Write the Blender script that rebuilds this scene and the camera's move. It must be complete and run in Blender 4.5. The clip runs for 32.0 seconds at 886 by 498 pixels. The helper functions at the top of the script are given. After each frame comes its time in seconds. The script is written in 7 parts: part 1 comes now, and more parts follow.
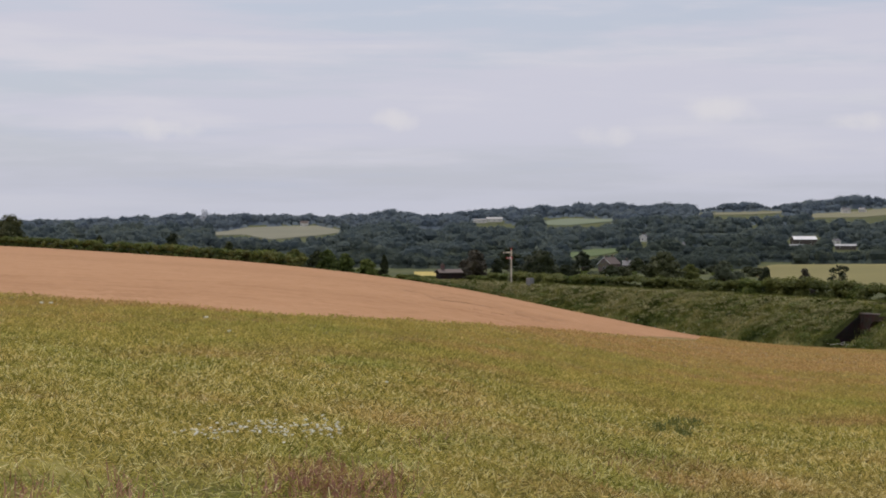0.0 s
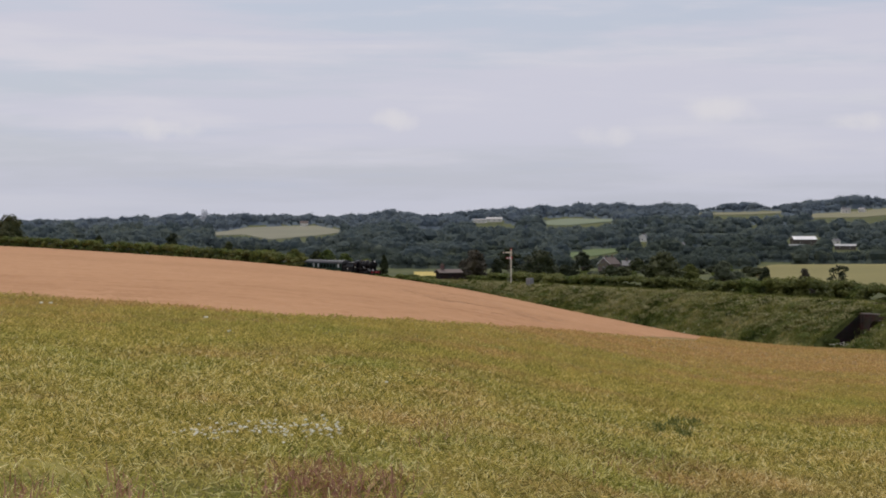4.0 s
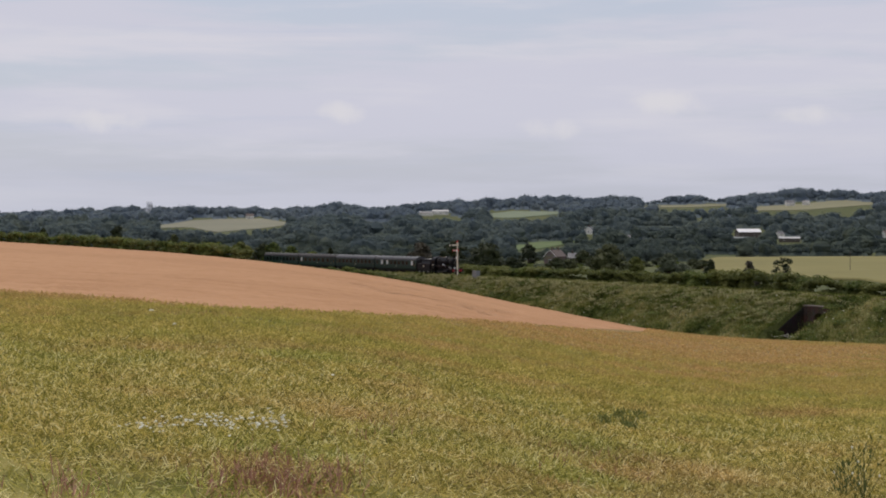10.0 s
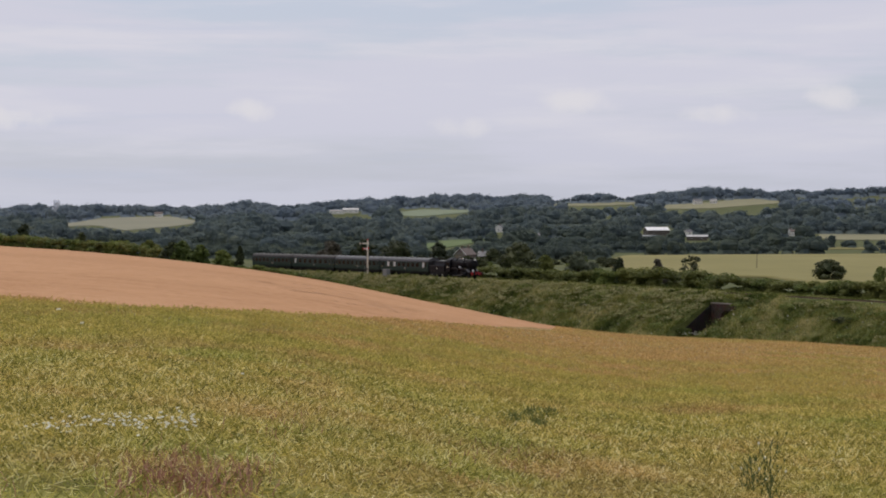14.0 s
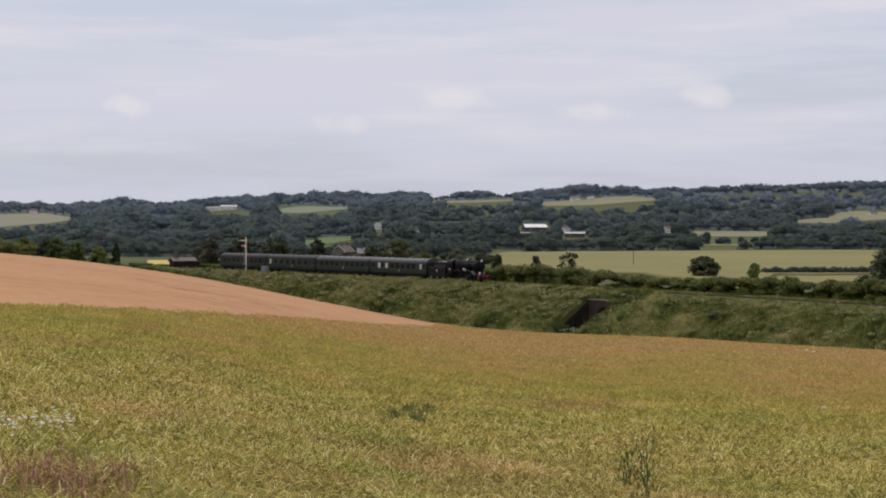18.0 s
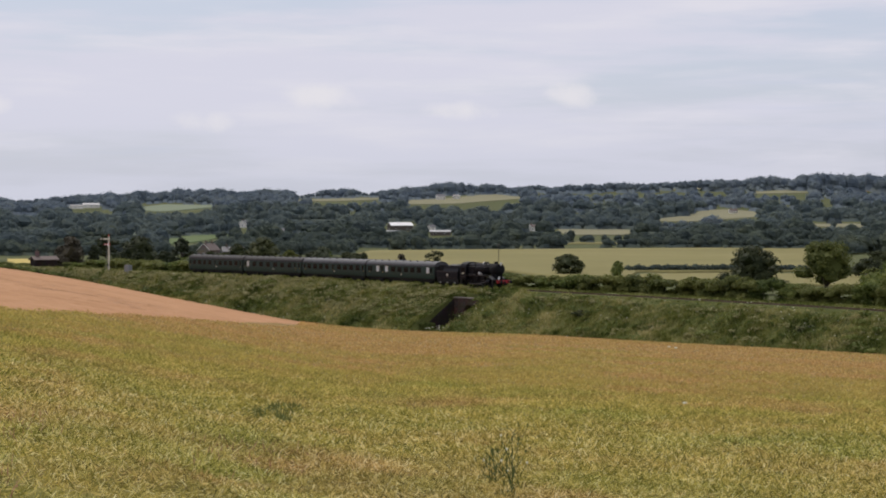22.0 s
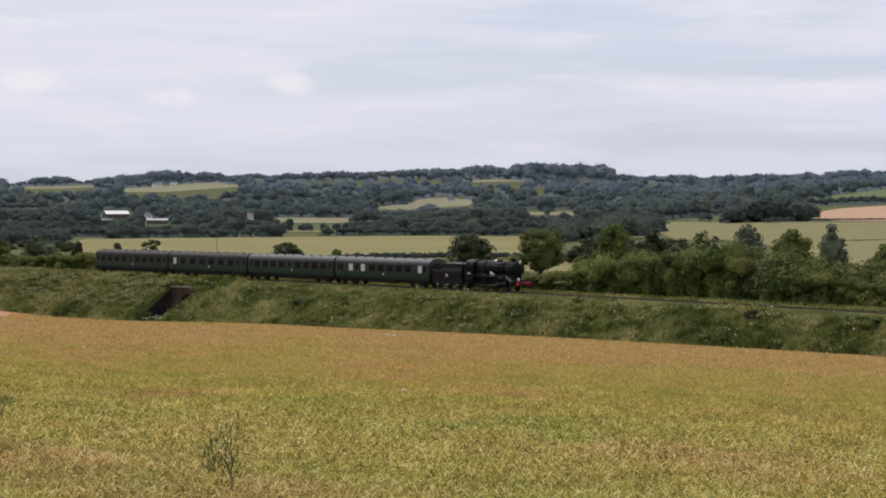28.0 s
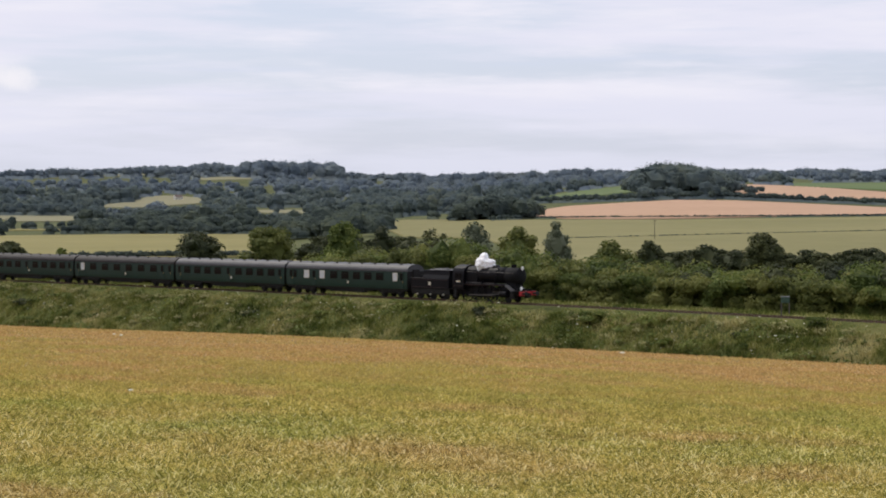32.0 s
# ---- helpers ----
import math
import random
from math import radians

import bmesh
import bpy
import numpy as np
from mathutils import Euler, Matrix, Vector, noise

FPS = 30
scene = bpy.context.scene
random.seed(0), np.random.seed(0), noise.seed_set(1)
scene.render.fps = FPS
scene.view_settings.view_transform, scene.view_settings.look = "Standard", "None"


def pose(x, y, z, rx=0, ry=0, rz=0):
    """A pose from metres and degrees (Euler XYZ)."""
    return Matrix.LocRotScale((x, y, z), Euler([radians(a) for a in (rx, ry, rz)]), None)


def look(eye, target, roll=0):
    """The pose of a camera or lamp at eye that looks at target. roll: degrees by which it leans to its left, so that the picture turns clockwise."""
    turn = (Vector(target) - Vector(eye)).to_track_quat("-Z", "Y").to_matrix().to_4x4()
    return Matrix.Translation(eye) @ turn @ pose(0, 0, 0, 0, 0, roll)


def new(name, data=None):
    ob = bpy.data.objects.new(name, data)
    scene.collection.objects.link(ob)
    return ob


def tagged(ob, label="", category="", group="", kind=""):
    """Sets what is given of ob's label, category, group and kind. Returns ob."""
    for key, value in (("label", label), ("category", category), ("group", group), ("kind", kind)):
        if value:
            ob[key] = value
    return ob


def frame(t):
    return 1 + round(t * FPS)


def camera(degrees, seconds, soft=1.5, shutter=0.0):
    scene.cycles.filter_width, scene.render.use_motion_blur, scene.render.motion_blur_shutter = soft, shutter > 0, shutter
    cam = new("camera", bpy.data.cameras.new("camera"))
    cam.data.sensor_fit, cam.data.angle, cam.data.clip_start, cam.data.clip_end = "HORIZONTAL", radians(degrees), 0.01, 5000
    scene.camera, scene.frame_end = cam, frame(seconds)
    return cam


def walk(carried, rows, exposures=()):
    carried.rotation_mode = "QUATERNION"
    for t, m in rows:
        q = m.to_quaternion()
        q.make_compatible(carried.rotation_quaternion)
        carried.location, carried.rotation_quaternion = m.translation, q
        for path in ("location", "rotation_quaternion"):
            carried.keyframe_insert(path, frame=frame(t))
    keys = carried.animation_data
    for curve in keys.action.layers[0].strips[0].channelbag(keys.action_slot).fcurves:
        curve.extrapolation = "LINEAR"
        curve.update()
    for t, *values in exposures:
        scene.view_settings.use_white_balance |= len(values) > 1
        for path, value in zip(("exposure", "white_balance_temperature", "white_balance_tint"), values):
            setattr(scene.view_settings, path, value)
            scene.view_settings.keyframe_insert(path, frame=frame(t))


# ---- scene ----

EYE = (0.0, 0.0, 10.15)      # rail level is z = 0; north (+y) is the bearing of the barn roof
cam = camera(27.7, 32.0, soft=1.9)
# seconds, bearing and tilt of the tripod head in degrees
PAN = [
    (0, -11.386, -0.446), (0.5, -11.378, -0.445), (1, -11.379, -0.445), (1.5, -11.383, -0.448), (2, -11.381, -0.448),
    (2.5, -11.381, -0.446), (3, -11.381, -0.445), (3.5, -11.380, -0.445), (5.5, -11.376, -0.457), (6, -11.383, -0.466),
    (6.5, -11.392, -0.465), (7, -11.384, -0.468), (7.5, -11.362, -0.467), (8, -11.345, -0.521), (8.5, -11.294, -0.619),
    (9, -11.172, -0.652), (9.5, -9.968, -0.668), (10, -9.670, -0.681), (10.5, -9.243, -0.682), (11, -8.988, -0.682),
    (11.5, -8.621, -0.708), (12, -8.309, -0.719), (12.5, -7.876, -0.697), (13, -7.571, -0.717), (13.5, -7.254, -0.723),
    (14, -6.810, -0.736), (14.5, -6.411, -0.745), (16.5, -4.564, -0.810), (17, -4.146, -0.805), (17.5, -3.421, -0.813),
    (18, -2.951, -0.832), (18.5, -2.251, -0.834), (19, -1.612, -0.823), (19.5, -1.230, -0.827), (20, -0.748, -0.829),
    (20.5, -0.245, -0.830), (21, 0.305, -0.832), (21.5, 0.774, -0.856), (22, 1.327, -0.888), (22.5, 1.960, -0.914),
    (23, 2.623, -0.952), (23.5, 3.342, -0.967), (24, 4.049, -0.965), (24.5, 5.034, -0.970), (26.5, 7.826, -1.236),
    (27, 8.659, -1.236), (27.5, 9.498, -1.243), (28, 10.278, -1.259), (28.5, 11.497, -1.237), (29, 12.517, -1.238),
    (29.5, 13.705, -1.260), (30, 14.730, -1.261), (30.5, 15.823, -1.264), (31, 16.765, -1.261), (31.5, 17.745, -1.285),
    (32, 18.884, -1.329),
]
walk(cam, [(t, pose(*EYE, 90 + tilt, 0, -bearing)) for t, bearing, tilt in PAN],
     exposures=[(0, -0.12), (7, -0.12), (16, -0.03), (24, 0.10), (28, 0.20), (32, 0.30)])

# ---------------------------------------------------------------- light
SUN_BEARING, SUN_HEIGHT = -25.0, 58.0
world = bpy.data.worlds.new("sky")
scene.world = world
world.use_nodes = True


def wnode(kind, **values):
    n = world.node_tree.nodes.new(kind)
    for key, value in values.items():
        n.inputs[key].default_value = value
    return n


def build_sky():
    nt = world.node_tree
    nt.nodes.clear()
    link = nt.links.new
    out = nt.nodes.new("ShaderNodeOutputWorld")
    back = wnode("ShaderNodeBackground", Strength=1.0)
    sky = nt.nodes.new("ShaderNodeTexSky")
    sky.sky_type, sky.sun_disc = "NISHITA", False
    sky.sun_elevation, sky.sun_rotation = radians(SUN_HEIGHT), radians(SUN_BEARING)
    sky.air_density, sky.dust_density = 1.0, 2.0
    coord = nt.nodes.new("ShaderNodeTexCoord")

    def streaks(scale, detail, lo, hi, shift=0.0):
        m = nt.nodes.new("ShaderNodeMapping")
        m.inputs["Scale"].default_value = scale
        m.inputs["Location"].default_value = (shift, shift * 0.7, shift * 1.3)
        m.inputs["Rotation"].default_value = (radians(0.5), radians(-1.5), 0)
        link(coord.outputs["Generated"], m.inputs["Vector"])
        n = wnode("ShaderNodeTexNoise", Scale=1.0, Detail=detail, Roughness=0.55)
        link(m.outputs["Vector"], n.inputs["Vector"])
        r = nt.nodes.new("ShaderNodeMapRange")
        r.inputs["From Min"].default_value, r.inputs["From Max"].default_value = lo, hi
        r.interpolation_type = "SMOOTHSTEP"
        link(n.outputs["Fac"], r.inputs["Value"])
        return r.outputs["Result"]

    def mix(fac, a, b):
        n = nt.nodes.new("ShaderNodeMix")
        n.data_type = "RGBA"
        for i, v in ((0, fac), (6, a), (7, b)):
            if isinstance(v, (float, tuple)):
                n.inputs[i].default_value = v
            else:
                link(v, n.inputs[i])
        return n.outputs[2]

    clear = nt.nodes.new("ShaderNodeVectorMath")
    clear.operation = "SCALE"
    clear.inputs["Scale"].default_value = 0.10
    link(sky.outputs["Color"], clear.inputs[0])
    veil = mix(0.72, clear.outputs[0], (0.565, 0.60, 0.735, 1))
    a = mix(streaks((3.4, 3.4, 34.0), 6.0, 0.40, 0.58), veil, (0.645, 0.645, 0.745, 1))
    a = mix(streaks((7.0, 7.0, 52.0), 6.0, 0.46, 0.72, 1.7), a, (0.70, 0.69, 0.765, 1))
    b = mix(streaks((2.6, 2.6, 48.0), 6.0, 0.57, 0.78, 5.3), a, (0.535, 0.58, 0.72, 1))
    # a greyer haze bank along the horizon
    rise = nt.nodes.new("ShaderNodeSeparateXYZ")
    link(coord.outputs["Generated"], rise.inputs[0])
    low = nt.nodes.new("ShaderNodeMapRange")
    for key, value in zip(("From Min", "From Max", "To Min", "To Max"), (0.0, 0.075, 0.62, 0.0)):
        low.inputs[key].default_value = value
    low.interpolation_type = "SMOOTHSTEP"
    link(rise.outputs["Z"], low.inputs["Value"])
    b = mix(low.outputs["Result"], b, (0.545, 0.565, 0.655, 1))
    # heaps of cumulus low over the hills: (bearing, height, half width, half height)
    for bearing, high, wide, tall in CUMULUS:
        d = Vector((math.sin(radians(bearing)) * math.cos(radians(high)), math.cos(radians(bearing)) * math.cos(radians(high)), math.sin(radians(high))))
        side = Vector((d.y, -d.x, 0)).normalized()
        up = Vector((0, 0, 1))
        sub = nt.nodes.new("ShaderNodeVectorMath")
        sub.operation = "SUBTRACT"
        link(coord.outputs["Generated"], sub.inputs[0])
        sub.inputs[1].default_value = d
        parts = []
        for axis, half in ((side, wide), (up, tall)):
            dot = nt.nodes.new("ShaderNodeVectorMath")
            dot.operation = "DOT_PRODUCT"
            link(sub.outputs[0], dot.inputs[0])
            dot.inputs[1].default_value = (axis + (Vector((0, 0, 0.35)) if axis is side else Vector())) / radians(half)
            sq = nt.nodes.new("ShaderNodeMath")
            sq.operation = "POWER"
            ab = nt.nodes.new("ShaderNodeMath")
            ab.operation = "ABSOLUTE"
            link(dot.outputs["Value"], ab.inputs[0])
            link(ab.outputs[0], sq.inputs[0])
            sq.inputs[1].default_value = 2.0
            parts.append(sq.outputs[0])
        add = nt.nodes.new("ShaderNodeMath")
        link(parts[0], add.inputs[0])
        link(parts[1], add.inputs[1])
        wob = wnode("ShaderNodeTexNoise", Scale=48.0, Detail=5.0, Roughness=0.55)
        link(coord.outputs["Generated"], wob.inputs["Vector"])
        bump = nt.nodes.new("ShaderNodeMath")
        bump.operation = "MULTIPLY_ADD"
        link(wob.outputs["Fac"], bump.inputs[0])
        bump.inputs[1].default_value = 3.4
        link(add.outputs[0], bump.inputs[2])
        r = nt.nodes.new("ShaderNodeMapRange")
        r.interpolation_type = "SMOOTHSTEP"
        r.inputs["From Min"].default_value, r.inputs["From Max"].default_value = 2.9, 1.2
        r.inputs["To Min"].default_value, r.inputs["To Max"].default_value = 0.0, 0.8
        link(bump.outputs[0], r.inputs["Value"])
        b = mix(r.outputs["Result"], b, (0.755, 0.735, 0.77, 1))
    link(b, back.inputs["Color"])
    link(back.outputs[0], out.inputs["Surface"])


CUMULUS = [(5.5, 4.0, 0.95, 0.42), (-2.4, 3.9, 1.2, 0.45), (1.9, 3.5, 1.1, 0.35), (-20.2, 3.35, 1.3, 0.4), (-12.9, 3.7, 0.8, 0.4), (-6.1, 3.15, 1.2, 0.4)]
build_sky()
sun_data = bpy.data.lights.new("sun", "SUN")
sun_data.energy, sun_data.angle, sun_data.color = 2.1, radians(4.0), (1.0, 0.93, 0.82)
sun = new("sun", sun_data)
a, e = radians(SUN_BEARING), radians(SUN_HEIGHT)
sun.matrix_world = look((300 * math.sin(a) * math.cos(e), 300 * math.cos(a) * math.cos(e), 300 * math.sin(e)), (0, 0, 0))


# ---------------------------------------------------------------- materials
def material(name, rough=0.8, metal=0.0, spec=0.3):
    m = bpy.data.materials.new(name)
    m.use_nodes = True
    b = m.node_tree.nodes["Principled BSDF"]
    b.inputs["Roughness"].default_value, b.inputs["Metallic"].default_value = rough, metal
    b.inputs["Specular IOR Level"].default_value = spec
    return m, m.node_tree, b


def patchy(name, stops, scales=(0.05, 0.8), weights=(0.6, 0.4), rough=0.9, spec=0.08, bump=0.0, bump_scale=3.0, island=0.0, ob_random=0.0, translucent=0.0, stretch=(1, 1, 1), metal=0.0):
    """A surface whose colour wanders between stops by noise at two scales, by piece and by object."""
    m, nt, b = material(name, rough, metal, spec)
    link = nt.links.new
    geo = nt.nodes.new("ShaderNodeNewGeometry")
    tex = nt.nodes.new("ShaderNodeTexCoord")
    mp = nt.nodes.new("ShaderNodeMapping")
    mp.inputs["Scale"].default_value = stretch
    link(tex.outputs["Object"], mp.inputs["Vector"])
    total = None

    def add(sock, k):
        nonlocal total
        n = nt.nodes.new("ShaderNodeMath")
        n.operation = "MULTIPLY_ADD"
        link(sock, n.inputs[0])
        n.inputs[1].default_value = k
        if total is None:
            n.inputs[2].default_value = 0.5 - 0.5 * (sum(weights) + island + ob_random)
        else:
            link(total, n.inputs[2])
        total = n.outputs[0]

    for s, w in zip(scales, weights):
        n = nt.nodes.new("ShaderNodeTexNoise")
        n.inputs["Scale"].default_value, n.inputs["Detail"].default_value, n.inputs["Roughness"].default_value = s, 5.0, 0.6
        link(mp.outputs["Vector"], n.inputs["Vector"])
        add(n.outputs["Fac"], w)
    if island:
        add(geo.outputs["Random Per Island"], island)
    if ob_random:
        info = nt.nodes.new("ShaderNodeObjectInfo")
        add(info.outputs["Random"], ob_random)
    ramp = nt.nodes.new("ShaderNodeValToRGB")
    while len(ramp.color_ramp.elements) < len(stops):
        ramp.color_ramp.elements.new(0.5)
    for el, (p, c) in zip(ramp.color_ramp.elements, stops):
        el.position, el.color = p, (*c, 1)
    link(total, ramp.inputs["Fac"])
    link(ramp.outputs["Color"], b.inputs["Base Color"])
    if bump:
        n = nt.nodes.new("ShaderNodeTexNoise")
        n.inputs["Scale"].default_value, n.inputs["Detail"].default_value = bump_scale, 6.0
        link(mp.outputs["Vector"], n.inputs["Vector"])
        bp = nt.nodes.new("ShaderNodeBump")
        bp.inputs["Strength"].default_value, bp.inputs["Distance"].default_value = 1.0, bump
        link(n.outputs["Fac"], bp.inputs["Height"])
        link(bp.outputs["Normal"], b.inputs["Normal"])
    if translucent:
        tr = nt.nodes.new("ShaderNodeBsdfTranslucent")
        link(ramp.outputs["Color"], tr.inputs["Color"])
        mx = nt.nodes.new("ShaderNodeMixShader")
        mx.inputs[0].default_value = translucent
        link(b.outputs[0], mx.inputs[1])
        link(tr.outputs[0], mx.inputs[2])
        link(mx.outputs[0], nt.nodes["Material Output"].inputs["Surface"])
    return m


def plain(name, colour, rough=0.6, metal=0.0, spec=0.4, wear=0.25, scale=3.0, bump=0.0):
    lo = tuple(c * (1 - wear) for c in colour)
    hi = tuple(min(1.0, c * (1 + wear)) for c in colour)
    return patchy(name, [(0.3, lo), (0.7, hi)], (scale, scale * 9), (0.7, 0.5), rough, spec, bump, scale * 6, metal=metal)


SOIL = patchy("meadow_ground", [(0.2, (0.05, 0.06, 0.025)), (0.55, (0.09, 0.10, 0.04)), (0.85, (0.14, 0.13, 0.06))], (0.02, 0.4), (0.7, 0.5))
GREEN_PODS = [(0.0, (0.092, 0.094, 0.023)), (0.3, (0.275, 0.255, 0.056)), (0.6, (0.545, 0.452, 0.115)), (0.84, (0.82, 0.66, 0.225)), (1.0, (0.98, 0.88, 0.46))]
RUST_PODS = [(0.0, (0.155, 0.088, 0.032)), (0.3, (0.385, 0.238, 0.088)), (0.6, (0.62, 0.41, 0.168)), (0.84, (0.82, 0.59, 0.27)), (1.0, (0.96, 0.79, 0.46))]
UNRIPE_PODS = [(0.0, (0.070, 0.084, 0.020)), (0.3, (0.21, 0.228, 0.048)), (0.6, (0.42, 0.415, 0.095)), (0.84, (0.65, 0.61, 0.185)), (1.0, (0.88, 0.84, 0.42))]


def crop_material(name, tone, island, fine, far, translucent=0.0, bump=0.0):
    """Oilseed: pods from dark to pale, in green, golden and rust-red patches; redder down the slope (far: two distances, amount)."""
    m, nt, b = material(name, 0.78, 0.0, 0.06)
    link = nt.links.new
    tex = nt.nodes.new("ShaderNodeTexCoord")

    def wander(scale, shift, lo, hi, top, detail=4.0, squash=(1, 1, 1)):
        mp = nt.nodes.new("ShaderNodeMapping")
        mp.inputs["Location"].default_value = (shift, -shift, 0)
        mp.inputs["Scale"].default_value = squash
        link(tex.outputs["Object"], mp.inputs["Vector"])
        n = nt.nodes.new("ShaderNodeTexNoise")
        n.inputs["Scale"].default_value, n.inputs["Detail"].default_value, n.inputs["Roughness"].default_value = scale, detail, 0.62
        link(mp.outputs["Vector"], n.inputs["Vector"])
        r = nt.nodes.new("ShaderNodeMapRange")
        for key, value in zip(("From Min", "From Max", "To Min", "To Max"), (lo, hi, 0.0, top)):
            r.inputs[key].default_value = value
        link(n.outputs["Fac"], r.inputs["Value"])
        return r.outputs["Result"]

    def sums(op, one, two, third=None):
        n = nt.nodes.new("ShaderNodeMath")
        n.operation = op
        n.use_clamp = op == "ADD"
        for k, v in enumerate((one, two, third)):
            if isinstance(v, float):
                n.inputs[k].default_value = v
            elif v is not None:
                link(v, n.inputs[k])
        return n.outputs[0]

    def blend(fac, one, two):
        n = nt.nodes.new("ShaderNodeMix")
        n.data_type = "RGBA"
        for k, v in ((0, fac), (6, one), (7, two)):
            link(v, n.inputs[k])
        return n.outputs[2]

    geo = nt.nodes.new("ShaderNodeNewGeometry")
    level = sums("MULTIPLY_ADD", geo.outputs["Random Per Island"], island, sums("ADD", wander(0.9, 4.0, 0.2, 0.8, fine), 0.5 - 0.5 * (island + fine)))
    ln = nt.nodes.new("ShaderNodeVectorMath")
    ln.operation = "LENGTH"
    link(tex.outputs["Object"], ln.inputs[0])
    dist = nt.nodes.new("ShaderNodeMapRange")
    for key, value in zip(("From Min", "From Max", "To Min", "To Max"), (far[0], far[1], 0.0, far[2])):
        dist.inputs[key].default_value = value
    link(ln.outputs["Value"], dist.inputs["Value"])
    slope = sums("MULTIPLY", dist.outputs["Result"], wander(0.07, 11.0, 0.25, 0.65, 1.35, 5.0))
    rust = sums("ADD", sums("ADD", wander(0.17, 0.0, 0.50, 0.70, 0.75), wander(0.75, 8.0, 0.54, 0.74, 0.55)), slope)
    green = sums("ADD", wander(0.22, 31.0, 0.47, 0.68, 0.85), wander(0.9, 17.0, 0.54, 0.74, 0.4))
    ramps = []
    for stops in (GREEN_PODS, UNRIPE_PODS, RUST_PODS):
        ramp = nt.nodes.new("ShaderNodeValToRGB")
        while len(ramp.color_ramp.elements) < len(stops):
            ramp.color_ramp.elements.new(0.5)
        for el, (at, c) in zip(ramp.color_ramp.elements, stops):
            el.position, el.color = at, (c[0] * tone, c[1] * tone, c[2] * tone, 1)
        link(level, ramp.inputs["Fac"])
        ramps.append(ramp.outputs["Color"])
    colour = blend(rust, blend(green, ramps[0], ramps[1]), ramps[2])
    link(colour, b.inputs["Base Color"])
    if bump:
        n = nt.nodes.new("ShaderNodeTexNoise")
        n.inputs["Scale"].default_value, n.inputs["Detail"].default_value = 5.0, 6.0
        link(tex.outputs["Object"], n.inputs["Vector"])
        bp = nt.nodes.new("ShaderNodeBump")
        bp.inputs["Distance"].default_value = bump
        link(n.outputs["Fac"], bp.inputs["Height"])
        link(bp.outputs["Normal"], b.inputs["Normal"])
    if translucent:
        tr = nt.nodes.new("ShaderNodeBsdfTranslucent")
        link(colour, tr.inputs["Color"])
        mx = nt.nodes.new("ShaderNodeMixShader")
        mx.inputs[0].default_value = translucent
        link(b.outputs[0], mx.inputs[1])
        link(tr.outputs[0], mx.inputs[2])
        link(mx.outputs[0], nt.nodes["Material Output"].inputs["Surface"])
    return m


RED_SLOPE = (38, 110, 0.95)
# pod colours at 0.48: shade in the gaps is put into the bed
SHADED_CROP_BED = crop_material("shaded_crop_canopy", 0.48, 0.0, 0.7, RED_SLOPE, bump=0.10)
CROP_LEAF = crop_material("oilseed_pods", 1.0, 1.0, 0.45, RED_SLOPE, 0.3)
CROP_MID = crop_material("oilseed_pods_ripe", 1.0, 0.65, 0.45, RED_SLOPE, 0.3)
CROP_FAR = crop_material("oilseed_canopy_tips", 1.02, 0.3, 0.4, RED_SLOPE, 0.3)
WHEAT = patchy("ripe_wheat", [(0.2, (0.335, 0.175, 0.084)), (0.5, (0.42, 0.23, 0.118)), (0.8, (0.48, 0.275, 0.148))], (0.02, 0.35), (0.8, 0.9), bump=0.12, bump_scale=2.5)
GRASS = patchy("bank_grass_bed", [(0.2, (0.040, 0.048, 0.015)), (0.5, (0.080, 0.090, 0.025)), (0.8, (0.17, 0.155, 0.06))], (0.11, 0.9), (1.1, 0.5), bump=0.2, bump_scale=2.0)
BLADE = patchy("bank_grass", [(0.1, (0.032, 0.050, 0.012)), (0.38, (0.115, 0.142, 0.031)), (0.62, (0.26, 0.26, 0.078)), (0.9, (0.50, 0.44, 0.21))], (0.13, 0.6), (2.2, 0.8), rough=0.8, spec=0.08, island=0.35, translucent=0.25)
HEDGE_LEAF = patchy("hedge_leaf", [(0.15, (0.036, 0.056, 0.014)), (0.5, (0.108, 0.142, 0.032)), (0.85, (0.22, 0.24, 0.06))], (0.12, 0.8), (0.8, 0.3), rough=0.65, spec=0.15, island=0.4, ob_random=0.3, translucent=0.35)
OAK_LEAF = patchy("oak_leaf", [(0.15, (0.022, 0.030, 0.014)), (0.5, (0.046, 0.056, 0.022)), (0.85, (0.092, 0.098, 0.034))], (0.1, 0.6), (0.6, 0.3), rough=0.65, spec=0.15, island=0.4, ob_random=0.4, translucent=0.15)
PALE_LEAF = patchy("ash_leaf", [(0.15, (0.06, 0.078, 0.022)), (0.5, (0.14, 0.155, 0.04)), (0.85, (0.24, 0.235, 0.065))], (0.1, 0.6), (0.6, 0.3), rough=0.65, spec=0.15, island=0.4, ob_random=0.3, translucent=0.35)
GREY_LEAF = patchy("willow_leaf", [(0.15, (0.07, 0.085, 0.05)), (0.5, (0.12, 0.14, 0.085)), (0.85, (0.17, 0.18, 0.11))], (0.1, 0.6), (0.6, 0.3), rough=0.65, spec=0.15, island=0.4, translucent=0.2)
# aerial haze is put into the leaf colour: bluest and palest farthest off
HAZED_WOOD_LEAF = patchy("hazed_woodland_leaf", [(0.05, (0.118, 0.155, 0.200)), (0.40, (0.160, 0.200, 0.236)), (0.68, (0.195, 0.230, 0.236)), (0.98, (0.260, 0.280, 0.240))], (0.012, 0.075), (0.8, 1.0), rough=0.85, spec=0.05, island=0.2, translucent=0.4)
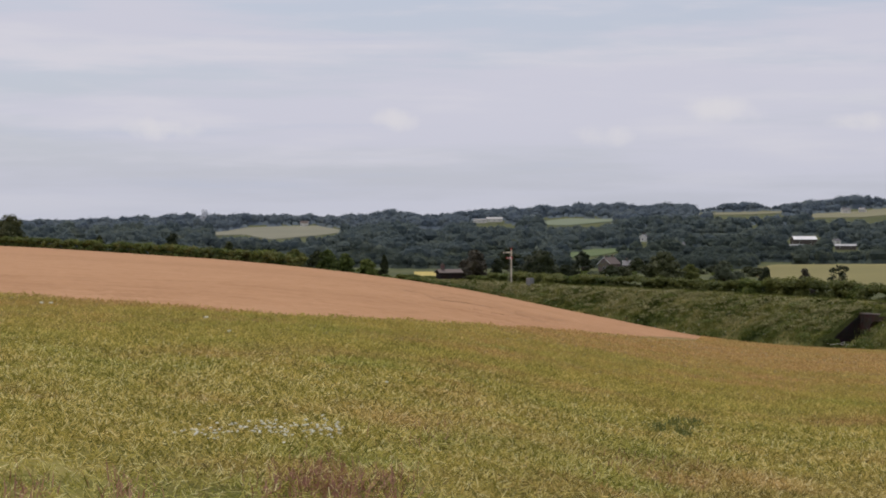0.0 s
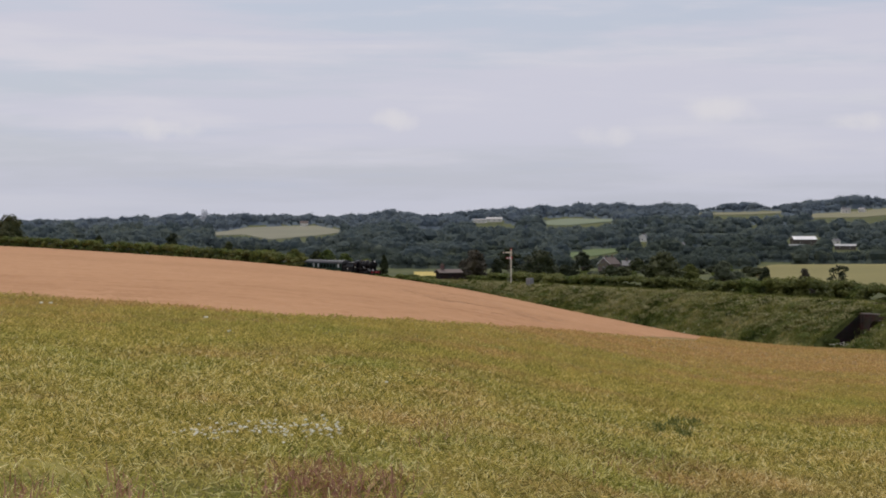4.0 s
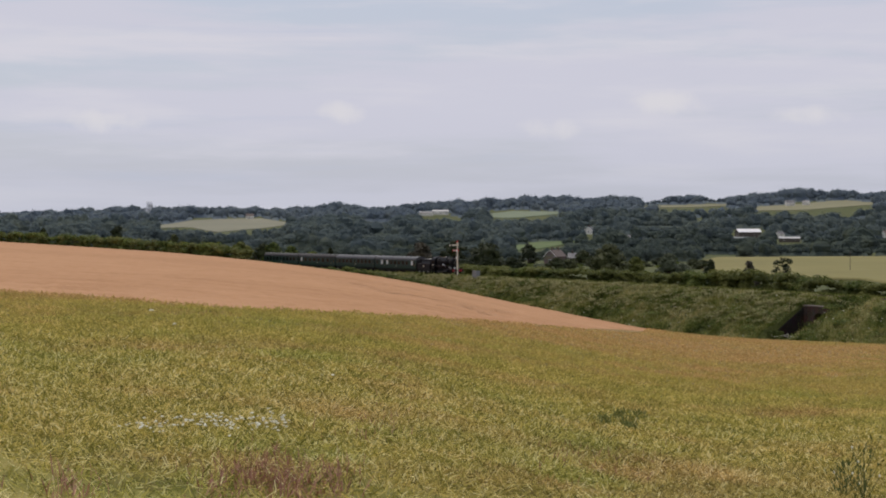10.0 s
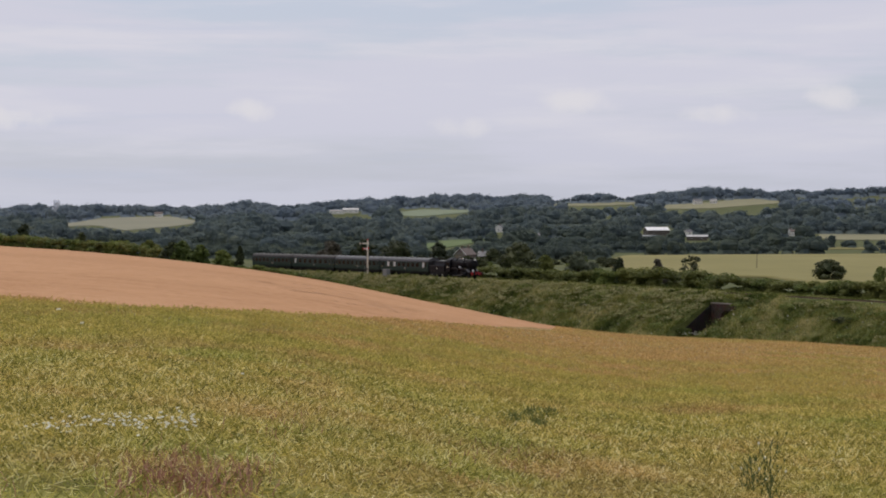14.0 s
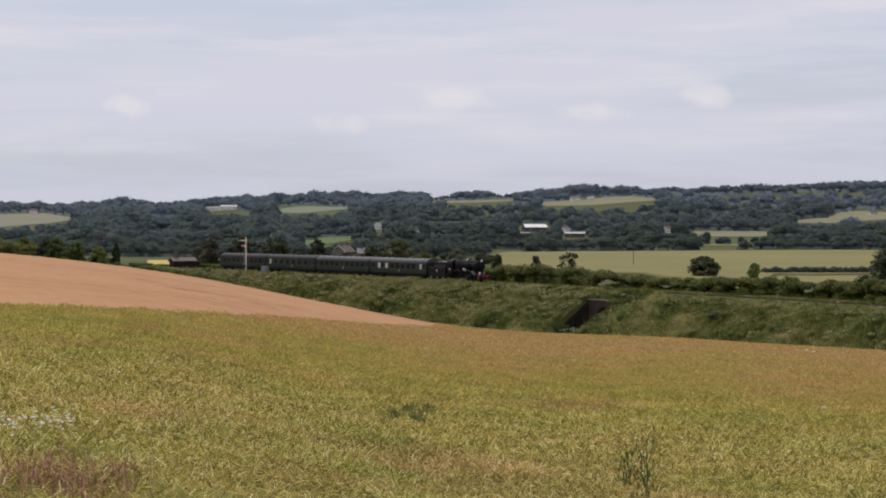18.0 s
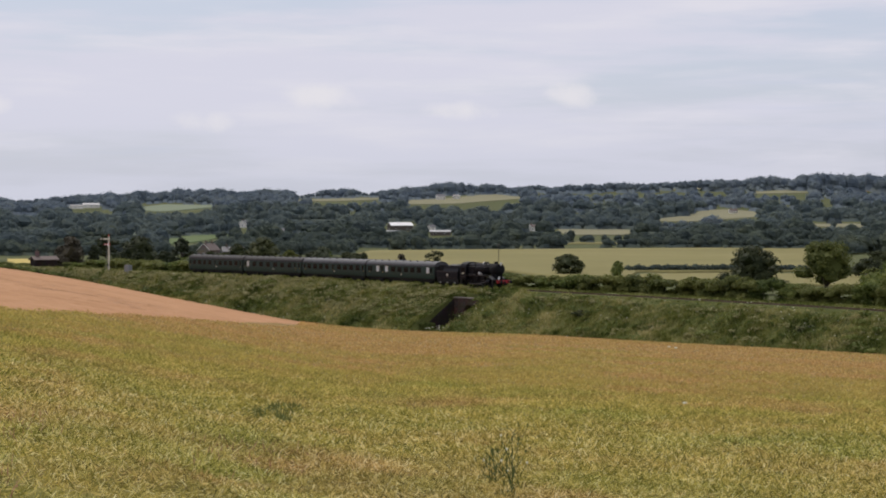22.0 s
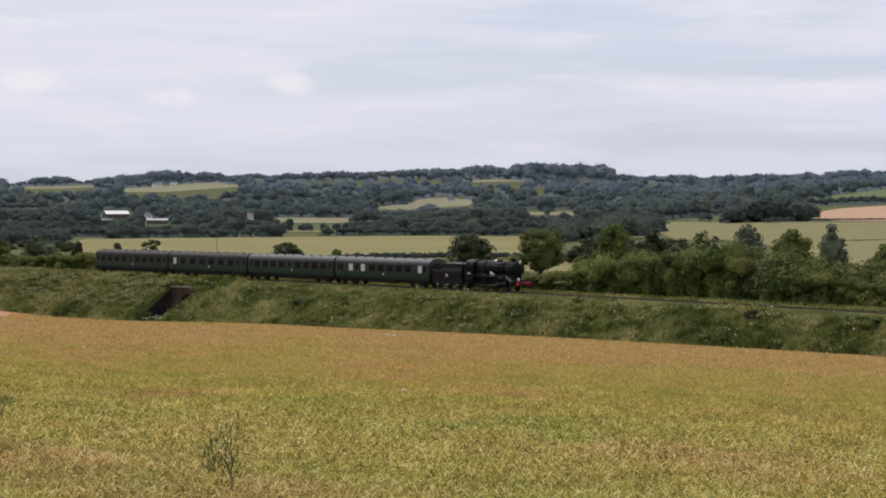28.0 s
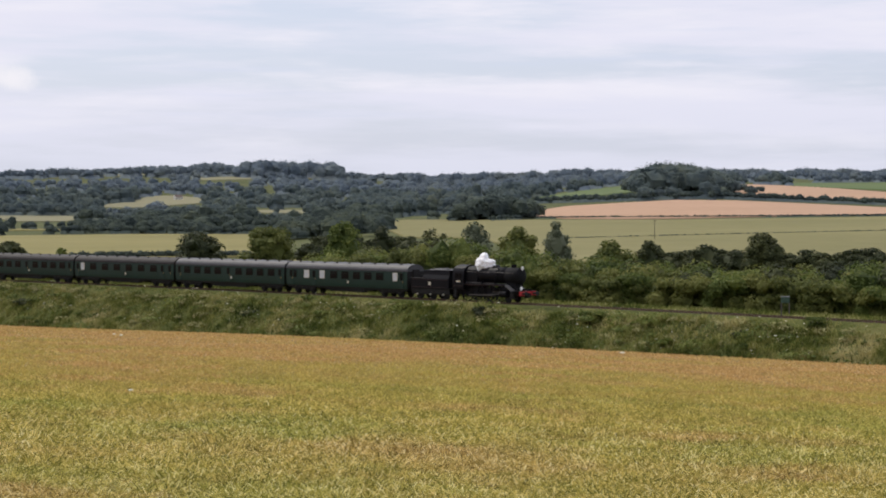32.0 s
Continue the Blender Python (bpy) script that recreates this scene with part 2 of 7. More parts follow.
# the same foliage with less of the haze in its colour
MID_HAZE_WOOD = patchy("mid_haze_wood_leaf", [(0.05, (0.085, 0.115, 0.130)), (0.40, (0.125, 0.160, 0.164)), (0.68, (0.172, 0.204, 0.174)), (0.98, (0.255, 0.272, 0.18))], (0.014, 0.085), (0.8, 1.15), rough=0.85, spec=0.05, island=0.15, translucent=0.5)
# darker copy for the nearest woods, with the least haze in its colour
LOW_HAZE_WOOD = patchy("low_haze_wood_leaf", [(0.05, (0.052, 0.070, 0.074)), (0.40, (0.082, 0.106, 0.098)), (0.68, (0.120, 0.145, 0.110)), (0.98, (0.185, 0.20, 0.118))], (0.014, 0.09), (0.8, 1.1), rough=0.85, spec=0.05, island=0.15, translucent=0.45)
BARK = patchy("bark", [(0.3, (0.05, 0.04, 0.03)), (0.7, (0.11, 0.09, 0.07))], (1.0, 6.0), (0.6, 0.5), bump=0.05, bump_scale=8.0)
BALLAST = patchy("ballast", [(0.25, (0.07, 0.06, 0.055)), (0.75, (0.17, 0.15, 0.13))], (0.3, 8.0), (0.4, 0.9), bump=0.06, bump_scale=14.0)
TIMBER = plain("weathered_timber", (0.10, 0.085, 0.07), 0.85)
RUST_RAIL = plain("rusty_rail", (0.13, 0.08, 0.055), 0.55, 0.5)
PALE_FIELD = patchy("pale_barley", [(0.2, (0.168, 0.152, 0.060)), (0.5, (0.208, 0.186, 0.076)), (0.8, (0.25, 0.224, 0.098))], (0.006, 0.08), (0.7, 0.4))
OLIVE_FIELD = patchy("olive_wheat", [(0.2, (0.15, 0.143, 0.062)), (0.5, (0.185, 0.172, 0.078)), (0.8, (0.23, 0.21, 0.098))], (0.006, 0.08), (0.7, 0.4))
TAN_FIELD = patchy("tan_stubble", [(0.2, (0.34, 0.22, 0.145)), (0.5, (0.40, 0.262, 0.175)), (0.8, (0.45, 0.30, 0.205))], (0.008, 0.1), (0.6, 0.5))
GREEN_FIELD = patchy("green_pasture", [(0.2, (0.075, 0.105, 0.045)), (0.5, (0.105, 0.14, 0.06)), (0.8, (0.14, 0.17, 0.08))], (0.01, 0.1), (0.6, 0.4))


# ---------------------------------------------------------------- mesh helpers
def mesh_from(name, verts, faces, mat, smooth=False):
    """verts (n, 3) and faces (m, k) as arrays, all faces with k corners."""
    verts, faces = np.asarray(verts, np.float32), np.asarray(faces, np.int32)
    me = bpy.data.meshes.new(name)
    me.vertices.add(len(verts))
    me.vertices.foreach_set("co", verts.ravel())
    k = faces.shape[1]
    me.loops.add(faces.size)
    me.loops.foreach_set("vertex_index", faces.ravel())
    me.polygons.add(len(faces))
    me.polygons.foreach_set("loop_start", np.arange(0, faces.size, k, dtype=np.int32))
    me.polygons.foreach_set("use_smooth", np.full(len(faces), smooth))
    me.update(calc_edges=True)
    me.materials.append(mat)
    return me


def grid_faces(rows, cols, wrap=False):
    i, j = np.meshgrid(np.arange(rows - 1), np.arange(cols if wrap else cols - 1), indexing="ij")
    j2 = (j + 1) % cols
    return np.stack([i * cols + j, i * cols + j2, (i + 1) * cols + j2, (i + 1) * cols + j], -1).reshape(-1, 4)


def part(name, bm, mat, parent, label="", smooth=False):
    """One bmesh as one mesh object under its thing or part."""
    me = bpy.data.meshes.new(name)
    bm.normal_update()
    bm.to_mesh(me)
    bm.free()
    me.materials.append(mat)
    if smooth:
        me.polygons.foreach_set("use_smooth", np.ones(len(me.polygons), bool))
    ob = new(name, me)
    ob.parent = parent
    if label:
        tagged(ob, label)
    return ob


def thing(name, label, category, at=(0, 0, 0), turn=0.0, group="", kind=""):
    ob = tagged(new(name), label, category, group, kind)
    ob.matrix_basis = pose(*at, 0, 0, turn)
    ob.empty_display_size = 0.2
    return ob


def box(bm, x0, x1, y0, y1, z0, z1, bevel=0.0):
    made = bmesh.ops.create_cube(bm, size=1.0, matrix=Matrix.Translation(((x0 + x1) / 2, (y0 + y1) / 2, (z0 + z1) / 2)) @ Matrix.Diagonal((x1 - x0, y1 - y0, z1 - z0, 1)))
    if bevel:
        edges = list({e for v in made["verts"] for e in v.link_edges})
        bmesh.ops.bevel(bm, geom=edges, offset=bevel, segments=2, affect="EDGES", profile=0.5)
    return bm


def tube(bm, p, q, r0, r1=None, seg=12, caps=True):
    """A tapered round bar from p to q."""
    p, q = Vector(p), Vector(q)
    d = q - p
    m = Matrix.Translation((p + q) / 2) @ d.to_track_quat("Z", "Y").to_matrix().to_4x4()
    bmesh.ops.create_cone(bm, cap_ends=caps, segments=seg, radius1=r0, radius2=r0 if r1 is None else r1, depth=d.length, matrix=m)
    return bm


def lathe(bm, axis, rings, seg=20):
    """Rings (along, radius) about a line: axis = (origin, direction)."""
    o, d = Vector(axis[0]), Vector(axis[1]).normalized()
    q = d.to_track_quat("Z", "Y")
    loops = []
    for along, r in rings:
        loops.append([bm.verts.new(o + q @ Vector((max(r, 1e-4) * math.cos(2 * math.pi * i / seg), max(r, 1e-4) * math.sin(2 * math.pi * i / seg), along))) for i in range(seg)])
    for a0, b0 in zip(loops, loops[1:]):
        for i in range(seg):
            bm.faces.new((a0[i], a0[(i + 1) % seg], b0[(i + 1) % seg], b0[i]))
    bm.faces.new(list(reversed(loops[0])))
    bm.faces.new(loops[-1])
    return bm


def extrude_profile(bm, profile, y0, y1, axis="y"):
    """A closed profile of (a, z) points swept along y (or x)."""
    def at(a0, s, z):
        return (a0, s, z) if axis == "y" else (s, a0, z)
    f = [bm.verts.new(at(a0, y0, z)) for a0, z in profile]
    b = [bm.verts.new(at(a0, y1, z)) for a0, z in profile]
    n = len(profile)
    for i in range(n):
        bm.faces.new((f[i], f[(i + 1) % n], b[(i + 1) % n], b[i]))
    bm.faces.new(list(reversed(f)))
    bm.faces.new(b)
    bmesh.ops.recalc_face_normals(bm, faces=bm.faces[:])
    return bm


def polar(bearing, r, z=0.0):
    return (r * math.sin(radians(bearing)), r * math.cos(radians(bearing)), z)


# ---------------------------------------------------------------- the line of the railway
TRACK_STEP = 1.0
_s = np.arange(-640, 300, TRACK_STEP)
_h = 2.6537 + 0.9503 * _s / 1000 + 0.7706 * (_s / 1000) ** 2
_x, _y = np.cumsum(np.sin(_h)) * TRACK_STEP, np.cumsum(np.cos(_h)) * TRACK_STEP
_x += 66.15 - np.interp(0, _s, _x)
_y += 183.5 - np.interp(0, _s, _y)


def track(s, u=0.0):
    """Place at station s, u metres to the camera's side, and the heading (radians from north)."""
    h = np.interp(s, _s, _h)
    return np.interp(s, _s, _x) + u * np.cos(h), np.interp(s, _s, _y) - u * np.sin(h), h


# ---------------------------------------------------------------- terrain
def smooth(t):
    t = np.clip(t, 0, 1)
    return t * t * (3 - 2 * t)


# the far edge of the near fields, along the railway: bearing, distance, level
EDGE = np.array([(-60, 800, 9), (-35, 760, 7.5), (-25.2, 680, 5.4), (-21.8, 580, 3.9), (-18.3, 503, 2.5), (-14.7, 444, 0.5), (-11.1, 390, -1.9), (-7.5, 341, -4.7), (-3.9, 294, -6.4),
                 (5, 240, -6.05), (13.8, 202, -5.1), (19, 185, -4.7), (32.7, 155, -4.0), (50, 132, -3.0), (70, 125, -1.5), (110, 140, 2), (140, 170, 6)])
FAR_AZ = [-60, -26, -15, -5, 5, 13, 19, 22, 26, 33, 60]
FAR_EL = {  # elevation angle of the ground at five distances, by bearing
    1150: [-0.9, -0.9, -0.92, -0.92, -0.87, -0.85, -0.50, -0.40, -0.39, -0.30, -0.3],
    1500: [-0.45, -0.45, -0.42, -0.40, -0.42, -0.40, -0.20, 0.00, 0.22, 0.05, 0.0],
    1850: [-0.1, -0.10, -0.08, 0.12, 0.05, 0.10, 0.15, 0.35, 0.60, 0.55, 0.4],
    2250: [0.15, 0.15, 0.20, 0.50, 0.60, 0.60, 0.45, 0.60, 0.85, 0.75, 0.6],
    2700: [0.25, 0.25, 0.45, 0.75, 1.00, 1.15, 0.85, 0.85, 0.95, 0.95, 0.8],
}


def spline(x, xs, ys):
    """Smooth curve through the nodes (finite-difference Hermite)."""
    xs, ys = np.asarray(xs, float), np.asarray(ys, float)
    m = np.gradient(ys, xs)
    i = np.clip(np.searchsorted(xs, x) - 1, 0, len(xs) - 2)
    h = xs[i + 1] - xs[i]
    t = np.clip((x - xs[i]) / h, 0, 1)
    return (2 * t**3 - 3 * t**2 + 1) * ys[i] + (t**3 - 2 * t**2 + t) * h * m[i] + (-2 * t**3 + 3 * t**2) * ys[i + 1] + (t**3 - t**2) * h * m[i + 1]


def edge_at(az):
    return spline(az, EDGE[:, 0], EDGE[:, 1]), spline(az, EDGE[:, 0], EDGE[:, 2])


SOIL_NEAR = 7.35     # the ground where the camera stands; the crop is about 1.2 m tall


def ground(az, r):
    """Level of the ground at bearing az (degrees) and distance r, arrays of one shape."""
    az, r = np.broadcast_arrays(np.asarray(az, float), np.asarray(r, float))
    re, ze = edge_at(np.clip(az, -60, 140))
    near = SOIL_NEAR + (ze - SOIL_NEAR) * np.clip(r / re, 0, 1) ** 1.02
    behind = SOIL_NEAR + 3 * smooth((r - 30) / 200)
    back = smooth((np.abs(az - 20) - 85) / 35)
    near = near * (1 - back) + behind * back
    low = np.minimum(ze - 0.5, np.interp(az, [-14, -9, -4], [-0.7, -0.9, -3.0]))
    past = ze + (low - ze) * smooth((r - re) / 22)
    radii = [1150, 1500, 1850, 2250, 2700]
    a2 = np.clip(az, -60, 60)
    zs = [10.15 + d * np.tan(np.radians(spline(a2, FAR_AZ, FAR_EL[d]))) for d in radii]
    r1 = re + 30
    z650 = np.full(az.shape, -8.0) + 1.5 * smooth((az - 20) / 6)
    r650 = np.maximum(650, r1 + 90)
    nodes = [(r1, low), (r650, np.minimum(z650, low))] + [(np.full(az.shape, float(d)), z) for d, z in zip(radii, zs)] + [(np.full(az.shape, 3400.0), zs[-1] - 15), (np.full(az.shape, 4800.0), zs[-1] - 40)]
    far = nodes[0][1]
    for (ra, za), (rb, zb) in zip(nodes, nodes[1:]):
        t = np.clip((r - ra) / (rb - ra), 0, 1)
        far = np.where(r > ra, za + (zb - za) * t, far)
    z = np.where(r <= re, near, np.where(r <= r1, past, far))
    return np.where(back > 0.99, near, z)


def ground_xy(x, y):
    return ground(np.degrees(np.arctan2(x, y)), np.hypot(x, y))


def far_place(az, el):
    """Where the sight line at bearing az and elevation el meets the ground behind the railway."""
    re, _ = edge_at(np.array(float(az)))
    rr = np.linspace(float(re) + 35, 2700, 900)
    e2 = np.degrees(np.arctan2(ground(np.full(rr.shape, float(az)), rr) - 10.15, rr))
    e2 = np.maximum.accumulate(e2)
    r = float(np.interp(el, e2 + np.arange(900) * 1e-7, rr))
    return r, float(ground(np.array(float(az)), np.array(r)))


def build_ground():
    az = np.concatenate([np.linspace(-180, -40, 29)[:-1], np.linspace(-40, 45, 341), np.linspace(45, 180, 28)[1:-1]])
    r = np.concatenate([[0.0, 1.0], np.geomspace(3, 120, 50), np.arange(123, 760, 3.5), np.geomspace(765, 4800, 90)])
    A, Rr = np.meshgrid(az, r)
    Z = ground(A, Rr)
    V = np.stack([Rr * np.sin(np.radians(A)), Rr * np.cos(np.radians(A)), Z], -1).reshape(-1, 3)
    me = mesh_from("ground", V, grid_faces(len(r), len(az), True)[:, ::-1], SOIL, True)
    ob = tagged(new("ground", me), "rough green-brown valley meadow and farmland ground", "ground", kind="structure")
    return ob


build_ground()


def sheet(name, az, lo, hi, n, lift, mat, label, kind="structure", category="field", rough=0.0, seed=1):
    """A field: bearings az, from distance lo to hi at each bearing, n rings, laid lift metres over the ground."""
    az, lo, hi = np.asarray(az, float), np.asarray(lo, float), np.asarray(hi, float)
    t = np.linspace(0, 1, n)[:, None]
    A = np.repeat(az[None], n, 0)
    Rr = lo[None] * (hi / lo)[None] ** t
    Z = ground(A, Rr) + lift
    if rough:
        Z = Z + np.random.default_rng(seed).normal(0, rough, Z.shape)
    # the rim turns down into the ground
    V = np.stack([Rr * np.sin(np.radians(A)), Rr * np.cos(np.radians(A)), Z], -1)
    rim = V.copy()
    rim[..., 2] -= lift + 0.3
    V = np.concatenate([rim[:1], V, rim[-1:]], 0)
    me = mesh_from(name, V.reshape(-1, 3), grid_faces(n + 2, len(az))[:, ::-1], mat, True)
    return tagged(new(name, me), label, category, kind=kind)


# the near edge of the wheat: bearing, dip below the horizon
_b_az = [-60, -40, -25.24, -21.1, -16.85, -12.9, -7.5, -3.75]
_b_el = [-1.2, -1.45, -1.73, -2.02, -2.40, -2.59, -2.95, -3.30]
CROP_H, WHEAT_H = 1.0, 0.75


def wheat_near(az):
    """Distance of the line between the oilseed and the wheat: where the top of the crop has that dip."""
    out = []
    for a0 in np.atleast_1d(az):
        dip = float(np.interp(a0, _b_az, _b_el))
        rr = np.linspace(14, 300, 800)
        e2 = np.degrees(np.arctan2(ground(np.full(rr.shape, a0), rr) + CROP_H - 10.15, rr))
        k = np.argmax(e2 > dip) if (e2 > dip).any() else len(rr) - 1
        out.append(rr[k])
    return np.array(out)


def build_fields():
    az = np.concatenate([np.linspace(-100, -59, 42), np.linspace(-58, -2.6, 265)])
    lo = wheat_near(az)
    re, _ = edge_at(az)
    sheet("wheat_field", az, lo, np.maximum(re - 1.0, lo + 1), 150, WHEAT_H, WHEAT, "ripe orange-tan wheat field sloping down to the railway", rough=0.03)
    az = np.concatenate([np.linspace(-100, -59, 42), np.linspace(-58, 75, 560), np.linspace(76, 112, 37)])
    re, _ = edge_at(az)
    hi = np.minimum(np.where(az < -3.2, wheat_near(az) + 0.3, 1e4), re - 2.5)
    soft = np.convolve(np.pad(hi, 8, "edge"), np.ones(17) / 17, "valid")
    hi = np.where(np.abs(az + 4) < 3, soft, hi)
    sheet("oilseed_field", az, np.full(az.shape, 1.3), hi, 230, CROP_H - 0.14, SHADED_CROP_BED, "ripening yellow-green oilseed crop with reddish patches", rough=0.02)


build_fields()

# far hill fields: haze is mixed into the next three colours, greying them
HAZED_RIDGE_FIELD = patchy("hazed_hill_stubble", [(0.2, (0.165, 0.16, 0.10)), (0.5, (0.205, 0.195, 0.12)), (0.8, (0.25, 0.235, 0.145))], (0.006, 0.08), (0.7, 0.4))
HAZED_DUN_FIELD = patchy("hazed_dun_hill_field", [(0.2, (0.17, 0.168, 0.125)), (0.5, (0.205, 0.20, 0.145)), (0.8, (0.245, 0.235, 0.165))], (0.006, 0.08), (0.7, 0.4))
HAZED_PASTURE = patchy("hazed_hill_pasture", [(0.2, (0.135, 0.165, 0.115)), (0.5, (0.165, 0.195, 0.13)), (0.8, (0.20, 0.225, 0.15))], (0.006, 0.08), (0.7, 0.4))
YELLOW_FIELD = patchy("yellow_field", [(0.2, (0.42, 0.33, 0.10)), (0.8, (0.52, 0.42, 0.15))], (0.02, 0.2), (0.6, 0.4))
# distant fields: material, label, then (bearing, lower and upper elevation)
FAR_FIELDS = [
    (PALE_FIELD, "large pale barley field beyond the railway hedges", [(-1.7, -1.2, -1.13), (-1.0, -1.59, -0.95), (3.6, -1.65, -0.91), (5.0, -1.85, -0.9), (7.2, -1.85, -0.88), (7.5, -1.62, -0.88), (8.9, -1.65, -0.86), (12.7, -1.59, -0.85), (13.6, -1.48, -1.12)]),
    (PALE_FIELD, "strip of pale barley behind the lineside bushes", [(7.6, -1.98, -1.71), (10.7, -2.0, -1.66), (14.4, -2.06, -1.7)]),
    (HAZED_RIDGE_FIELD, "narrow pale stubble strip among dark hedges", [(5.0, -0.34, -0.27), (5.3, -0.45, -0.27), (7.1, -0.45, -0.28), (7.6, -0.34, -0.32)]),
    (HAZED_RIDGE_FIELD, "small pale fields round a distant farm", [(8.0, 0.0, 0.05), (9.0, -0.03, 0.16), (9.6, 0.0, 0.34), (10.4, 0.06, 0.36), (11.3, 0.12, 0.28)]),
    (HAZED_RIDGE_FIELD, "thin pale field between woods", [(12.6, -0.17, -0.1), (14.2, -0.21, -0.09), (15.0, -0.17, -0.14)]),
    (HAZED_RIDGE_FIELD, "pale field below the ridge wood", [(4.3, 0.89, 0.92), (7.1, 0.92, 1.01), (9.6, 1.01, 1.06)]),
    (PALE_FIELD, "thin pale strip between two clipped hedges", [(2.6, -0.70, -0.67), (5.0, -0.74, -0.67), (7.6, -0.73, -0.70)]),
    (HAZED_RIDGE_FIELD, "short pale field on the ridge", [(11.1, 0.85, 0.92), (12.8, 0.88, 0.99)]),
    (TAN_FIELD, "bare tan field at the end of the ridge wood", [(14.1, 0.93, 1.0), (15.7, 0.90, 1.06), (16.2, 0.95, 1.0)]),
    (HAZED_RIDGE_FIELD, "pale hill field round a white house", [(0.1, 0.52, 0.65), (1.7, 0.54, 0.74), (2.8, 0.63, 0.87), (3.9, 0.71, 0.76)]),
    (HAZED_RIDGE_FIELD, "pale yellow field below a line of trees", [(-3.3, 0.62, 0.68), (-1.9, 0.63, 0.73), (-0.6, 0.68, 0.74)]),
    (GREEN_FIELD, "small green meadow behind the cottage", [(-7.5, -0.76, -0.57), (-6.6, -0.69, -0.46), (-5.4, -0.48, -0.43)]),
    (HAZED_PASTURE, "haze-tinted pale green field high on the wooded hill", [(-8.3, 0.33, 0.42), (-7.5, 0.29, 0.52), (-5.9, 0.43, 0.5)]),
    (HAZED_DUN_FIELD, "haze-tinted dun hillside field between dark woods", [(-18.7, -0.03, 0.06), (-17.7, 0.01, 0.22), (-16.9, -0.16, 0.26), (-15.4, -0.03, 0.29), (-14.6, 0.08, 0.15)]),
    (OLIVE_FIELD, "wide olive-green wheat field on the valley side", [(16.8, -0.59, -0.5), (17.7, -0.99, -0.41), (20.1, -1.02, -0.41), (22.8, -1.77, -0.42), (26.3, -1.83, -0.41), (29.9, -1.78, -0.35), (33.5, -1.73, -0.29)]),
    (TAN_FIELD, "pinkish tan stubble field on the hillside", [(21.4, -0.28, -0.19), (22.8, -0.37, 0.02), (24.6, -0.39, 0.13), (26.3, -0.37, 0.22), (28.1, -0.33, 0.2), (29.8, -0.29, 0.13), (33.0, -0.22, -0.03)]),
    (GREEN_FIELD, "bright green pasture below the hilltop wood", [(21.6, 0.13, 0.26), (22.8, 0.2, 0.45), (23.8, 0.35, 0.58), (25.2, 0.49, 0.72)]),
    (TAN_FIELD, "upper tan stubble field beside the hilltop wood", [(27.8, 0.52, 0.72), (29.0, 0.31, 0.7), (30.7, 0.17, 0.62), (33.0, 0.11, 0.44)]),
    (YELLOW_FIELD, "bright yellow field behind the lineside hut", [(-12.3, -1.42, -1.2), (-11.0, -1.45, -1.2), (-10.0, -1.45, -1.28)]),
    (GREEN_FIELD, "green field along the skyline wood", [(29.8, 0.64, 0.75), (33.2, 0.5, 0.76)]),
]


def build_far_fields():
    for mat, label, rows in FAR_FIELDS:
        rows = np.array(rows)
        az = np.linspace(rows[0, 0], rows[-1, 0], max(8, int((rows[-1, 0] - rows[0, 0]) * 6)))
        lo = [far_place(b, np.interp(b, rows[:, 0], rows[:, 1]))[0] for b in az]
        hi = [far_place(b, np.interp(b, rows[:, 0], rows[:, 2]))[0] for b in az]
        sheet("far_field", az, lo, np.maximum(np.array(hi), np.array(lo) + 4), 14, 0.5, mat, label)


build_far_fields()


# sight lines kept open to far buildings: bearings and elevations
CLEAR = [(-0.6, 0.5, -0.27, -0.05), (0.7, 1.7, -0.43, -0.3), (1.0, 2.0, 0.66, 0.82), (10.1, 10.9, 0.2, 0.4), (-10.5, -9.2, 0.33, 0.45), (-16.2, -15.4, 0.25, 0.36), (3.9, 4.5, -0.34, -0.16), (-5.2, -4.8, -0.28, -0.1)]


def in_field(az, el, pad=0.0):
    hit = np.zeros(np.shape(az), bool)
    for a0, a1, e0, e1 in CLEAR:
        hit |= (az > a0) & (az < a1) & (el > e0) & (el < e1)
    for _, _, rows in FAR_FIELDS:
        rows = np.array(rows)
        hit |= (az > rows[0, 0]) & (az < rows[-1, 0]) & (el > np.interp(az, rows[:, 0], rows[:, 1]) - pad) & (el < np.interp(az, rows[:, 0], rows[:, 2]) + pad * 0.3)
    return hit


# ---------------------------------------------------------------- foliage
ICO = bmesh.new()
bmesh.ops.create_icosphere(ICO, subdivisions=2, radius=1.0)
ICO_V = np.array([v.co for v in ICO.verts])
ICO_F = np.array([[v.index for v in f.verts] for f in ICO.faces])
ICO.free()
LOW = bmesh.new()
bmesh.ops.create_icosphere(LOW, subdivisions=1, radius=1.0)
LOW_V = np.array([v.co for v in LOW.verts])
LOW_F = np.array([[v.index for v in f.verts] for f in LOW.faces])
LOW.free()


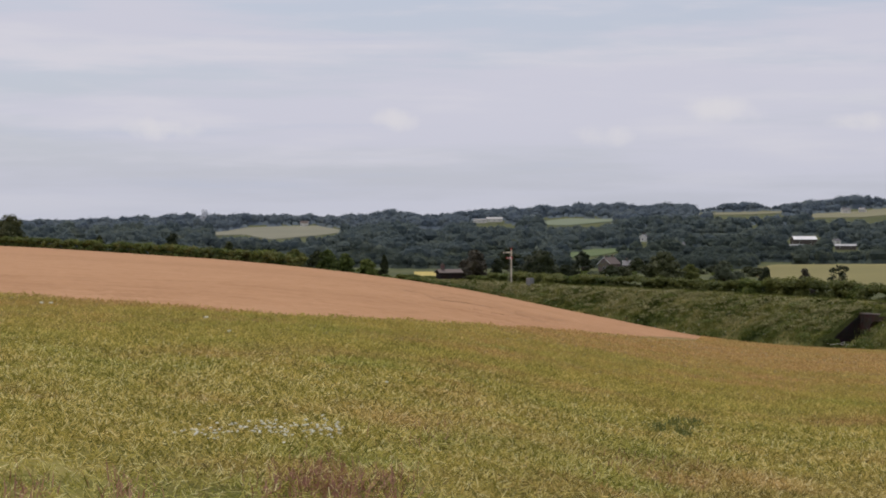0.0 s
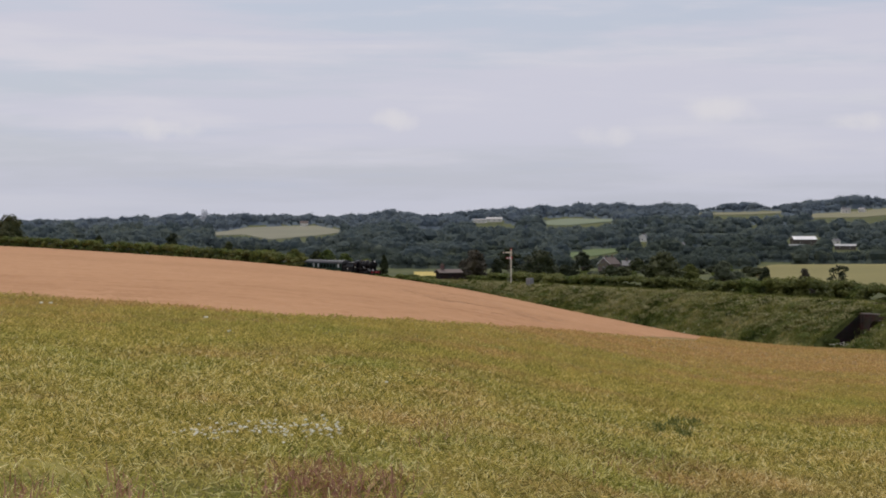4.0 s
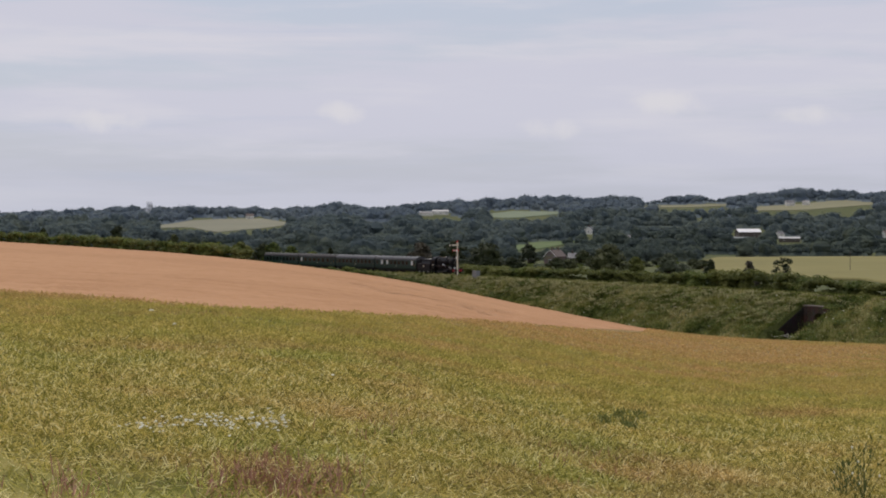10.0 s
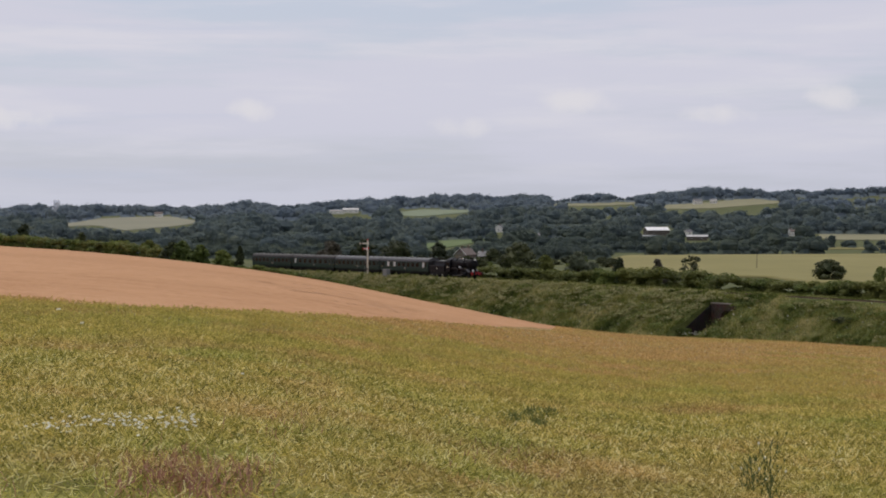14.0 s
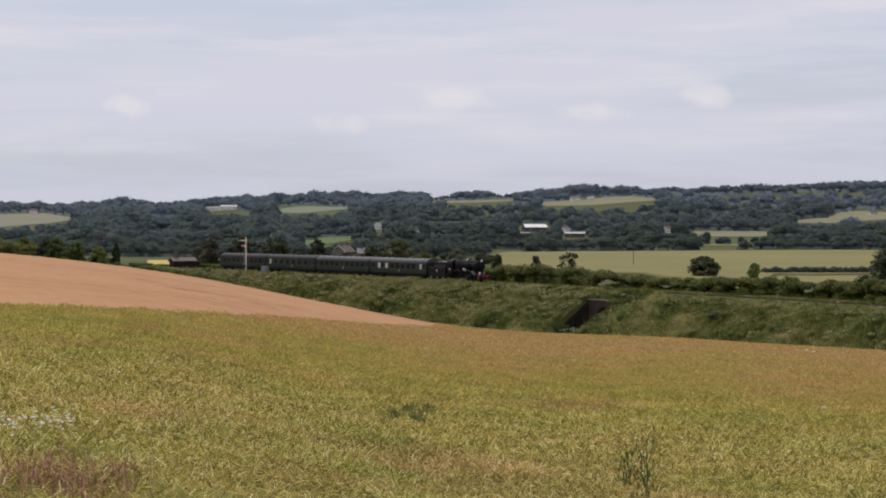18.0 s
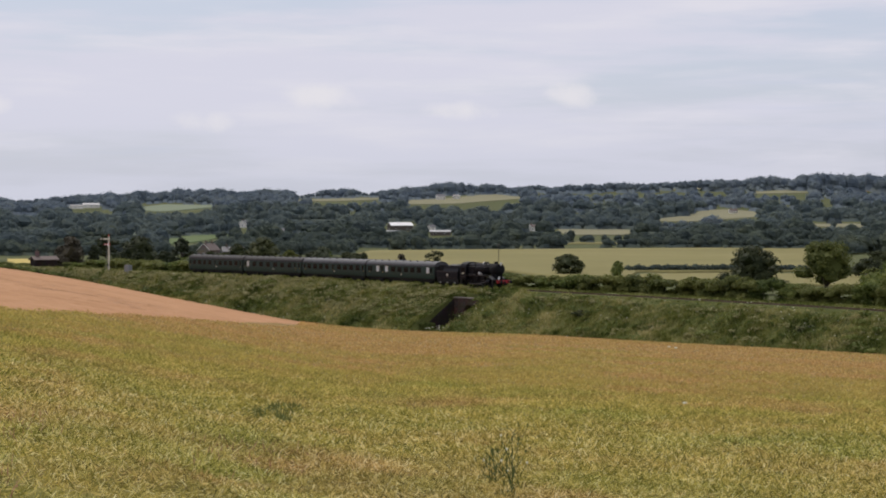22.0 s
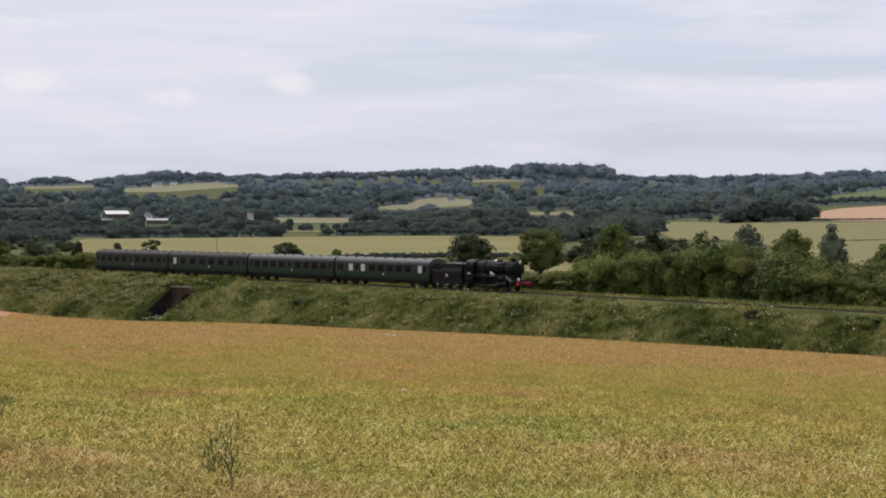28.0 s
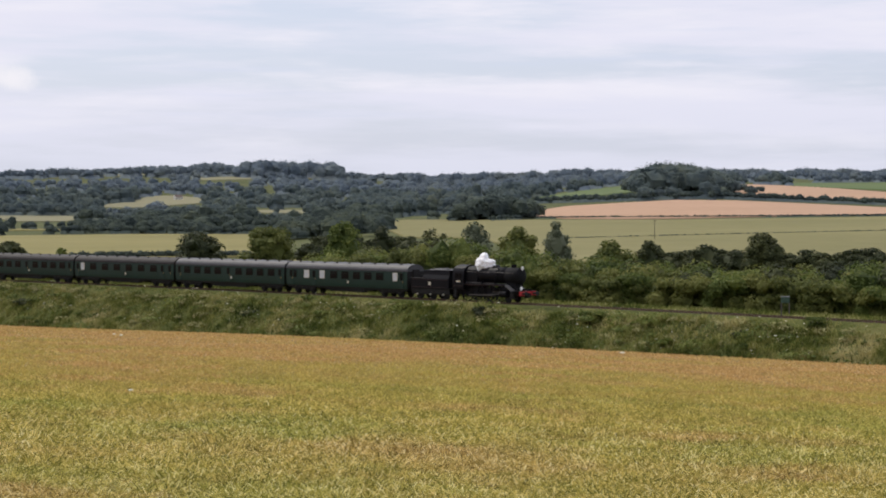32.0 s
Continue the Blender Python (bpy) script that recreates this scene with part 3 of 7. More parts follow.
def leaf_cloud(rng, centres, radii, n, size, lift=0.35, fill=0.55, loose=0.5):
    """Leaf sprays: n small four-cornered sprays round each of the centres (k, 3), on shells of radii (k, 3)."""
    centres, radii = np.asarray(centres, float), np.asarray(radii, float)
    k = len(centres)
    d = rng.normal(size=(k, n, 3))
    d[..., 2] = np.where(d[..., 2] < -0.5 * np.abs(d[..., 2]).mean(), -d[..., 2], d[..., 2])
    d /= np.linalg.norm(d, axis=-1, keepdims=True)
    shell = fill + (1.05 - fill) * rng.random((k, n, 1)) ** 0.5
    p = centres[:, None] + d * radii[:, None] * shell
    nrm = d + rng.normal(scale=loose, size=d.shape) + np.array([0, 0, lift])
    nrm /= np.linalg.norm(nrm, axis=-1, keepdims=True)
    t = np.cross(nrm, rng.normal(size=d.shape))
    t /= np.linalg.norm(t, axis=-1, keepdims=True) + 1e-9
    b = np.cross(nrm, t)
    sz = np.broadcast_to(np.asarray(size, float).reshape(-1, 1, 1), (k, n, 1)) * rng.uniform(0.6, 1.4, (k, n, 1))
    t, b = t * sz, b * sz * rng.uniform(0.5, 0.9, (k, n, 1))
    quad = np.stack([p - t, p - b * 0.9 + t * 0.2, p + t, p + b * 0.9 - t * 0.2], 2).reshape(-1, 3)
    return quad, np.arange(len(quad)).reshape(-1, 4)


def blobs(rng, centres, radii, jitter=0.18, low=False):
    centres, radii = np.asarray(centres, float), np.asarray(radii, float)
    bv, bf = (LOW_V, LOW_F) if low else (ICO_V, ICO_F)
    v = bv[None] * (1 + rng.normal(scale=jitter, size=(len(centres), len(bv), 1)))
    v = centres[:, None] + v * radii[:, None]
    f = bf[None] + (np.arange(len(centres)) * len(bv))[:, None, None]
    tri = f.reshape(-1, 3)
    return v.reshape(-1, 3), np.concatenate([tri, tri[:, 2:]], 1)


def join(*pieces):
    vs, fs, n = [], [], 0
    for v, f in pieces:
        vs.append(v)
        fs.append(f + n)
        n += len(v)
    return np.concatenate(vs), np.concatenate(fs)


SKY_AZ = [-60, -25.2, -22.4, -20.2, -17.4, -14.3, -12.9, -11.7, -10.2, -7.9, -3.6, -3.2, -2.2, -1.5, -1.1, 0.4, 1.7, 2.5, 3.5, 7.1, 8.9, 11.6, 14.2, 15.4, 15.7, 17.4, 18.9, 21, 22.8, 25.1, 28.6, 32.7, 60]
SKY_EL = [0.5, 0.46, 0.5, 0.65, 0.65, 0.65, 0.8, 0.65, 0.8, 0.97, 1.0, 0.79, 1.09, 0.99, 0.89, 1.12, 1.24, 1.22, 1.09, 1.20, 1.25, 1.38, 1.47, 1.38, 1.1, 1.07, 1.07, 1.1, 1.21, 1.17, 1.2, 1.18, 1.1]


CANOPY_AZ = np.arange(-29.5, 36.5, 0.06)
CANOPY_R = np.geomspace(960, 2740, 230)
CANOPY = np.zeros((len(CANOPY_R), len(CANOPY_AZ)))      # height of the tree tops over the ground


def plant(az, r, height, wide):
    """Raise the canopy by one rounded crown for each tree."""
    lr, l0, dl = np.log(r), math.log(960), math.log(2740 / 960) / 229
    for a0, r0, q, h0, w0 in zip(az, r, lr, height, wide):
        ia, ir = (a0 + 29.5) / 0.06, (q - l0) / dl
        na, nr = math.degrees(w0 / r0) / 0.06, max(1.3, w0 / (r0 * dl))
        i0, i1, j0, j1 = int(max(0, ia - na)), int(ia + na + 2), int(max(0, ir - nr)), int(ir + nr + 2)
        cell = CANOPY[j0:j1, i0:i1]
        if cell.size == 0:
            continue
        jj, ii = np.mgrid[j0:j0 + cell.shape[0], i0:i0 + cell.shape[1]]
        d2 = ((ii - ia) / na) ** 2 + ((jj - ir) / nr) ** 2
        np.maximum(cell, h0 * np.sqrt(np.clip(1 - 0.75 * d2, 0, 1)) * (d2 < 1.1), out=cell)


DOME_T = np.radians([5, 45, 80, 118])
DOME_P = np.arange(8) * 2 * math.pi / 8
DOME_V = np.stack([np.sin(DOME_T)[:, None] * np.cos(DOME_P), np.sin(DOME_T)[:, None] * np.sin(DOME_P), np.cos(DOME_T)[:, None] * np.ones(8)], -1).reshape(-1, 3)
DOME_F = grid_faces(4, 8, True)


def domes(rng, centres, radii, jitter):
    """Uneven rounded crowns, open below."""
    v = DOME_V[None] * (1 + rng.normal(scale=jitter, size=(len(centres), len(DOME_V), 1)))
    v = centres[:, None] + v * radii[:, None]
    f = DOME_F[None] + (np.arange(len(centres)) * len(DOME_V))[:, None, None]
    return v.reshape(-1, 3), f.reshape(-1, 4)


def wood(name, label, az, r, height, rng, leaves=18, mat=None, lobes=2):
    """Many trees as one far wood: uneven crowns with leafy sprays, whose lower bodies join in the canopy."""
    z = ground(az, r)
    k = len(az)
    base = np.stack([r * np.sin(np.radians(az)), r * np.cos(np.radians(az)), z], -1)
    wide = height * rng.uniform(0.5, 0.9, k)
    if lobes < 4:
        plant(az, r, height * 0.4, wide * 0.75)
    pieces = []
    for i in range(lobes):
        a0 = rng.uniform(0, 2 * math.pi, k)
        out = wide * (rng.uniform(0.0, 0.2, k) if i == 0 else rng.uniform(0.35, 0.75, k))
        up = height * (0.5 if i == 0 else rng.uniform(0.28, 0.45, k))
        cc = base + np.stack([np.cos(a0) * out, np.sin(a0) * out, up], -1)
        size = 0.8 if i == 0 else rng.uniform(0.45, 0.7, k)
        rr = np.stack([wide * size, wide * size, height * (0.5 if i == 0 else 0.42) * np.ones(k)], -1)
        pieces.append(domes(rng, cc, rr * 0.8, 0.1))
        pieces.append(leaf_cloud(rng, cc, rr, leaves, np.clip(0.085 * height, 0.3, 1.15), 1.5, 0.84, 0.6))
    v, f = join(*pieces)
    return tagged(new(name, mesh_from(name, v, f, mat or HAZED_WOOD_LEAF)), label, "woodland", kind="stuff")


def build_canopy():
    """The closed body of the woods, under the crowns."""
    rng = np.random.default_rng(31)
    A, Rr = np.meshgrid(CANOPY_AZ, CANOPY_R)
    up = CANOPY * (1 + rng.normal(0, 0.035, CANOPY.shape))
    Z = ground(A, Rr) + np.where(up > 0.3, up, -1.5)
    V = np.stack([Rr * np.sin(np.radians(A)), Rr * np.cos(np.radians(A)), Z], -1).reshape(-1, 3)
    F = grid_faces(len(CANOPY_R), len(CANOPY_AZ))[:, ::-1]
    F = F[(CANOPY.ravel()[F] > 0.3).any(1)]
    dist = Rr.ravel()[F[:, 0]]
    # leaf colours step by distance, to stand for thickening haze
    for lo, hi, mat, label in ((0, 1420, LOW_HAZE_WOOD, "closed dark canopy of the valley copses and hedges"), (1420, 1950, MID_HAZE_WOOD, "closed green canopy of the woods on the valley side"), (1950, 3000, HAZED_WOOD_LEAF, "closed canopy of the distant woods, tinted bluish-green for haze")):
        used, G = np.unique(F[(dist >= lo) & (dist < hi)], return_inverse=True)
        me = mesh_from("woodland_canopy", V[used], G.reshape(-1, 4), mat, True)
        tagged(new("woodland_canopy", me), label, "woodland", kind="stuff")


def build_woods():
    rng = np.random.default_rng(5)
    n = 9000
    az = rng.uniform(-29, 36, n)
    r = np.sqrt(rng.uniform(1080**2, 2700**2, n))
    h = rng.uniform(7, 12, n) + 6 * rng.random(n) ** 4
    # copses: the trees gather where a slow noise is high; more open on the valley floor
    gather = np.array([noise.noise((x * 0.55, y * 0.006, 3.0)) for x, y in zip(az, r)])
    keep = gather > np.interp(r, [1080, 1350, 1700, 2700], [0.16, 0.02, -0.22, -0.35])
    z = ground(az, r)
    el0, el1 = np.degrees(np.arctan2(z - 10.15, r)), np.degrees(np.arctan2(z + h - 10.15, r))
    ok = keep & ~in_field(az, el0, 0.02)
    for q in (0.2, 0.4, 0.6, 0.8, 0.95):
        ok &= ~in_field(az, el0 + (el1 - el0) * q)
    ok &= el1 < np.interp(az, SKY_AZ, SKY_EL)
    az, r, h = az[ok], r[ok], h[ok]
    # three distance bands, each with its own amount of painted haze
    for lo, hi, label in ((0, 1500, "dark hedgerow trees and copses across the valley floor"), (1500, 2050, "dense dark green woodland on the far valley side"), (2050, 3000, "haze-tinted bluish-green woods below the skyline of the hills")):
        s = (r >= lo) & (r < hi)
        if lo == 0:      # western valley woods take the lighter leaf colour with more haze in it
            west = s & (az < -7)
            wood("woodland", "haze-tinted grey-green woods on the valley floor", az[west], r[west], h[west], rng, 28, MID_HAZE_WOOD)
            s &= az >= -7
        wood("woodland", label, az[s], r[s], h[s], rng, 28, {1500: LOW_HAZE_WOOD, 2050: MID_HAZE_WOOD}.get(hi))
    # hedgerows running across the valley: distance, first and last bearing, height
    for r0, a0, a1, h0 in ((1165, -3, 14.5, 6.5), (1240, -12, 9, 6), (1290, 4.5, 17, 7), (1370, -24, 16, 6.5), (1480, -28, 4, 7), (1480, 7, 22, 7), (1600, -29, 19, 8), (1170, -29, -3, 7), (1010, -29, -6, 6),
                           (1180, 20.5, 24, 4), (1225, 15.5, 24, 7), (1760, -25, 20, 8)):
        k = int((a1 - a0) / 0.11)
        az = np.linspace(a0, a1, k) + rng.uniform(-0.05, 0.05, k)
        r = r0 + 25 * np.sin(az * 0.6 + r0) + rng.uniform(-7, 7, k)
        h = h0 * rng.uniform(0.8, 1.05, k) * (1 + 0.6 * (rng.random(k) > 0.94))
        z = ground(az, r)
        el0, el1 = np.degrees(np.arctan2(z - 10.15, r)), np.degrees(np.arctan2(z + h - 10.15, r))
        ok = ~in_field(az, el0 + 0.03, 0.0) & ~in_field(az, el1 - 0.04, 0.0) & ~in_field(az, (el0 + el1) / 2)
        if ok.sum() > 4:
            # rows farther off get the colour with more haze painted in
            wood("hedgerow", "dark clipped hedgerow across the far fields", az[ok], r[ok], h[ok], rng, 18, LOW_HAZE_WOOD if r0 < 1400 else MID_HAZE_WOOD)
    # trees between the railway oaks and the barley
    k = 260
    az, r = rng.uniform(-13, -1.5, k), rng.uniform(975, 1140, k)
    h = rng.uniform(4.5, 8.5, k)
    el1 = np.degrees(np.arctan2(ground(az, r) + h - 10.15, r))
    ok = ~in_field(az, el1) & ~in_field(az, el1 - 0.2)
    wood("woodland", "dark trees and orchards round the valley cottages", az[ok], r[ok], h[ok], rng, 22, LOW_HAZE_WOOD)
    k = 230
    az, r = rng.uniform(13.7, 18.6, k), rng.uniform(930, 1290, k)
    h = rng.uniform(6.5, 12, k)
    el0, el1 = np.degrees(np.arctan2(ground(az, r) - 10.15, r)), np.degrees(np.arctan2(ground(az, r) + h - 10.15, r))
    ok = ~in_field(az, el0) & ~in_field(az, el1 - 0.05) & ~in_field(az, (el0 + el1) / 2)
    wood("woodland", "dark wood between the barley and the valley field", az[ok], r[ok], h[ok], rng, 34, LOW_HAZE_WOOD)
    # the skyline: a ragged row of trees on the crest
    k = 900
    az = np.linspace(-30, 36, k) + rng.uniform(-0.05, 0.05, k)
    r = rng.uniform(2500, 2690, k)
    top = np.interp(az, SKY_AZ, SKY_EL)
    clumps = np.array([noise.noise((b * 1.1, 2.0, 0.0)) + 0.6 * noise.noise((b * 3.1, 5.0, 0.0)) for b in az])
    h = np.clip(10.15 + r * np.tan(np.radians(top)) - ground(az, r), 4, 24) * rng.uniform(0.92, 1.14, k) * np.interp(clumps, [-0.45, -0.1, 0.15], [0.72, 0.96, 1.12])
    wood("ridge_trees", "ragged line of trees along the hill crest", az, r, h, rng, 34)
    # wood on the near hilltop, above the tan stubble
    k = 90
    az = np.concatenate([rng.normal(26.2, 0.6, 55), rng.uniform(26.5, 29.0, 35)])
    r = rng.uniform(1650, 1780, k)
    top = np.interp(az, [24.5, 25.0, 25.6, 26.3, 27.2, 27.8, 28.3, 29.2], [0.75, 1.0, 1.47, 1.40, 1.32, 1.0, 0.75, 0.6])
    h = np.clip((10.15 + r * np.tan(np.radians(top)) - ground(az, r)) * rng.uniform(0.76, 1.06, k), 4, 32)
    wood("hilltop_wood", "tall dark wood crowning the near hilltop", az, r, h, rng, 90, MID_HAZE_WOOD, 6)
    wood("field_trees", "scattered trees in the fields round the farm", np.array([8.9, 9.0, 9.75, 9.85, 9.9, 10.9, 11.0, 8.4, 8.6, 9.2, 9.35, 10.05, 10.8, 11.15, 9.5, 9.65, 10.25]), np.array([1640, 1650, 1630, 1640, 1625, 1650, 1640, 1620.0, 1600, 1605, 1615, 1640, 1600, 1620, 1590, 1595, 1590]), np.array([7, 6, 11, 12, 9, 8, 7, 7.0, 6, 7, 6, 9, 6, 7, 5, 6, 5]), rng, 60, None, 3)
    # clump at the field corner and the hedge over the tan stubble
    k = 40
    az = rng.uniform(19.4, 21.7, k)
    wood("field_clump", "dark clump of tall trees at a field corner", az, rng.uniform(1180, 1230, k), (19 - 6 * np.abs(az - 20.5)) * rng.uniform(0.5, 1.0, k), rng, 50, LOW_HAZE_WOOD, 4)
    for lo, hi, e0, e1, h0 in ((20.9, 27.6, 0.10, 0.28, 6.5), (27.6, 33, 0.27, 0.05, 6), (21.0, 33.0, -0.36, -0.27, 1.6), (22.5, 33.0, -1.02, -0.74, 0.9), (7.2, 13, -1.60, -1.56, 2.4)):
        k = int((hi - lo) / 0.07)
        az = np.linspace(lo, hi, k)
        r = np.array([far_place(b, np.interp(b, [lo, hi], [e0, e1]))[0] for b in az])
        wood("field_hedge", "low dark hedge between the far fields", az, r, h0 * rng.uniform(0.7, 1.2, k), rng, 14, LOW_HAZE_WOOD)


build_woods()
build_canopy()


# ---------------------------------------------------------------- railway formation
def foot(s, side=1):
    """Offset and level at which the bank meets the field."""
    for u in np.arange(4.5, 26, 0.25):
        x, y, _ = track(s, side * u)
        g = float(ground_xy(np.array(x), np.array(y)))
        if 3.4 + 1.75 * abs(-0.3 - g) <= u:
            return u, g
    return 26.0, g


def station_at(bearing, u):
    s = np.arange(-600, 200, 0.5)
    x, y, _ = track(s, np.full(s.shape, float(u)))
    return float(np.interp(bearing, np.degrees(np.arctan2(x, y)), s))


# the mouth of the cattle creep under the line: stations of its face, offset of the face, floor level
CREEP = (station_at(1.74, 5.0), station_at(2.72, 5.0), 5.0, -6.1)


def in_notch(s, u):
    """True where the bank is cut away in front of the arch."""
    s0, s1, u0, _ = CREEP
    return (u > u0) & (s > s0 + 0.1 * (u - u0)) & (s < s1)


def build_bank():
    st = np.concatenate([np.arange(-600, -120, 1.0), np.arange(-120, -90, 0.25), np.arange(-90, 230, 1.0)])
    feet = np.array([foot(s) for s in st[::10]])
    uf, zf = np.interp(st, st[::10], feet[:, 0]), np.interp(st, st[::10], feet[:, 1])
    V = []
    nacross = 19
    for i, s in enumerate(st):
        x0, y0, h = track(s)
        us = [-25, -20, -12, -6.5, -3.6, -2.1, -1.7, 0, 1.7, 2.1, 3.4] + [3.4 + (uf[i] + 1.0 - 3.4) * t for t in (0.14, 0.165, 0.18, 0.36, 0.54, 0.72, 0.88, 1.0)]
        zs = [-2.8, -1.3, -0.75, -0.55, -0.46, -0.45, -0.12, -0.12, -0.12, -0.45, -0.35] + [-0.35 + (zf[i] - 0.25 + 0.35) * t for t in (0.11, 0.13, 0.14, 0.34, 0.54, 0.74, 0.9, 1.0)]
        for u, z in zip(us, zs):
            k = noise.noise((s * 0.12, u * 0.3, 0.0)) * 0.5 + noise.noise((s * 0.45, u * 0.6, 7.0)) * 0.28 if abs(u) > 3.3 else 0.0
            if in_notch(s, u):
                k, z = 0.0, CREEP[3]
            V.append((x0 + u * math.cos(h), y0 - u * math.sin(h), z + k))
    me = mesh_from("embankment", V, grid_faces(len(st), nacross), GRASS, True)
    tagged(new("embankment", me), "long railway embankment covered in rough summer grass", "embankment", kind="structure")
    return st, uf, zf


BANK = build_bank()


def build_track():
    st = np.arange(-600, 230, 0.7)
    prof = [(-2.0, -0.42), (-1.55, -0.08), (1.55, -0.08), (2.0, -0.42)]
    V = []
    for s in st:
        x0, y0, h = track(s)
        V += [(x0 + u * math.cos(h), y0 - u * math.sin(h), z - 0.12) for u, z in prof]
    tagged(new("ballast_bed", mesh_from("ballast_bed", V, grid_faces(len(st), 4), BALLAST)), "grey-brown stone ballast under the single track", "ballast", kind="structure")
    rail_prof = [(-0.07, -0.15), (-0.07, -0.13), (-0.02, -0.11), (-0.02, -0.05), (-0.036, -0.04), (-0.036, 0.0), (0.036, 0.0), (0.036, -0.04), (0.02, -0.05), (0.02, -0.11), (0.07, -0.13), (0.07, -0.15)]
    st = np.arange(-600, 230, 2.0)
    for side in (-0.7525, 0.7525):
        V = []
        for s in st:
            x0, y0, h = track(s, side)
            V += [(x0 + u * math.cos(h), y0 - u * math.sin(h), z) for u, z in rail_prof]
        tagged(new("rail", mesh_from("rail", V, grid_faces(len(st), 12, True), RUST_RAIL)), "brown-sided bullhead steel rail", "rail", group="running rails", kind="structure")


build_track()


# ---------------------------------------------------------------- train (station of its front buffers by time)
def front(t):
    return -340.63 + 11.1243 * t - 0.007274 * t * t + 0.1 * max(0.0, t - 29.5) ** 2


COACH_GREEN = plain("coach_green", (0.006, 0.028, 0.019), 0.5, 0.0, 0.3, 0.18, 0.6)
ROOF_GREY = plain("coach_roof_grey", (0.05, 0.05, 0.053), 0.5, 0.0, 0.4, 0.3, 0.5)
ROOF_DARK = plain("coach_roof_dark", (0.024, 0.021, 0.020), 0.65, 0.0, 0.3, 0.3, 0.5)
UNDER = plain("underframe_black", (0.018, 0.017, 0.016), 0.75, 0.0, 0.2, 0.4)
BLACK = plain("engine_black", (0.005, 0.005, 0.007), 0.5, 0.0, 0.13, 0.3, 1.5)
SMOKE_BLACK = plain("smokebox_black", (0.010, 0.010, 0.011), 0.75, 0.0, 0.12, 0.4)
STEEL = plain("worn_steel", (0.10, 0.095, 0.09), 0.5, 0.8, 0.5, 0.3)
BUFFER_RED = plain("buffer_red", (0.42, 0.025, 0.03), 0.45, 0.0, 0.4, 0.2)
LINING = plain("lining_grey_red", (0.06, 0.032, 0.028), 0.5)
CREAM = plain("cream_paint", (0.62, 0.57, 0.45), 0.5, wear=0.1)
WHITE = plain("white_enamel", (0.80, 0.79, 0.76), 0.4, wear=0.06)
COAL = patchy("coal", [(0.3, (0.008, 0.008, 0.009)), (0.7, (0.03, 0.03, 0.03))], (4.0, 14.0), (0.5, 0.6), 0.5, 0.5, 0.1, 9.0)
FROSTED = plain("frosted_window", (0.55, 0.57, 0.58), 0.5, wear=0.1)
BRASS = plain("brass", (0.45, 0.30, 0.10), 0.3, 0.9)
STEAM, _nt, _b = material("steam", 1.0, 0.0, 0.0)
_b.inputs["Base Color"].default_value = (0.9, 0.9, 0.91, 1)
_b.inputs["Subsurface Weight"].default_value = 0.6
_b.inputs["Subsurface Radius"].default_value = (0.4, 0.4, 0.4)
GLASS, _nt, _b = material("dark_train_window", 0.12, 0.0, 0.08)
_b.inputs["Base Color"].default_value = (0.006, 0.007, 0.008, 1)

moving, rolling, rods = [], [], []     # (thing, distance behind the front), (wheelset, radius, seat), (rod, kind, seat)

SIDE = [(1.33, 1.02), (1.385, 1.35), (1.41, 1.75), (1.41, 2.1), (1.395, 2.6), (1.36, 3.0)]
ROOF = [(1.37, 2.98), (1.36, 3.1), (1.29, 3.28), (1.12, 3.47), (0.86, 3.62), (0.5, 3.73), (0.0, 3.78)]


def mirrored(half):
    return half + [(-x, z) for x, z in reversed(half) if x > 0]


def wheelset(parent, y, r, mat=UNDER, driver=False):
    ax = new("wheelset")
    ax.parent = parent
    part("axle", tube(bmesh.new(), (-0.8, 0, 0), (0.8, 0, 0), 0.07, seg=10), STEEL, ax)
    for side in (-1, 1):
        bm = bmesh.new()
        x = side * 0.75
        if not driver:
            lathe(bm, ((x - 0.065, 0, 0), (1, 0, 0)), [(0, r * 0.9), (0.0, r), (0.13, r), (0.13, r * 0.88), (0.08, r * 0.84), (0.08, r * 0.25), (0.13, r * 0.22)], 24)
        else:
            bm2 = [(0, r * 0.9), (0, r), (0.14, r), (0.14, r * 0.9)]
            seg = 32
            rings = []
            for along, rr in bm2:
                rings.append([bm.verts.new((x - 0.07 + along, rr * math.cos(2 * math.pi * i / seg), rr * math.sin(2 * math.pi * i / seg))) for i in range(seg)])
            for a0, b0 in zip(rings, rings[1:] + rings[:1]):
                for i in range(seg):
                    bm.faces.new((a0[i], a0[(i + 1) % seg], b0[(i + 1) % seg], b0[i]))
            for i in range(15):
                a0 = 2 * math.pi * i / 15
                tube(bm, (x, 0.12 * math.cos(a0), 0.12 * math.sin(a0)), (x, r * 0.92 * math.cos(a0), r * 0.92 * math.sin(a0)), 0.045, 0.03, 6, False)
            lathe(bm, ((x - 0.1, 0, 0), (1, 0, 0)), [(0, 0.16), (0.2, 0.16)], 14)
            w = [(math.cos(t), math.sin(t)) for t in np.linspace(math.pi + 0.5, 2 * math.pi - 0.5, 9)]
            extrude_profile(bm, [(cy * r * 0.9, cz * r * 0.9) for cy, cz in w], x - 0.05, x + 0.05, "x")
            tube(bm, (x, 0, 0.33), (x + side * 0.22, 0, 0.33), 0.06, seg=8)
        bmesh.ops.recalc_face_normals(bm, faces=bm.faces[:])
        part("wheel", bm, mat, ax)
    rolling.append((ax, r, (0.0, y, r)))
    return ax


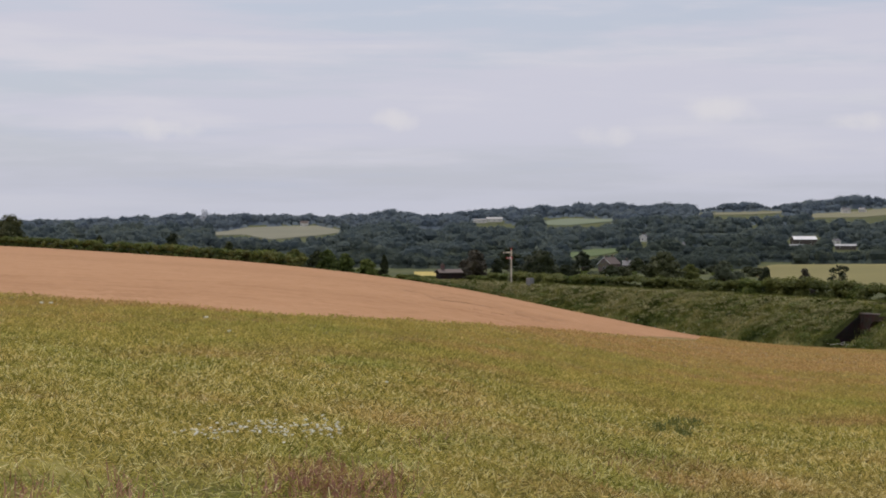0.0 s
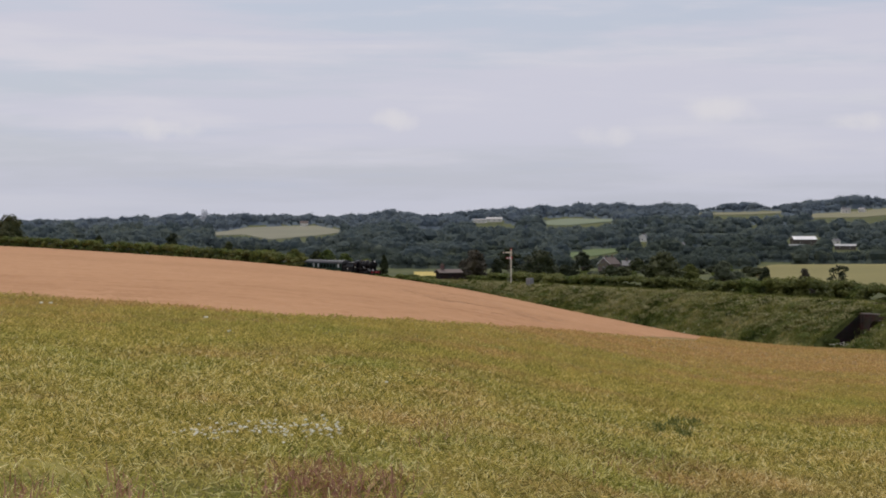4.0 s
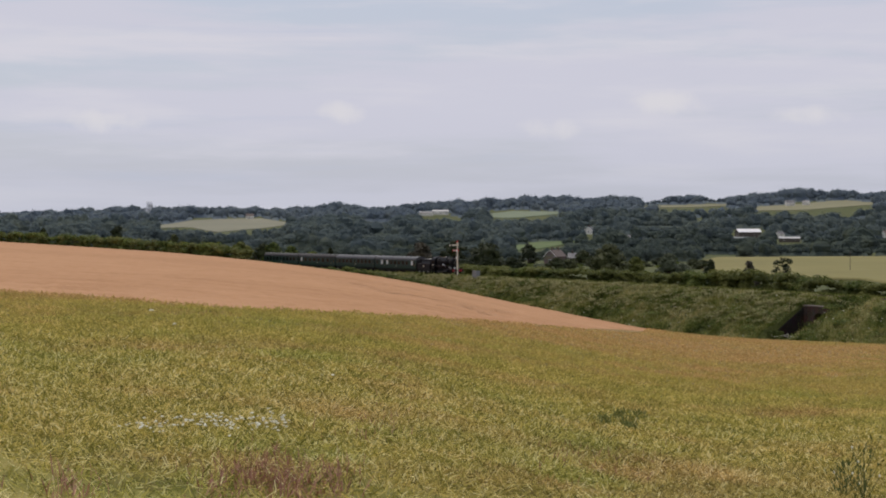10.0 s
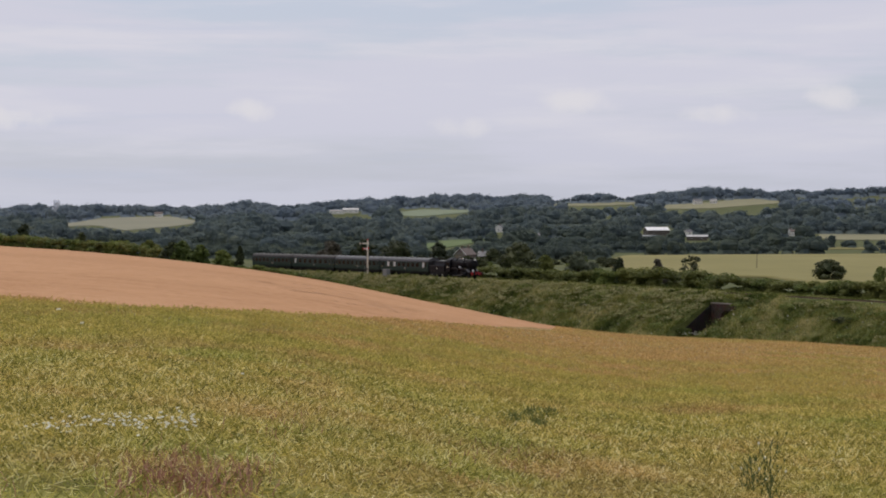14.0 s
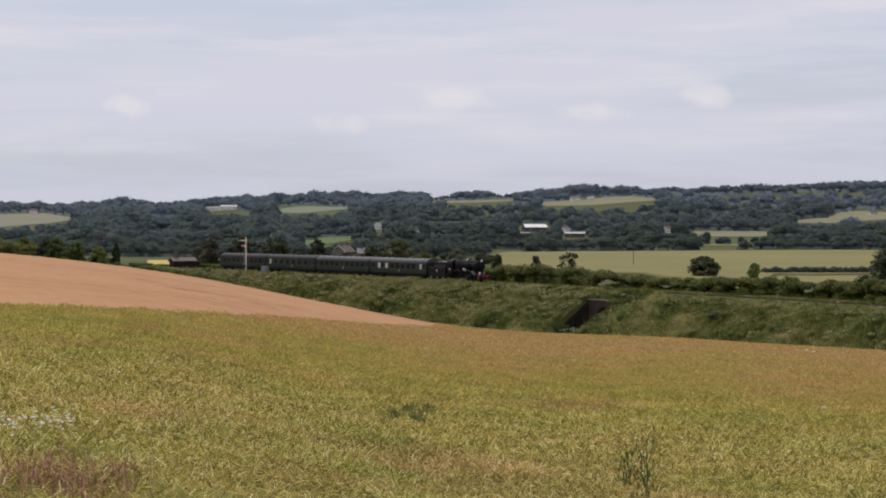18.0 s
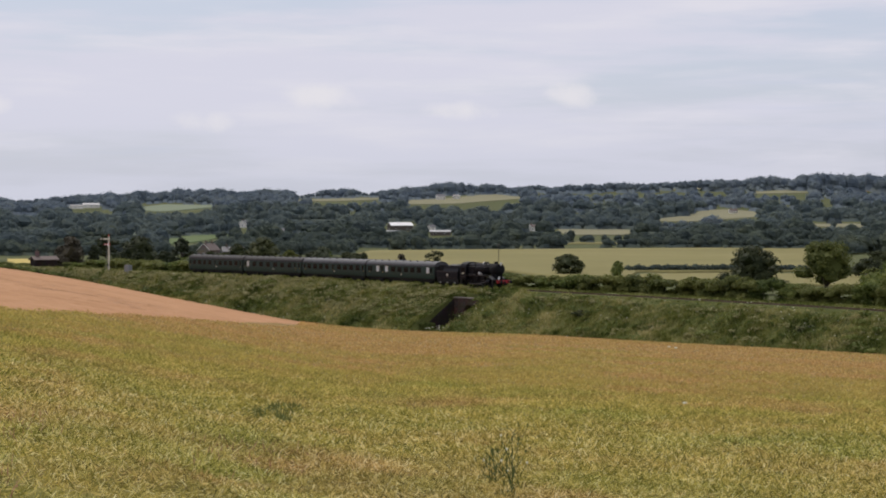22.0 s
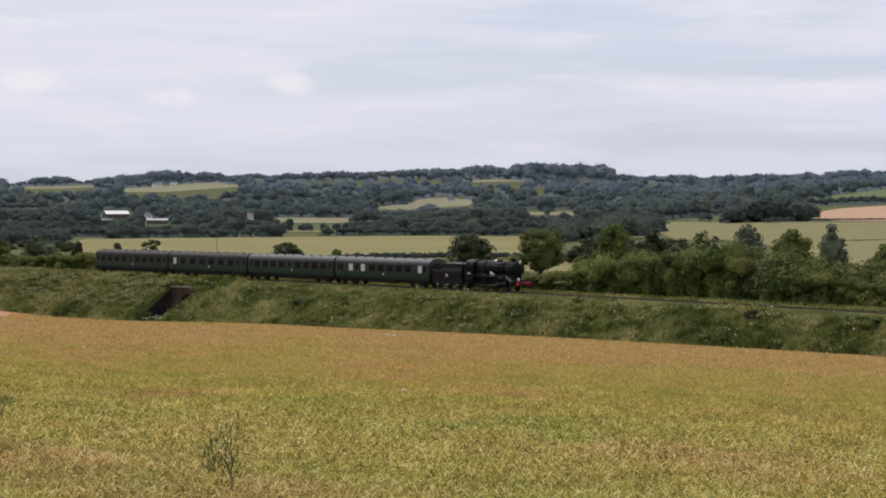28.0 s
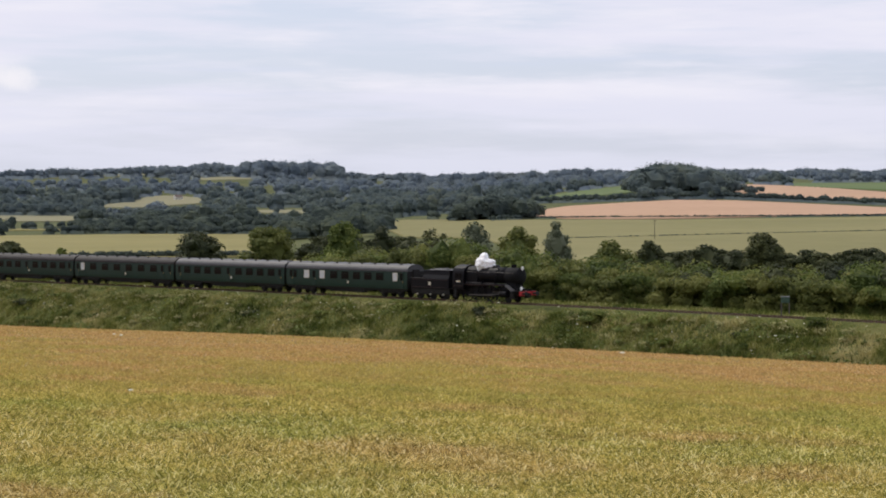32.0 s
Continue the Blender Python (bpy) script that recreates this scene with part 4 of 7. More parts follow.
def bogie(parent, y):
    b = new("bogie")
    b.parent = parent
    b.matrix_basis = pose(0, y, 0)
    for side in (-1, 1):
        bm = box(bmesh.new(), side * 1.05 - 0.06, side * 1.05 + 0.06, -1.9, 1.9, 0.55, 0.78, 0.03)
        for yy in (-1.3, 1.3):
            box(bm, side * 1.08 - 0.1, side * 1.08 + 0.1, yy - 0.2, yy + 0.2, 0.32, 0.62, 0.03)
            tube(bm, (side * 1.08, yy - 0.45, 0.52), (side * 1.08, yy - 0.45, 0.78), 0.09, seg=8)
            tube(bm, (side * 1.08, yy + 0.45, 0.52), (side * 1.08, yy + 0.45, 0.78), 0.09, seg=8)
        part("bogie_frame", bm, UNDER, b)
    part("bolster", box(bmesh.new(), -1.1, 1.1, -0.25, 0.25, 0.6, 0.95, 0.03), UNDER, b)
    for yy in (-1.3, 1.3):
        wheelset(b, yy, 0.457)
    return b


def coach(label, back, roof_mat, bays, white_bays, doors):
    """A coach whose origin is on the rail below its middle. bays: (y, width) of the windows."""
    c = thing("railway_coach", label, "coach", group="coaches of the train")
    half = 9.83
    body = part("body", extrude_profile(bmesh.new(), mirrored(SIDE), -half, half), COACH_GREEN, c)
    part("roof", extrude_profile(bmesh.new(), mirrored(ROOF), -half - 0.03, half + 0.03), roof_mat, c, "dull grey roof with ventilators", True).data.polygons.foreach_set("use_smooth", [False] * (2 * len(ROOF) - 1 + 2))
    for side in (-1, 1):
        bm = box(bmesh.new(), side * 1.40 - 0.03, side * 1.40 + 0.03, -half, half, 2.96, 3.02)
        part("gutter", bm, roof_mat, c)
        part("solebar", box(bmesh.new(), side * 1.2 - 0.06, side * 1.2 + 0.06, -half + 0.1, half - 0.1, 0.82, 1.04, 0.01), UNDER, c)
        for i, (y, w) in enumerate(bays):
            x = side * 1.408
            white = side == 1 and i in white_bays
            win = part("window", box(bmesh.new(), x - 0.025, x + 0.025, y - w / 2 - 0.06, y + w / 2 + 0.06, 1.88, 2.82, 0.02), COACH_GREEN if not white else CREAM, c)
            part("pane", box(bmesh.new(), x - 0.032, x + 0.032, y - w / 2, y + w / 2, 1.94, 2.52), FROSTED if white else GLASS, win, "white frosted pane" if white else "")
            for k in (-0.25, 0.25):
                part("ventilator_pane", box(bmesh.new(), x - 0.032, x + 0.032, y + (k - 0.23) * w, y + (k + 0.23) * w, 2.55, 2.77), FROSTED if white else GLASS, win)
        for y in doors:
            x = side * 1.40
            d = part("door", box(bmesh.new(), x - 0.03, x + 0.03, y - 0.33, y + 0.33, 1.08, 2.9, 0.02), COACH_GREEN, c)
            part("door_window", box(bmesh.new(), x - 0.038, x + 0.038, y - 0.22, y + 0.22, 2.0, 2.75), GLASS, d)
            part("handle", tube(bmesh.new(), (x + side * 0.05, y + 0.26, 1.7), (x + side * 0.05, y + 0.26, 1.95), 0.02, seg=6), BRASS, d, "brass grab handle")
        part("class_mark", box(bmesh.new(), side * 1.405 - 0.01, side * 1.405 + 0.01, 0.4, 0.62, 1.45, 1.72), CREAM, c, "small cream mark low on the side")
    for end in (-1, 1):
        part("end_panel", extrude_profile(bmesh.new(), [(x * 0.985, z) for x, z in mirrored(SIDE[:-1] + [(1.35, 3.0)] + [(x, z - 0.03) for x, z in ROOF[1:]])], end * half, end * (half + 0.02)), UNDER, c, "black end of the coach")
        part("gangway", box(bmesh.new(), -0.5, 0.5, end * (half + 0.02) if end > 0 else -half - 0.2, half + 0.2 if end > 0 else -half - 0.02, 1.1, 3.2, 0.04), UNDER, c)
        for side in (-1, 1):
            y0 = end * (half - 0.05)
            bm = tube(bmesh.new(), (side * 0.87, y0, 1.03), (side * 0.87, end * (half + 0.18), 1.03), 0.09, seg=10)
            tube(bm, (side * 0.87, end * (half + 0.17), 1.03), (side * 0.87, end * (half + 0.21), 1.03), 0.22, seg=14)
            part("buffer", bm, UNDER, c)
        bogie(c, end * 7.1)
    for i in range(9):
        y = -8.2 + i * 2.05
        for side in (-1, 1):
            bm = bmesh.new()
            lathe(bm, ((side * 0.62, y, 3.64), (0, 0, 1)), [(0, 0.12), (0.1, 0.12), (0.12, 0.17), (0.17, 0.13)], 8)
            part("roof_ventilator", bm, roof_mat, c)
    part("truss_beam", extrude_profile(bmesh.new(), [(-4.6, 0.86), (4.6, 0.86), (2.6, 0.45), (-2.6, 0.45)], 0.95, 1.02, "x"), UNDER, c)
    part("truss_beam", extrude_profile(bmesh.new(), [(-4.6, 0.86), (4.6, 0.86), (2.6, 0.45), (-2.6, 0.45)], -1.02, -0.95, "x"), UNDER, c)
    part("battery_box", box(bmesh.new(), 0.55, 1.15, 1.2, 2.9, 0.42, 0.86, 0.02), UNDER, c)
    part("dynamo", tube(bmesh.new(), (-0.3, -2.2, 0.62), (0.3, -2.2, 0.62), 0.2), UNDER, c)
    moving.append((c, back + half))
    return c


def build_coaches():
    L0 = 17.13
    open_bays = [(y, 1.15) for y in (5.6, 3.75, 1.9, 0.05, -1.8)]
    coach("dark green brake coach with white lit windows, coupled behind the engine", L0, ROOF_GREY,
          [(8.0, 0.62)] + open_bays + [(-3.75, 0.7), (-6.35, 0.75), (-8.3, 0.5)], (0, 6, 7), (8.95, -5.1, -9.0))
    std = [(7.6, 1.15), (5.7, 1.15), (3.8, 1.15), (1.9, 1.15), (-1.9, 1.15), (-3.8, 1.15), (-5.7, 1.15), (-7.6, 1.15)]
    coach("dark green passenger coach with a pale grey roof", L0 + 20.1, ROOF_GREY, std, (), (9.1, 0.0, -9.1))
    coach("dark green passenger coach with one white window and dark roof", L0 + 40.2, ROOF_DARK, [(y, 1.25) for y in (6.0, 3.6, 1.2, -1.2, -3.6, -6.0)] + [(-8.2, 0.62)], (6,), (9.1, -9.2, 7.7))
    coach("dark green rear passenger coach with a dark roof", L0 + 60.3, ROOF_DARK, std, (), (9.1, 0.0, -9.1))


build_coaches()


def cab_profile():
    return mirrored([(1.34, 1.25), (1.38, 1.7), (1.38, 2.5), (1.28, 3.25), (1.12, 3.55), (0.75, 3.8), (0.0, 3.92)])


def build_engine():
    e = thing("steam_locomotive", "black lined steam locomotive with red buffer beam hauling the train", "locomotive")
    # y runs forward; the front buffers are at +6.7 and the cab's rear at -3.5
    F = 6.7

    def y(d):
        return F - (d if d < 2 else 2 + (d - 2) * 0.739)
    bm = bmesh.new()
    lathe(bm, ((0, y(11.0), 2.88), (0, 1, 0)), [(0, 0.92), (2.4, 0.92), (3.9, 0.87), (5.5, 0.82)], 28)
    boiler = part("boiler", bm, BLACK, e, "glossy black boiler barrel", True)
    for d in (4.6, 5.9, 7.4, 9.3):
        bm = bmesh.new()
        r = 0.815 + 0.012 * (d - 3.6) + 0.02
        lathe(bm, ((0, y(d), 2.88), (0, 1, 0)), [(0, r), (0.05, r)], 28)
        part("boiler_band", bm, BLACK, boiler)
    bm = bmesh.new()
    lathe(bm, ((0, y(3.65), 2.88), (0, 1, 0)), [(0, 0.88), (1.65, 0.88), (1.7, 0.84), (1.73, 0.68), (1.8, 0.66), (1.86, 0.48), (1.9, 0.1)], 28)
    smokebox = part("smokebox", bm, SMOKE_BLACK, e, "sooty black smokebox with round door", True)
    part("number_plate", box(bmesh.new(), -0.25, 0.25, y(1.49), y(1.47), 3.2, 3.3), BLACK, smokebox)
    part("door_handle", tube(bmesh.new(), (0, y(1.4), 2.88), (0.12, y(1.38), 3.06), 0.02, seg=6), STEEL, smokebox)
    bm = bmesh.new()
    lathe(bm, ((0, y(2.75), 3.58), (0, 0, 1)), [(0, 0.44), (0.12, 0.3), (0.18, 0.27), (0.38, 0.28), (0.4, 0.33), (0.46, 0.33), (0.46, 0.23), (0.3, 0.2)], 20)
    part("chimney", bm, SMOKE_BLACK, e, "", True)
    bm = bmesh.new()
    lathe(bm, ((0, y(6.1), 3.58), (0, 0, 1)), [(0, 0.52), (0.14, 0.42), (0.28, 0.40), (0.36, 0.3), (0.39, 0.1)], 20)
    part("dome", bm, BLACK, e, "", True)
    for x in (-0.16, 0.16):
        part("safety_valve", tube(bmesh.new(), (x, y(7.9), 3.6), (x, y(7.9), 3.9), 0.07, 0.06, 10), BRASS, e)
    # square-shouldered firebox
    bm = extrude_profile(bmesh.new(), mirrored([(0.75, 1.4), (0.92, 2.2), (0.95, 3.0), (0.88, 3.42), (0.6, 3.7), (0.0, 3.79)]), y(11.1), y(8.7))
    part("firebox", bm, BLACK, e)
    # fittings along the boiler
    for side in (-1, 1):
        part("clack_valve", tube(bmesh.new(), (side * 0.5, y(5.0), 3.5), (side * 0.72, y(5.0), 3.72), 0.09, 0.07, 10), BLACK, boiler)
        part("feed_pipe", tube(bmesh.new(), (side * 0.86, y(5.0), 3.45), (side * 1.0, y(5.3), 2.0), 0.05, seg=8), BLACK, boiler)
        part("injector_pipe", tube(bmesh.new(), (side * 1.02, y(10.8), 2.05), (side * 1.0, y(5.3), 2.0), 0.045, seg=8), STEEL, boiler)
        part("running_plate_bracket", box(bmesh.new(), side * 1.0 - 0.25, side * 1.0 + 0.25, y(7.6), y(7.5), 1.9, 2.3), BLACK, boiler)
    part("whistle", tube(bmesh.new(), (0.3, y(9.6), 3.72), (0.3, y(9.6), 3.98), 0.035, seg=8), BRASS, e)
    part("washout_cover", box(bmesh.new(), -0.35, 0.35, y(9.9), y(9.4), 3.76, 3.84, 0.02), BLACK, e)
    part("regulator_rod", tube(bmesh.new(), (0.62, y(10.9), 3.62), (0.42, y(6.3), 3.72), 0.02, seg=6), STEEL, e)
    bm = extrude_profile(bmesh.new(), cab_profile(), y(13.1), y(10.95))
    cab = part("cab", bm, BLACK, e, "black cab with side windows")
    for side in (-1, 1):
        for yy in (11.35, 12.1):
            part("cab_window", box(bmesh.new(), side * 1.37 - 0.03, side * 1.37 + 0.03, y(yy + 0.55), y(yy), 2.45, 3.0, 0.01), GLASS, cab)
        part("cab_number", box(bmesh.new(), side * 1.385 - 0.01, side * 1.385 + 0.01, y(12.35), y(11.55), 2.05, 2.22), CREAM, cab, "cream number on the cab side")
        part("lining", box(bmesh.new(), side * 1.383 - 0.006, side * 1.383 + 0.006, y(12.9), y(11.1), 1.62, 1.66), LINING, cab)
        # running plate with a drop at the front
        part("running_plate", box(bmesh.new(), side * 0.8 - 0.42 * (side < 0) - 0.1, side * 0.8 + 0.42 * (side > 0) + 0.1, y(11.0), y(3.0), 1.78, 1.9, 0.01), BLACK, e)
        part("valance_lining", box(bmesh.new(), side * 1.32 - 0.008, side * 1.32 + 0.008, y(10.9), y(3.1), 1.82, 1.86), LINING, e)
        bm = extrude_profile(bmesh.new(), [(y(3.0), 1.9), (y(3.0), 1.78), (y(1.9), 1.22), (y(1.8), 1.3)], side * 0.85 - 0.4, side * 0.85 + 0.4, "x")
        part("front_drop_plate", bm, plain("pale_scuffed_steel", (0.13, 0.13, 0.13), 0.5, 0.2) if side == 1 else STEEL, e, "scuffed grey sloping plate over the cylinders")
        part("cylinder", tube(bmesh.new(), (side * 1.08, y(3.9), 0.95), (side * 1.08, y(2.7), 0.95), 0.36, seg=18), BLACK, e)
        part("valve_chest", tube(bmesh.new(), (side * 0.98, y(4.0), 1.45), (side * 0.98, y(2.6), 1.45), 0.2, seg=14), BLACK, e)
        part("slide_bar", box(bmesh.new(), side * 1.08 - 0.05, side * 1.08 + 0.05, y(5.6), y(3.9), 1.1, 1.16), STEEL, e)
        part("frame_plate", box(bmesh.new(), side * 0.55 - 0.03, side * 0.55 + 0.03, y(13.0), y(0.6), 0.75, 1.5), UNDER, e)
        part("cab_steps", box(bmesh.new(), side * 1.2 - 0.12, side * 1.2 + 0.12, y(12.9), y(12.4), 0.4, 1.3), UNDER, e)
        part("front_steps", box(bmesh.new(), side * 1.15 - 0.14, side * 1.15 + 0.14, y(2.0), y(1.6), 0.5, 1.2), UNDER, e)
        bm = tube(bmesh.new(), (side * 0.87, y(0.6), 1.05), (side * 0.87, y(0.1), 1.05), 0.11, seg=12)
        tube(bm, (side * 0.87, y(0.1), 1.05), (side * 0.87, y(0.0), 1.05), 0.24, seg=16)
        part("buffer", bm, UNDER, e)
        # handrail
        part("handrail", tube(bmesh.new(), (side * 0.97, y(10.8), 3.2), (side * 0.92, y(1.9), 3.2), 0.02, seg=6), STEEL, e)
    part("buffer_beam", box(bmesh.new(), -1.28, 1.28, y(0.75), y(0.6), 0.82, 1.28, 0.01), BUFFER_RED, e, "bright red buffer beam")
    part("front_platform", box(bmesh.new(), -1.25, 1.25, y(1.95), y(0.6), 1.28, 1.33), BLACK, e)
    part("saddle", box(bmesh.new(), -0.6, 0.6, y(3.4), y(1.8), 1.2, 2.1), SMOKE_BLACK, e)
    part("coupling", box(bmesh.new(), -0.06, 0.06, y(0.6), y(0.25), 0.6, 1.1, 0.02), UNDER, e)
    for x, z in ((0.0, 3.72), (0.72, 1.6)):
        bm = tube(bmesh.new(), (x, y(1.40 if z > 2 else 0.9), z), (x, y(1.36 if z > 2 else 0.86), z), 0.2, seg=18)
        box(bm, x - 0.04, x + 0.04, y(1.5 if z > 2 else 1.0), y(1.38 if z > 2 else 0.88), z - 0.3, z, 0.01)
        part("headcode_disc", bm, WHITE, e, "round white headcode disc")
    part("ashpan", box(bmesh.new(), -0.7, 0.7, y(11.0), y(9.0), 0.5, 1.3), UNDER, e)
    wheelset(e, y(2.9), 0.457)
    axles = (6.0, 8.4, 10.8)
    for d in axles:
        wheelset(e, y(d), 0.864, BLACK, True)
    for side in (-1, 1):
        phase = 0.0 if side == 1 else 90.0
        rod = part("coupling_rod", box(bmesh.new(), -0.03, 0.03, y(10.9), y(5.9), -0.07, 0.07, 0.02), STEEL, e)
        rods.append((rod, "couple", (side * 0.93, 0.0, 0.864), phase))
        rod = part("connecting_rod", box(bmesh.new(), -0.03, 0.03, -0.1, 3.0, -0.06, 0.06, 0.02), STEEL, e)
        rods.append((rod, "connect", (side * 1.0, y(8.4), 0.864), phase))
        head = part("crosshead", box(bmesh.new(), -0.07, 0.07, -0.2, 0.2, -0.14, 0.16, 0.02), STEEL, e)
        rods.append((head, "head", (side * 1.06, y(8.4), 0.95), phase))
    moving.append((e, F))

    # tender: y from -2.9 to 2.9 about its middle
    tn = thing("tender", "black lined coal tender coupled behind the locomotive", "tender")
    part("tank", box(bmesh.new(), -1.3, 1.3, -2.95, 2.75, 1.2, 2.35, 0.05), BLACK, tn, "black tender tank with thin lining")
    part("coal_bunker", extrude_profile(bmesh.new(), mirrored([(1.3, 2.3), (1.05, 2.75), (1.0, 3.25)]), -1.2, 2.7), BLACK, tn)
    bm = bmesh.new()
    bmesh.ops.create_grid(bm, x_segments=14, y_segments=26, size=1.0, matrix=Matrix.Translation((0, 0.75, 3.2)) @ Matrix.Diagonal((0.95, 1.9, 1, 1)))
    for v in bm.verts:
        v.co.z += 0.22 * (1 - (v.co.x / 0.95) ** 2) * (1 - ((v.co.y - 0.75) / 1.9) ** 2) + 0.16 * noise.noise(v.co * 3.1)
    part("coal", bm, COAL, tn, "heaped black coal")
    part("filler_dome", tube(bmesh.new(), (0, -2.0, 2.3), (0, -2.0, 2.6), 0.35), BLACK, tn)
    for side in (-1, 1):
        for z in (1.35, 2.2):
            part("lining", box(bmesh.new(), side * 1.302 - 0.006, side * 1.302 + 0.006, -2.7, 2.5, z, z + 0.03), LINING, tn)
        part("crest", box(bmesh.new(), side * 1.303 - 0.008, side * 1.303 + 0.008, -0.25, 0.1, 1.6, 1.95, 0.0), CREAM, tn, "small cream and gold crest")
        part("top_rail_light", box(bmesh.new(), side * 1.2 - 0.1, side * 1.2 + 0.1, -2.9, -0.9, 2.34, 2.38), STEEL, tn)
        part("tender_frame", box(bmesh.new(), side * 1.15 - 0.04, side * 1.15 + 0.04, -2.9, 2.8, 0.6, 1.2), UNDER, tn)
        for yy in (-1.95, 0.0, 1.95):
            part("axlebox", box(bmesh.new(), side * 1.24 - 0.1, side * 1.24 + 0.1, yy - 0.08, yy + 0.08, 0.5, 0.68, 0.02), plain("axlebox_pale", (0.45, 0.43, 0.38), 0.5), tn, "pale painted axlebox cover")
        for end in (-1,):
            bm = tube(bmesh.new(), (side * 0.87, -2.9, 1.05), (side * 0.87, -3.25, 1.05), 0.1, seg=10)
            tube(bm, (side * 0.87, -3.25, 1.05), (side * 0.87, -3.3, 1.05), 0.22, seg=14)
            part("buffer", bm, UNDER, tn)
    part("fall_plate", box(bmesh.new(), -1.1, 1.1, 2.75, 3.25, 1.25, 1.35), UNDER, tn)
    for yy in (-1.95, 0.0, 1.95):
        wheelset(tn, yy, 0.54)
    moving.append((tn, 13.65))


build_engine()


# ---------------------------------------------------------------- crop and grass
def blades(rng, x, y, z, length, width, lean=0.6, rolled=False):
    """Slender pointed blades standing at (x, y, z)."""
    n = len(x)
    a0 = rng.uniform(0, 2 * math.pi, n)
    tilt = np.minimum(np.abs(rng.normal(0, lean, n)), 1.75)
    d = np.stack([np.cos(a0) * np.sin(tilt), np.sin(a0) * np.sin(tilt), np.cos(tilt)], -1)
    spin = rng.normal(0, 0.5, n)
    side = np.stack([-np.sin(a0 + spin), np.cos(a0 + spin), 0.25 * spin], -1)
    side /= np.linalg.norm(side, axis=-1, keepdims=True)
    if rolled:
        tilt = rng.uniform(0.3, 1.75, n)
        d = np.stack([np.cos(a0) * np.sin(tilt), np.sin(a0) * np.sin(tilt), np.cos(tilt)], -1)
        # turned any way about their own length
        side = np.cross(d, rng.normal(size=(n, 3)))
        side /= np.linalg.norm(side, axis=-1, keepdims=True) + 1e-9
    length, width = np.broadcast_to(length, (n,))[:, None], np.broadcast_to(width, (n,))[:, None]
    p = np.stack([x, y, z], -1)
    mid = p + d * length * 0.45
    tip = p + d * length + np.stack([np.cos(a0), np.sin(a0), -0.3 * np.ones(n)], -1) * length * 0.15
    if rolled:      # straight pods rather than pointed leaves
        v = np.stack([p - side * width / 2, tip - side * width / 3, tip + side * width / 3, p + side * width / 2], 1).reshape(-1, 3)
    else:
        v = np.stack([p, mid + side * width / 2, tip, mid - side * width / 2], 1).reshape(-1, 3)
    return v, np.arange(len(v)).reshape(-1, 4)


def stuff(name, label, category, v, f, mat):
    return tagged(new(name, mesh_from(name, v, f, mat)), label, category, kind="stuff")


def build_crop():
    """Pods and stalks, thinner on the ground and coarser with distance."""
    rng = np.random.default_rng(21)
    limit_az = np.linspace(-27, 35, 300)
    re, _ = edge_at(limit_az)
    limit = np.minimum(np.where(limit_az < -3.2, wheat_near(limit_az), 1e4), re - 3)
    for r0, r1, per, length, width in ((13, 17, 500, 0.085, 0.008), (17, 23, 1200, 0.075, 0.0105), (23, 32, 600, 0.078, 0.014), (32, 46, 260, 0.085, 0.019), (46, 66, 100, 0.11, 0.026), (66, 110, 38, 0.10, 0.04), (110, 260, 9.0, 0.09, 0.08)):
        area = 0.5 * radians(62) * (r1**2 - r0**2)
        n = int(area * per)
        az = rng.uniform(-27, 35, n)
        r = np.sqrt(rng.uniform(r0**2, r1**2, n)) * rng.uniform(0.84, 1.2, n)
        ok = r < np.interp(az, limit_az, limit)
        az, r = az[ok], r[ok]
        x, y = r * np.sin(np.radians(az)), r * np.cos(np.radians(az))
        z = ground(az, r) + CROP_H - 0.13 + rng.uniform(-0.05, 0.06, len(az)) + 0.045 * np.sin(x * 2.1 + np.sin(y * 1.3) * 2) * np.sin(y * 1.7 + x * 0.6)
        v, f = blades(rng, x, y, z, length * rng.uniform(0.6, 1.4, len(az)), width * rng.uniform(0.7, 1.3, len(az)), 0.95, True)
        stuff("oilseed_pods", "tangled pods and stalks of ripening oilseed", "crop", v, f, CROP_LEAF if r1 < 40 else CROP_MID if r1 < 50 else CROP_FAR)


build_crop()

DAISY = plain("mayweed_white", (0.76, 0.74, 0.60), 0.7, wear=0.1)
DOCK = patchy("dock_seed_red", [(0.15, (0.23, 0.115, 0.085)), (0.55, (0.44, 0.23, 0.16)), (0.9, (0.60, 0.38, 0.24))], (0.5, 3.0), (0.5, 0.4), island=0.5)
THISTLE = patchy("thistle_green", [(0.3, (0.075, 0.10, 0.036)), (0.8, (0.17, 0.19, 0.07))], (1.0, 6.0), (0.5, 0.4), island=0.4)
YOUNG_THISTLE = patchy("young_thistle_green", [(0.3, (0.14, 0.165, 0.055)), (0.8, (0.27, 0.29, 0.10))], (1.0, 6.0), (0.5, 0.4), island=0.4)


def crop_top(az, r):
    return float(ground(np.array(float(az)), np.array(float(r)))) + CROP_H - 0.05


def dip_range(az, dip):
    """Distance at which the top of the crop has this dip."""
    rr = np.linspace(6, 60, 600)
    e2 = np.degrees(np.arctan2(ground(np.full(600, float(az)), rr) + CROP_H - 0.05 - 10.15, rr))
    return float(np.interp(dip, e2, rr))


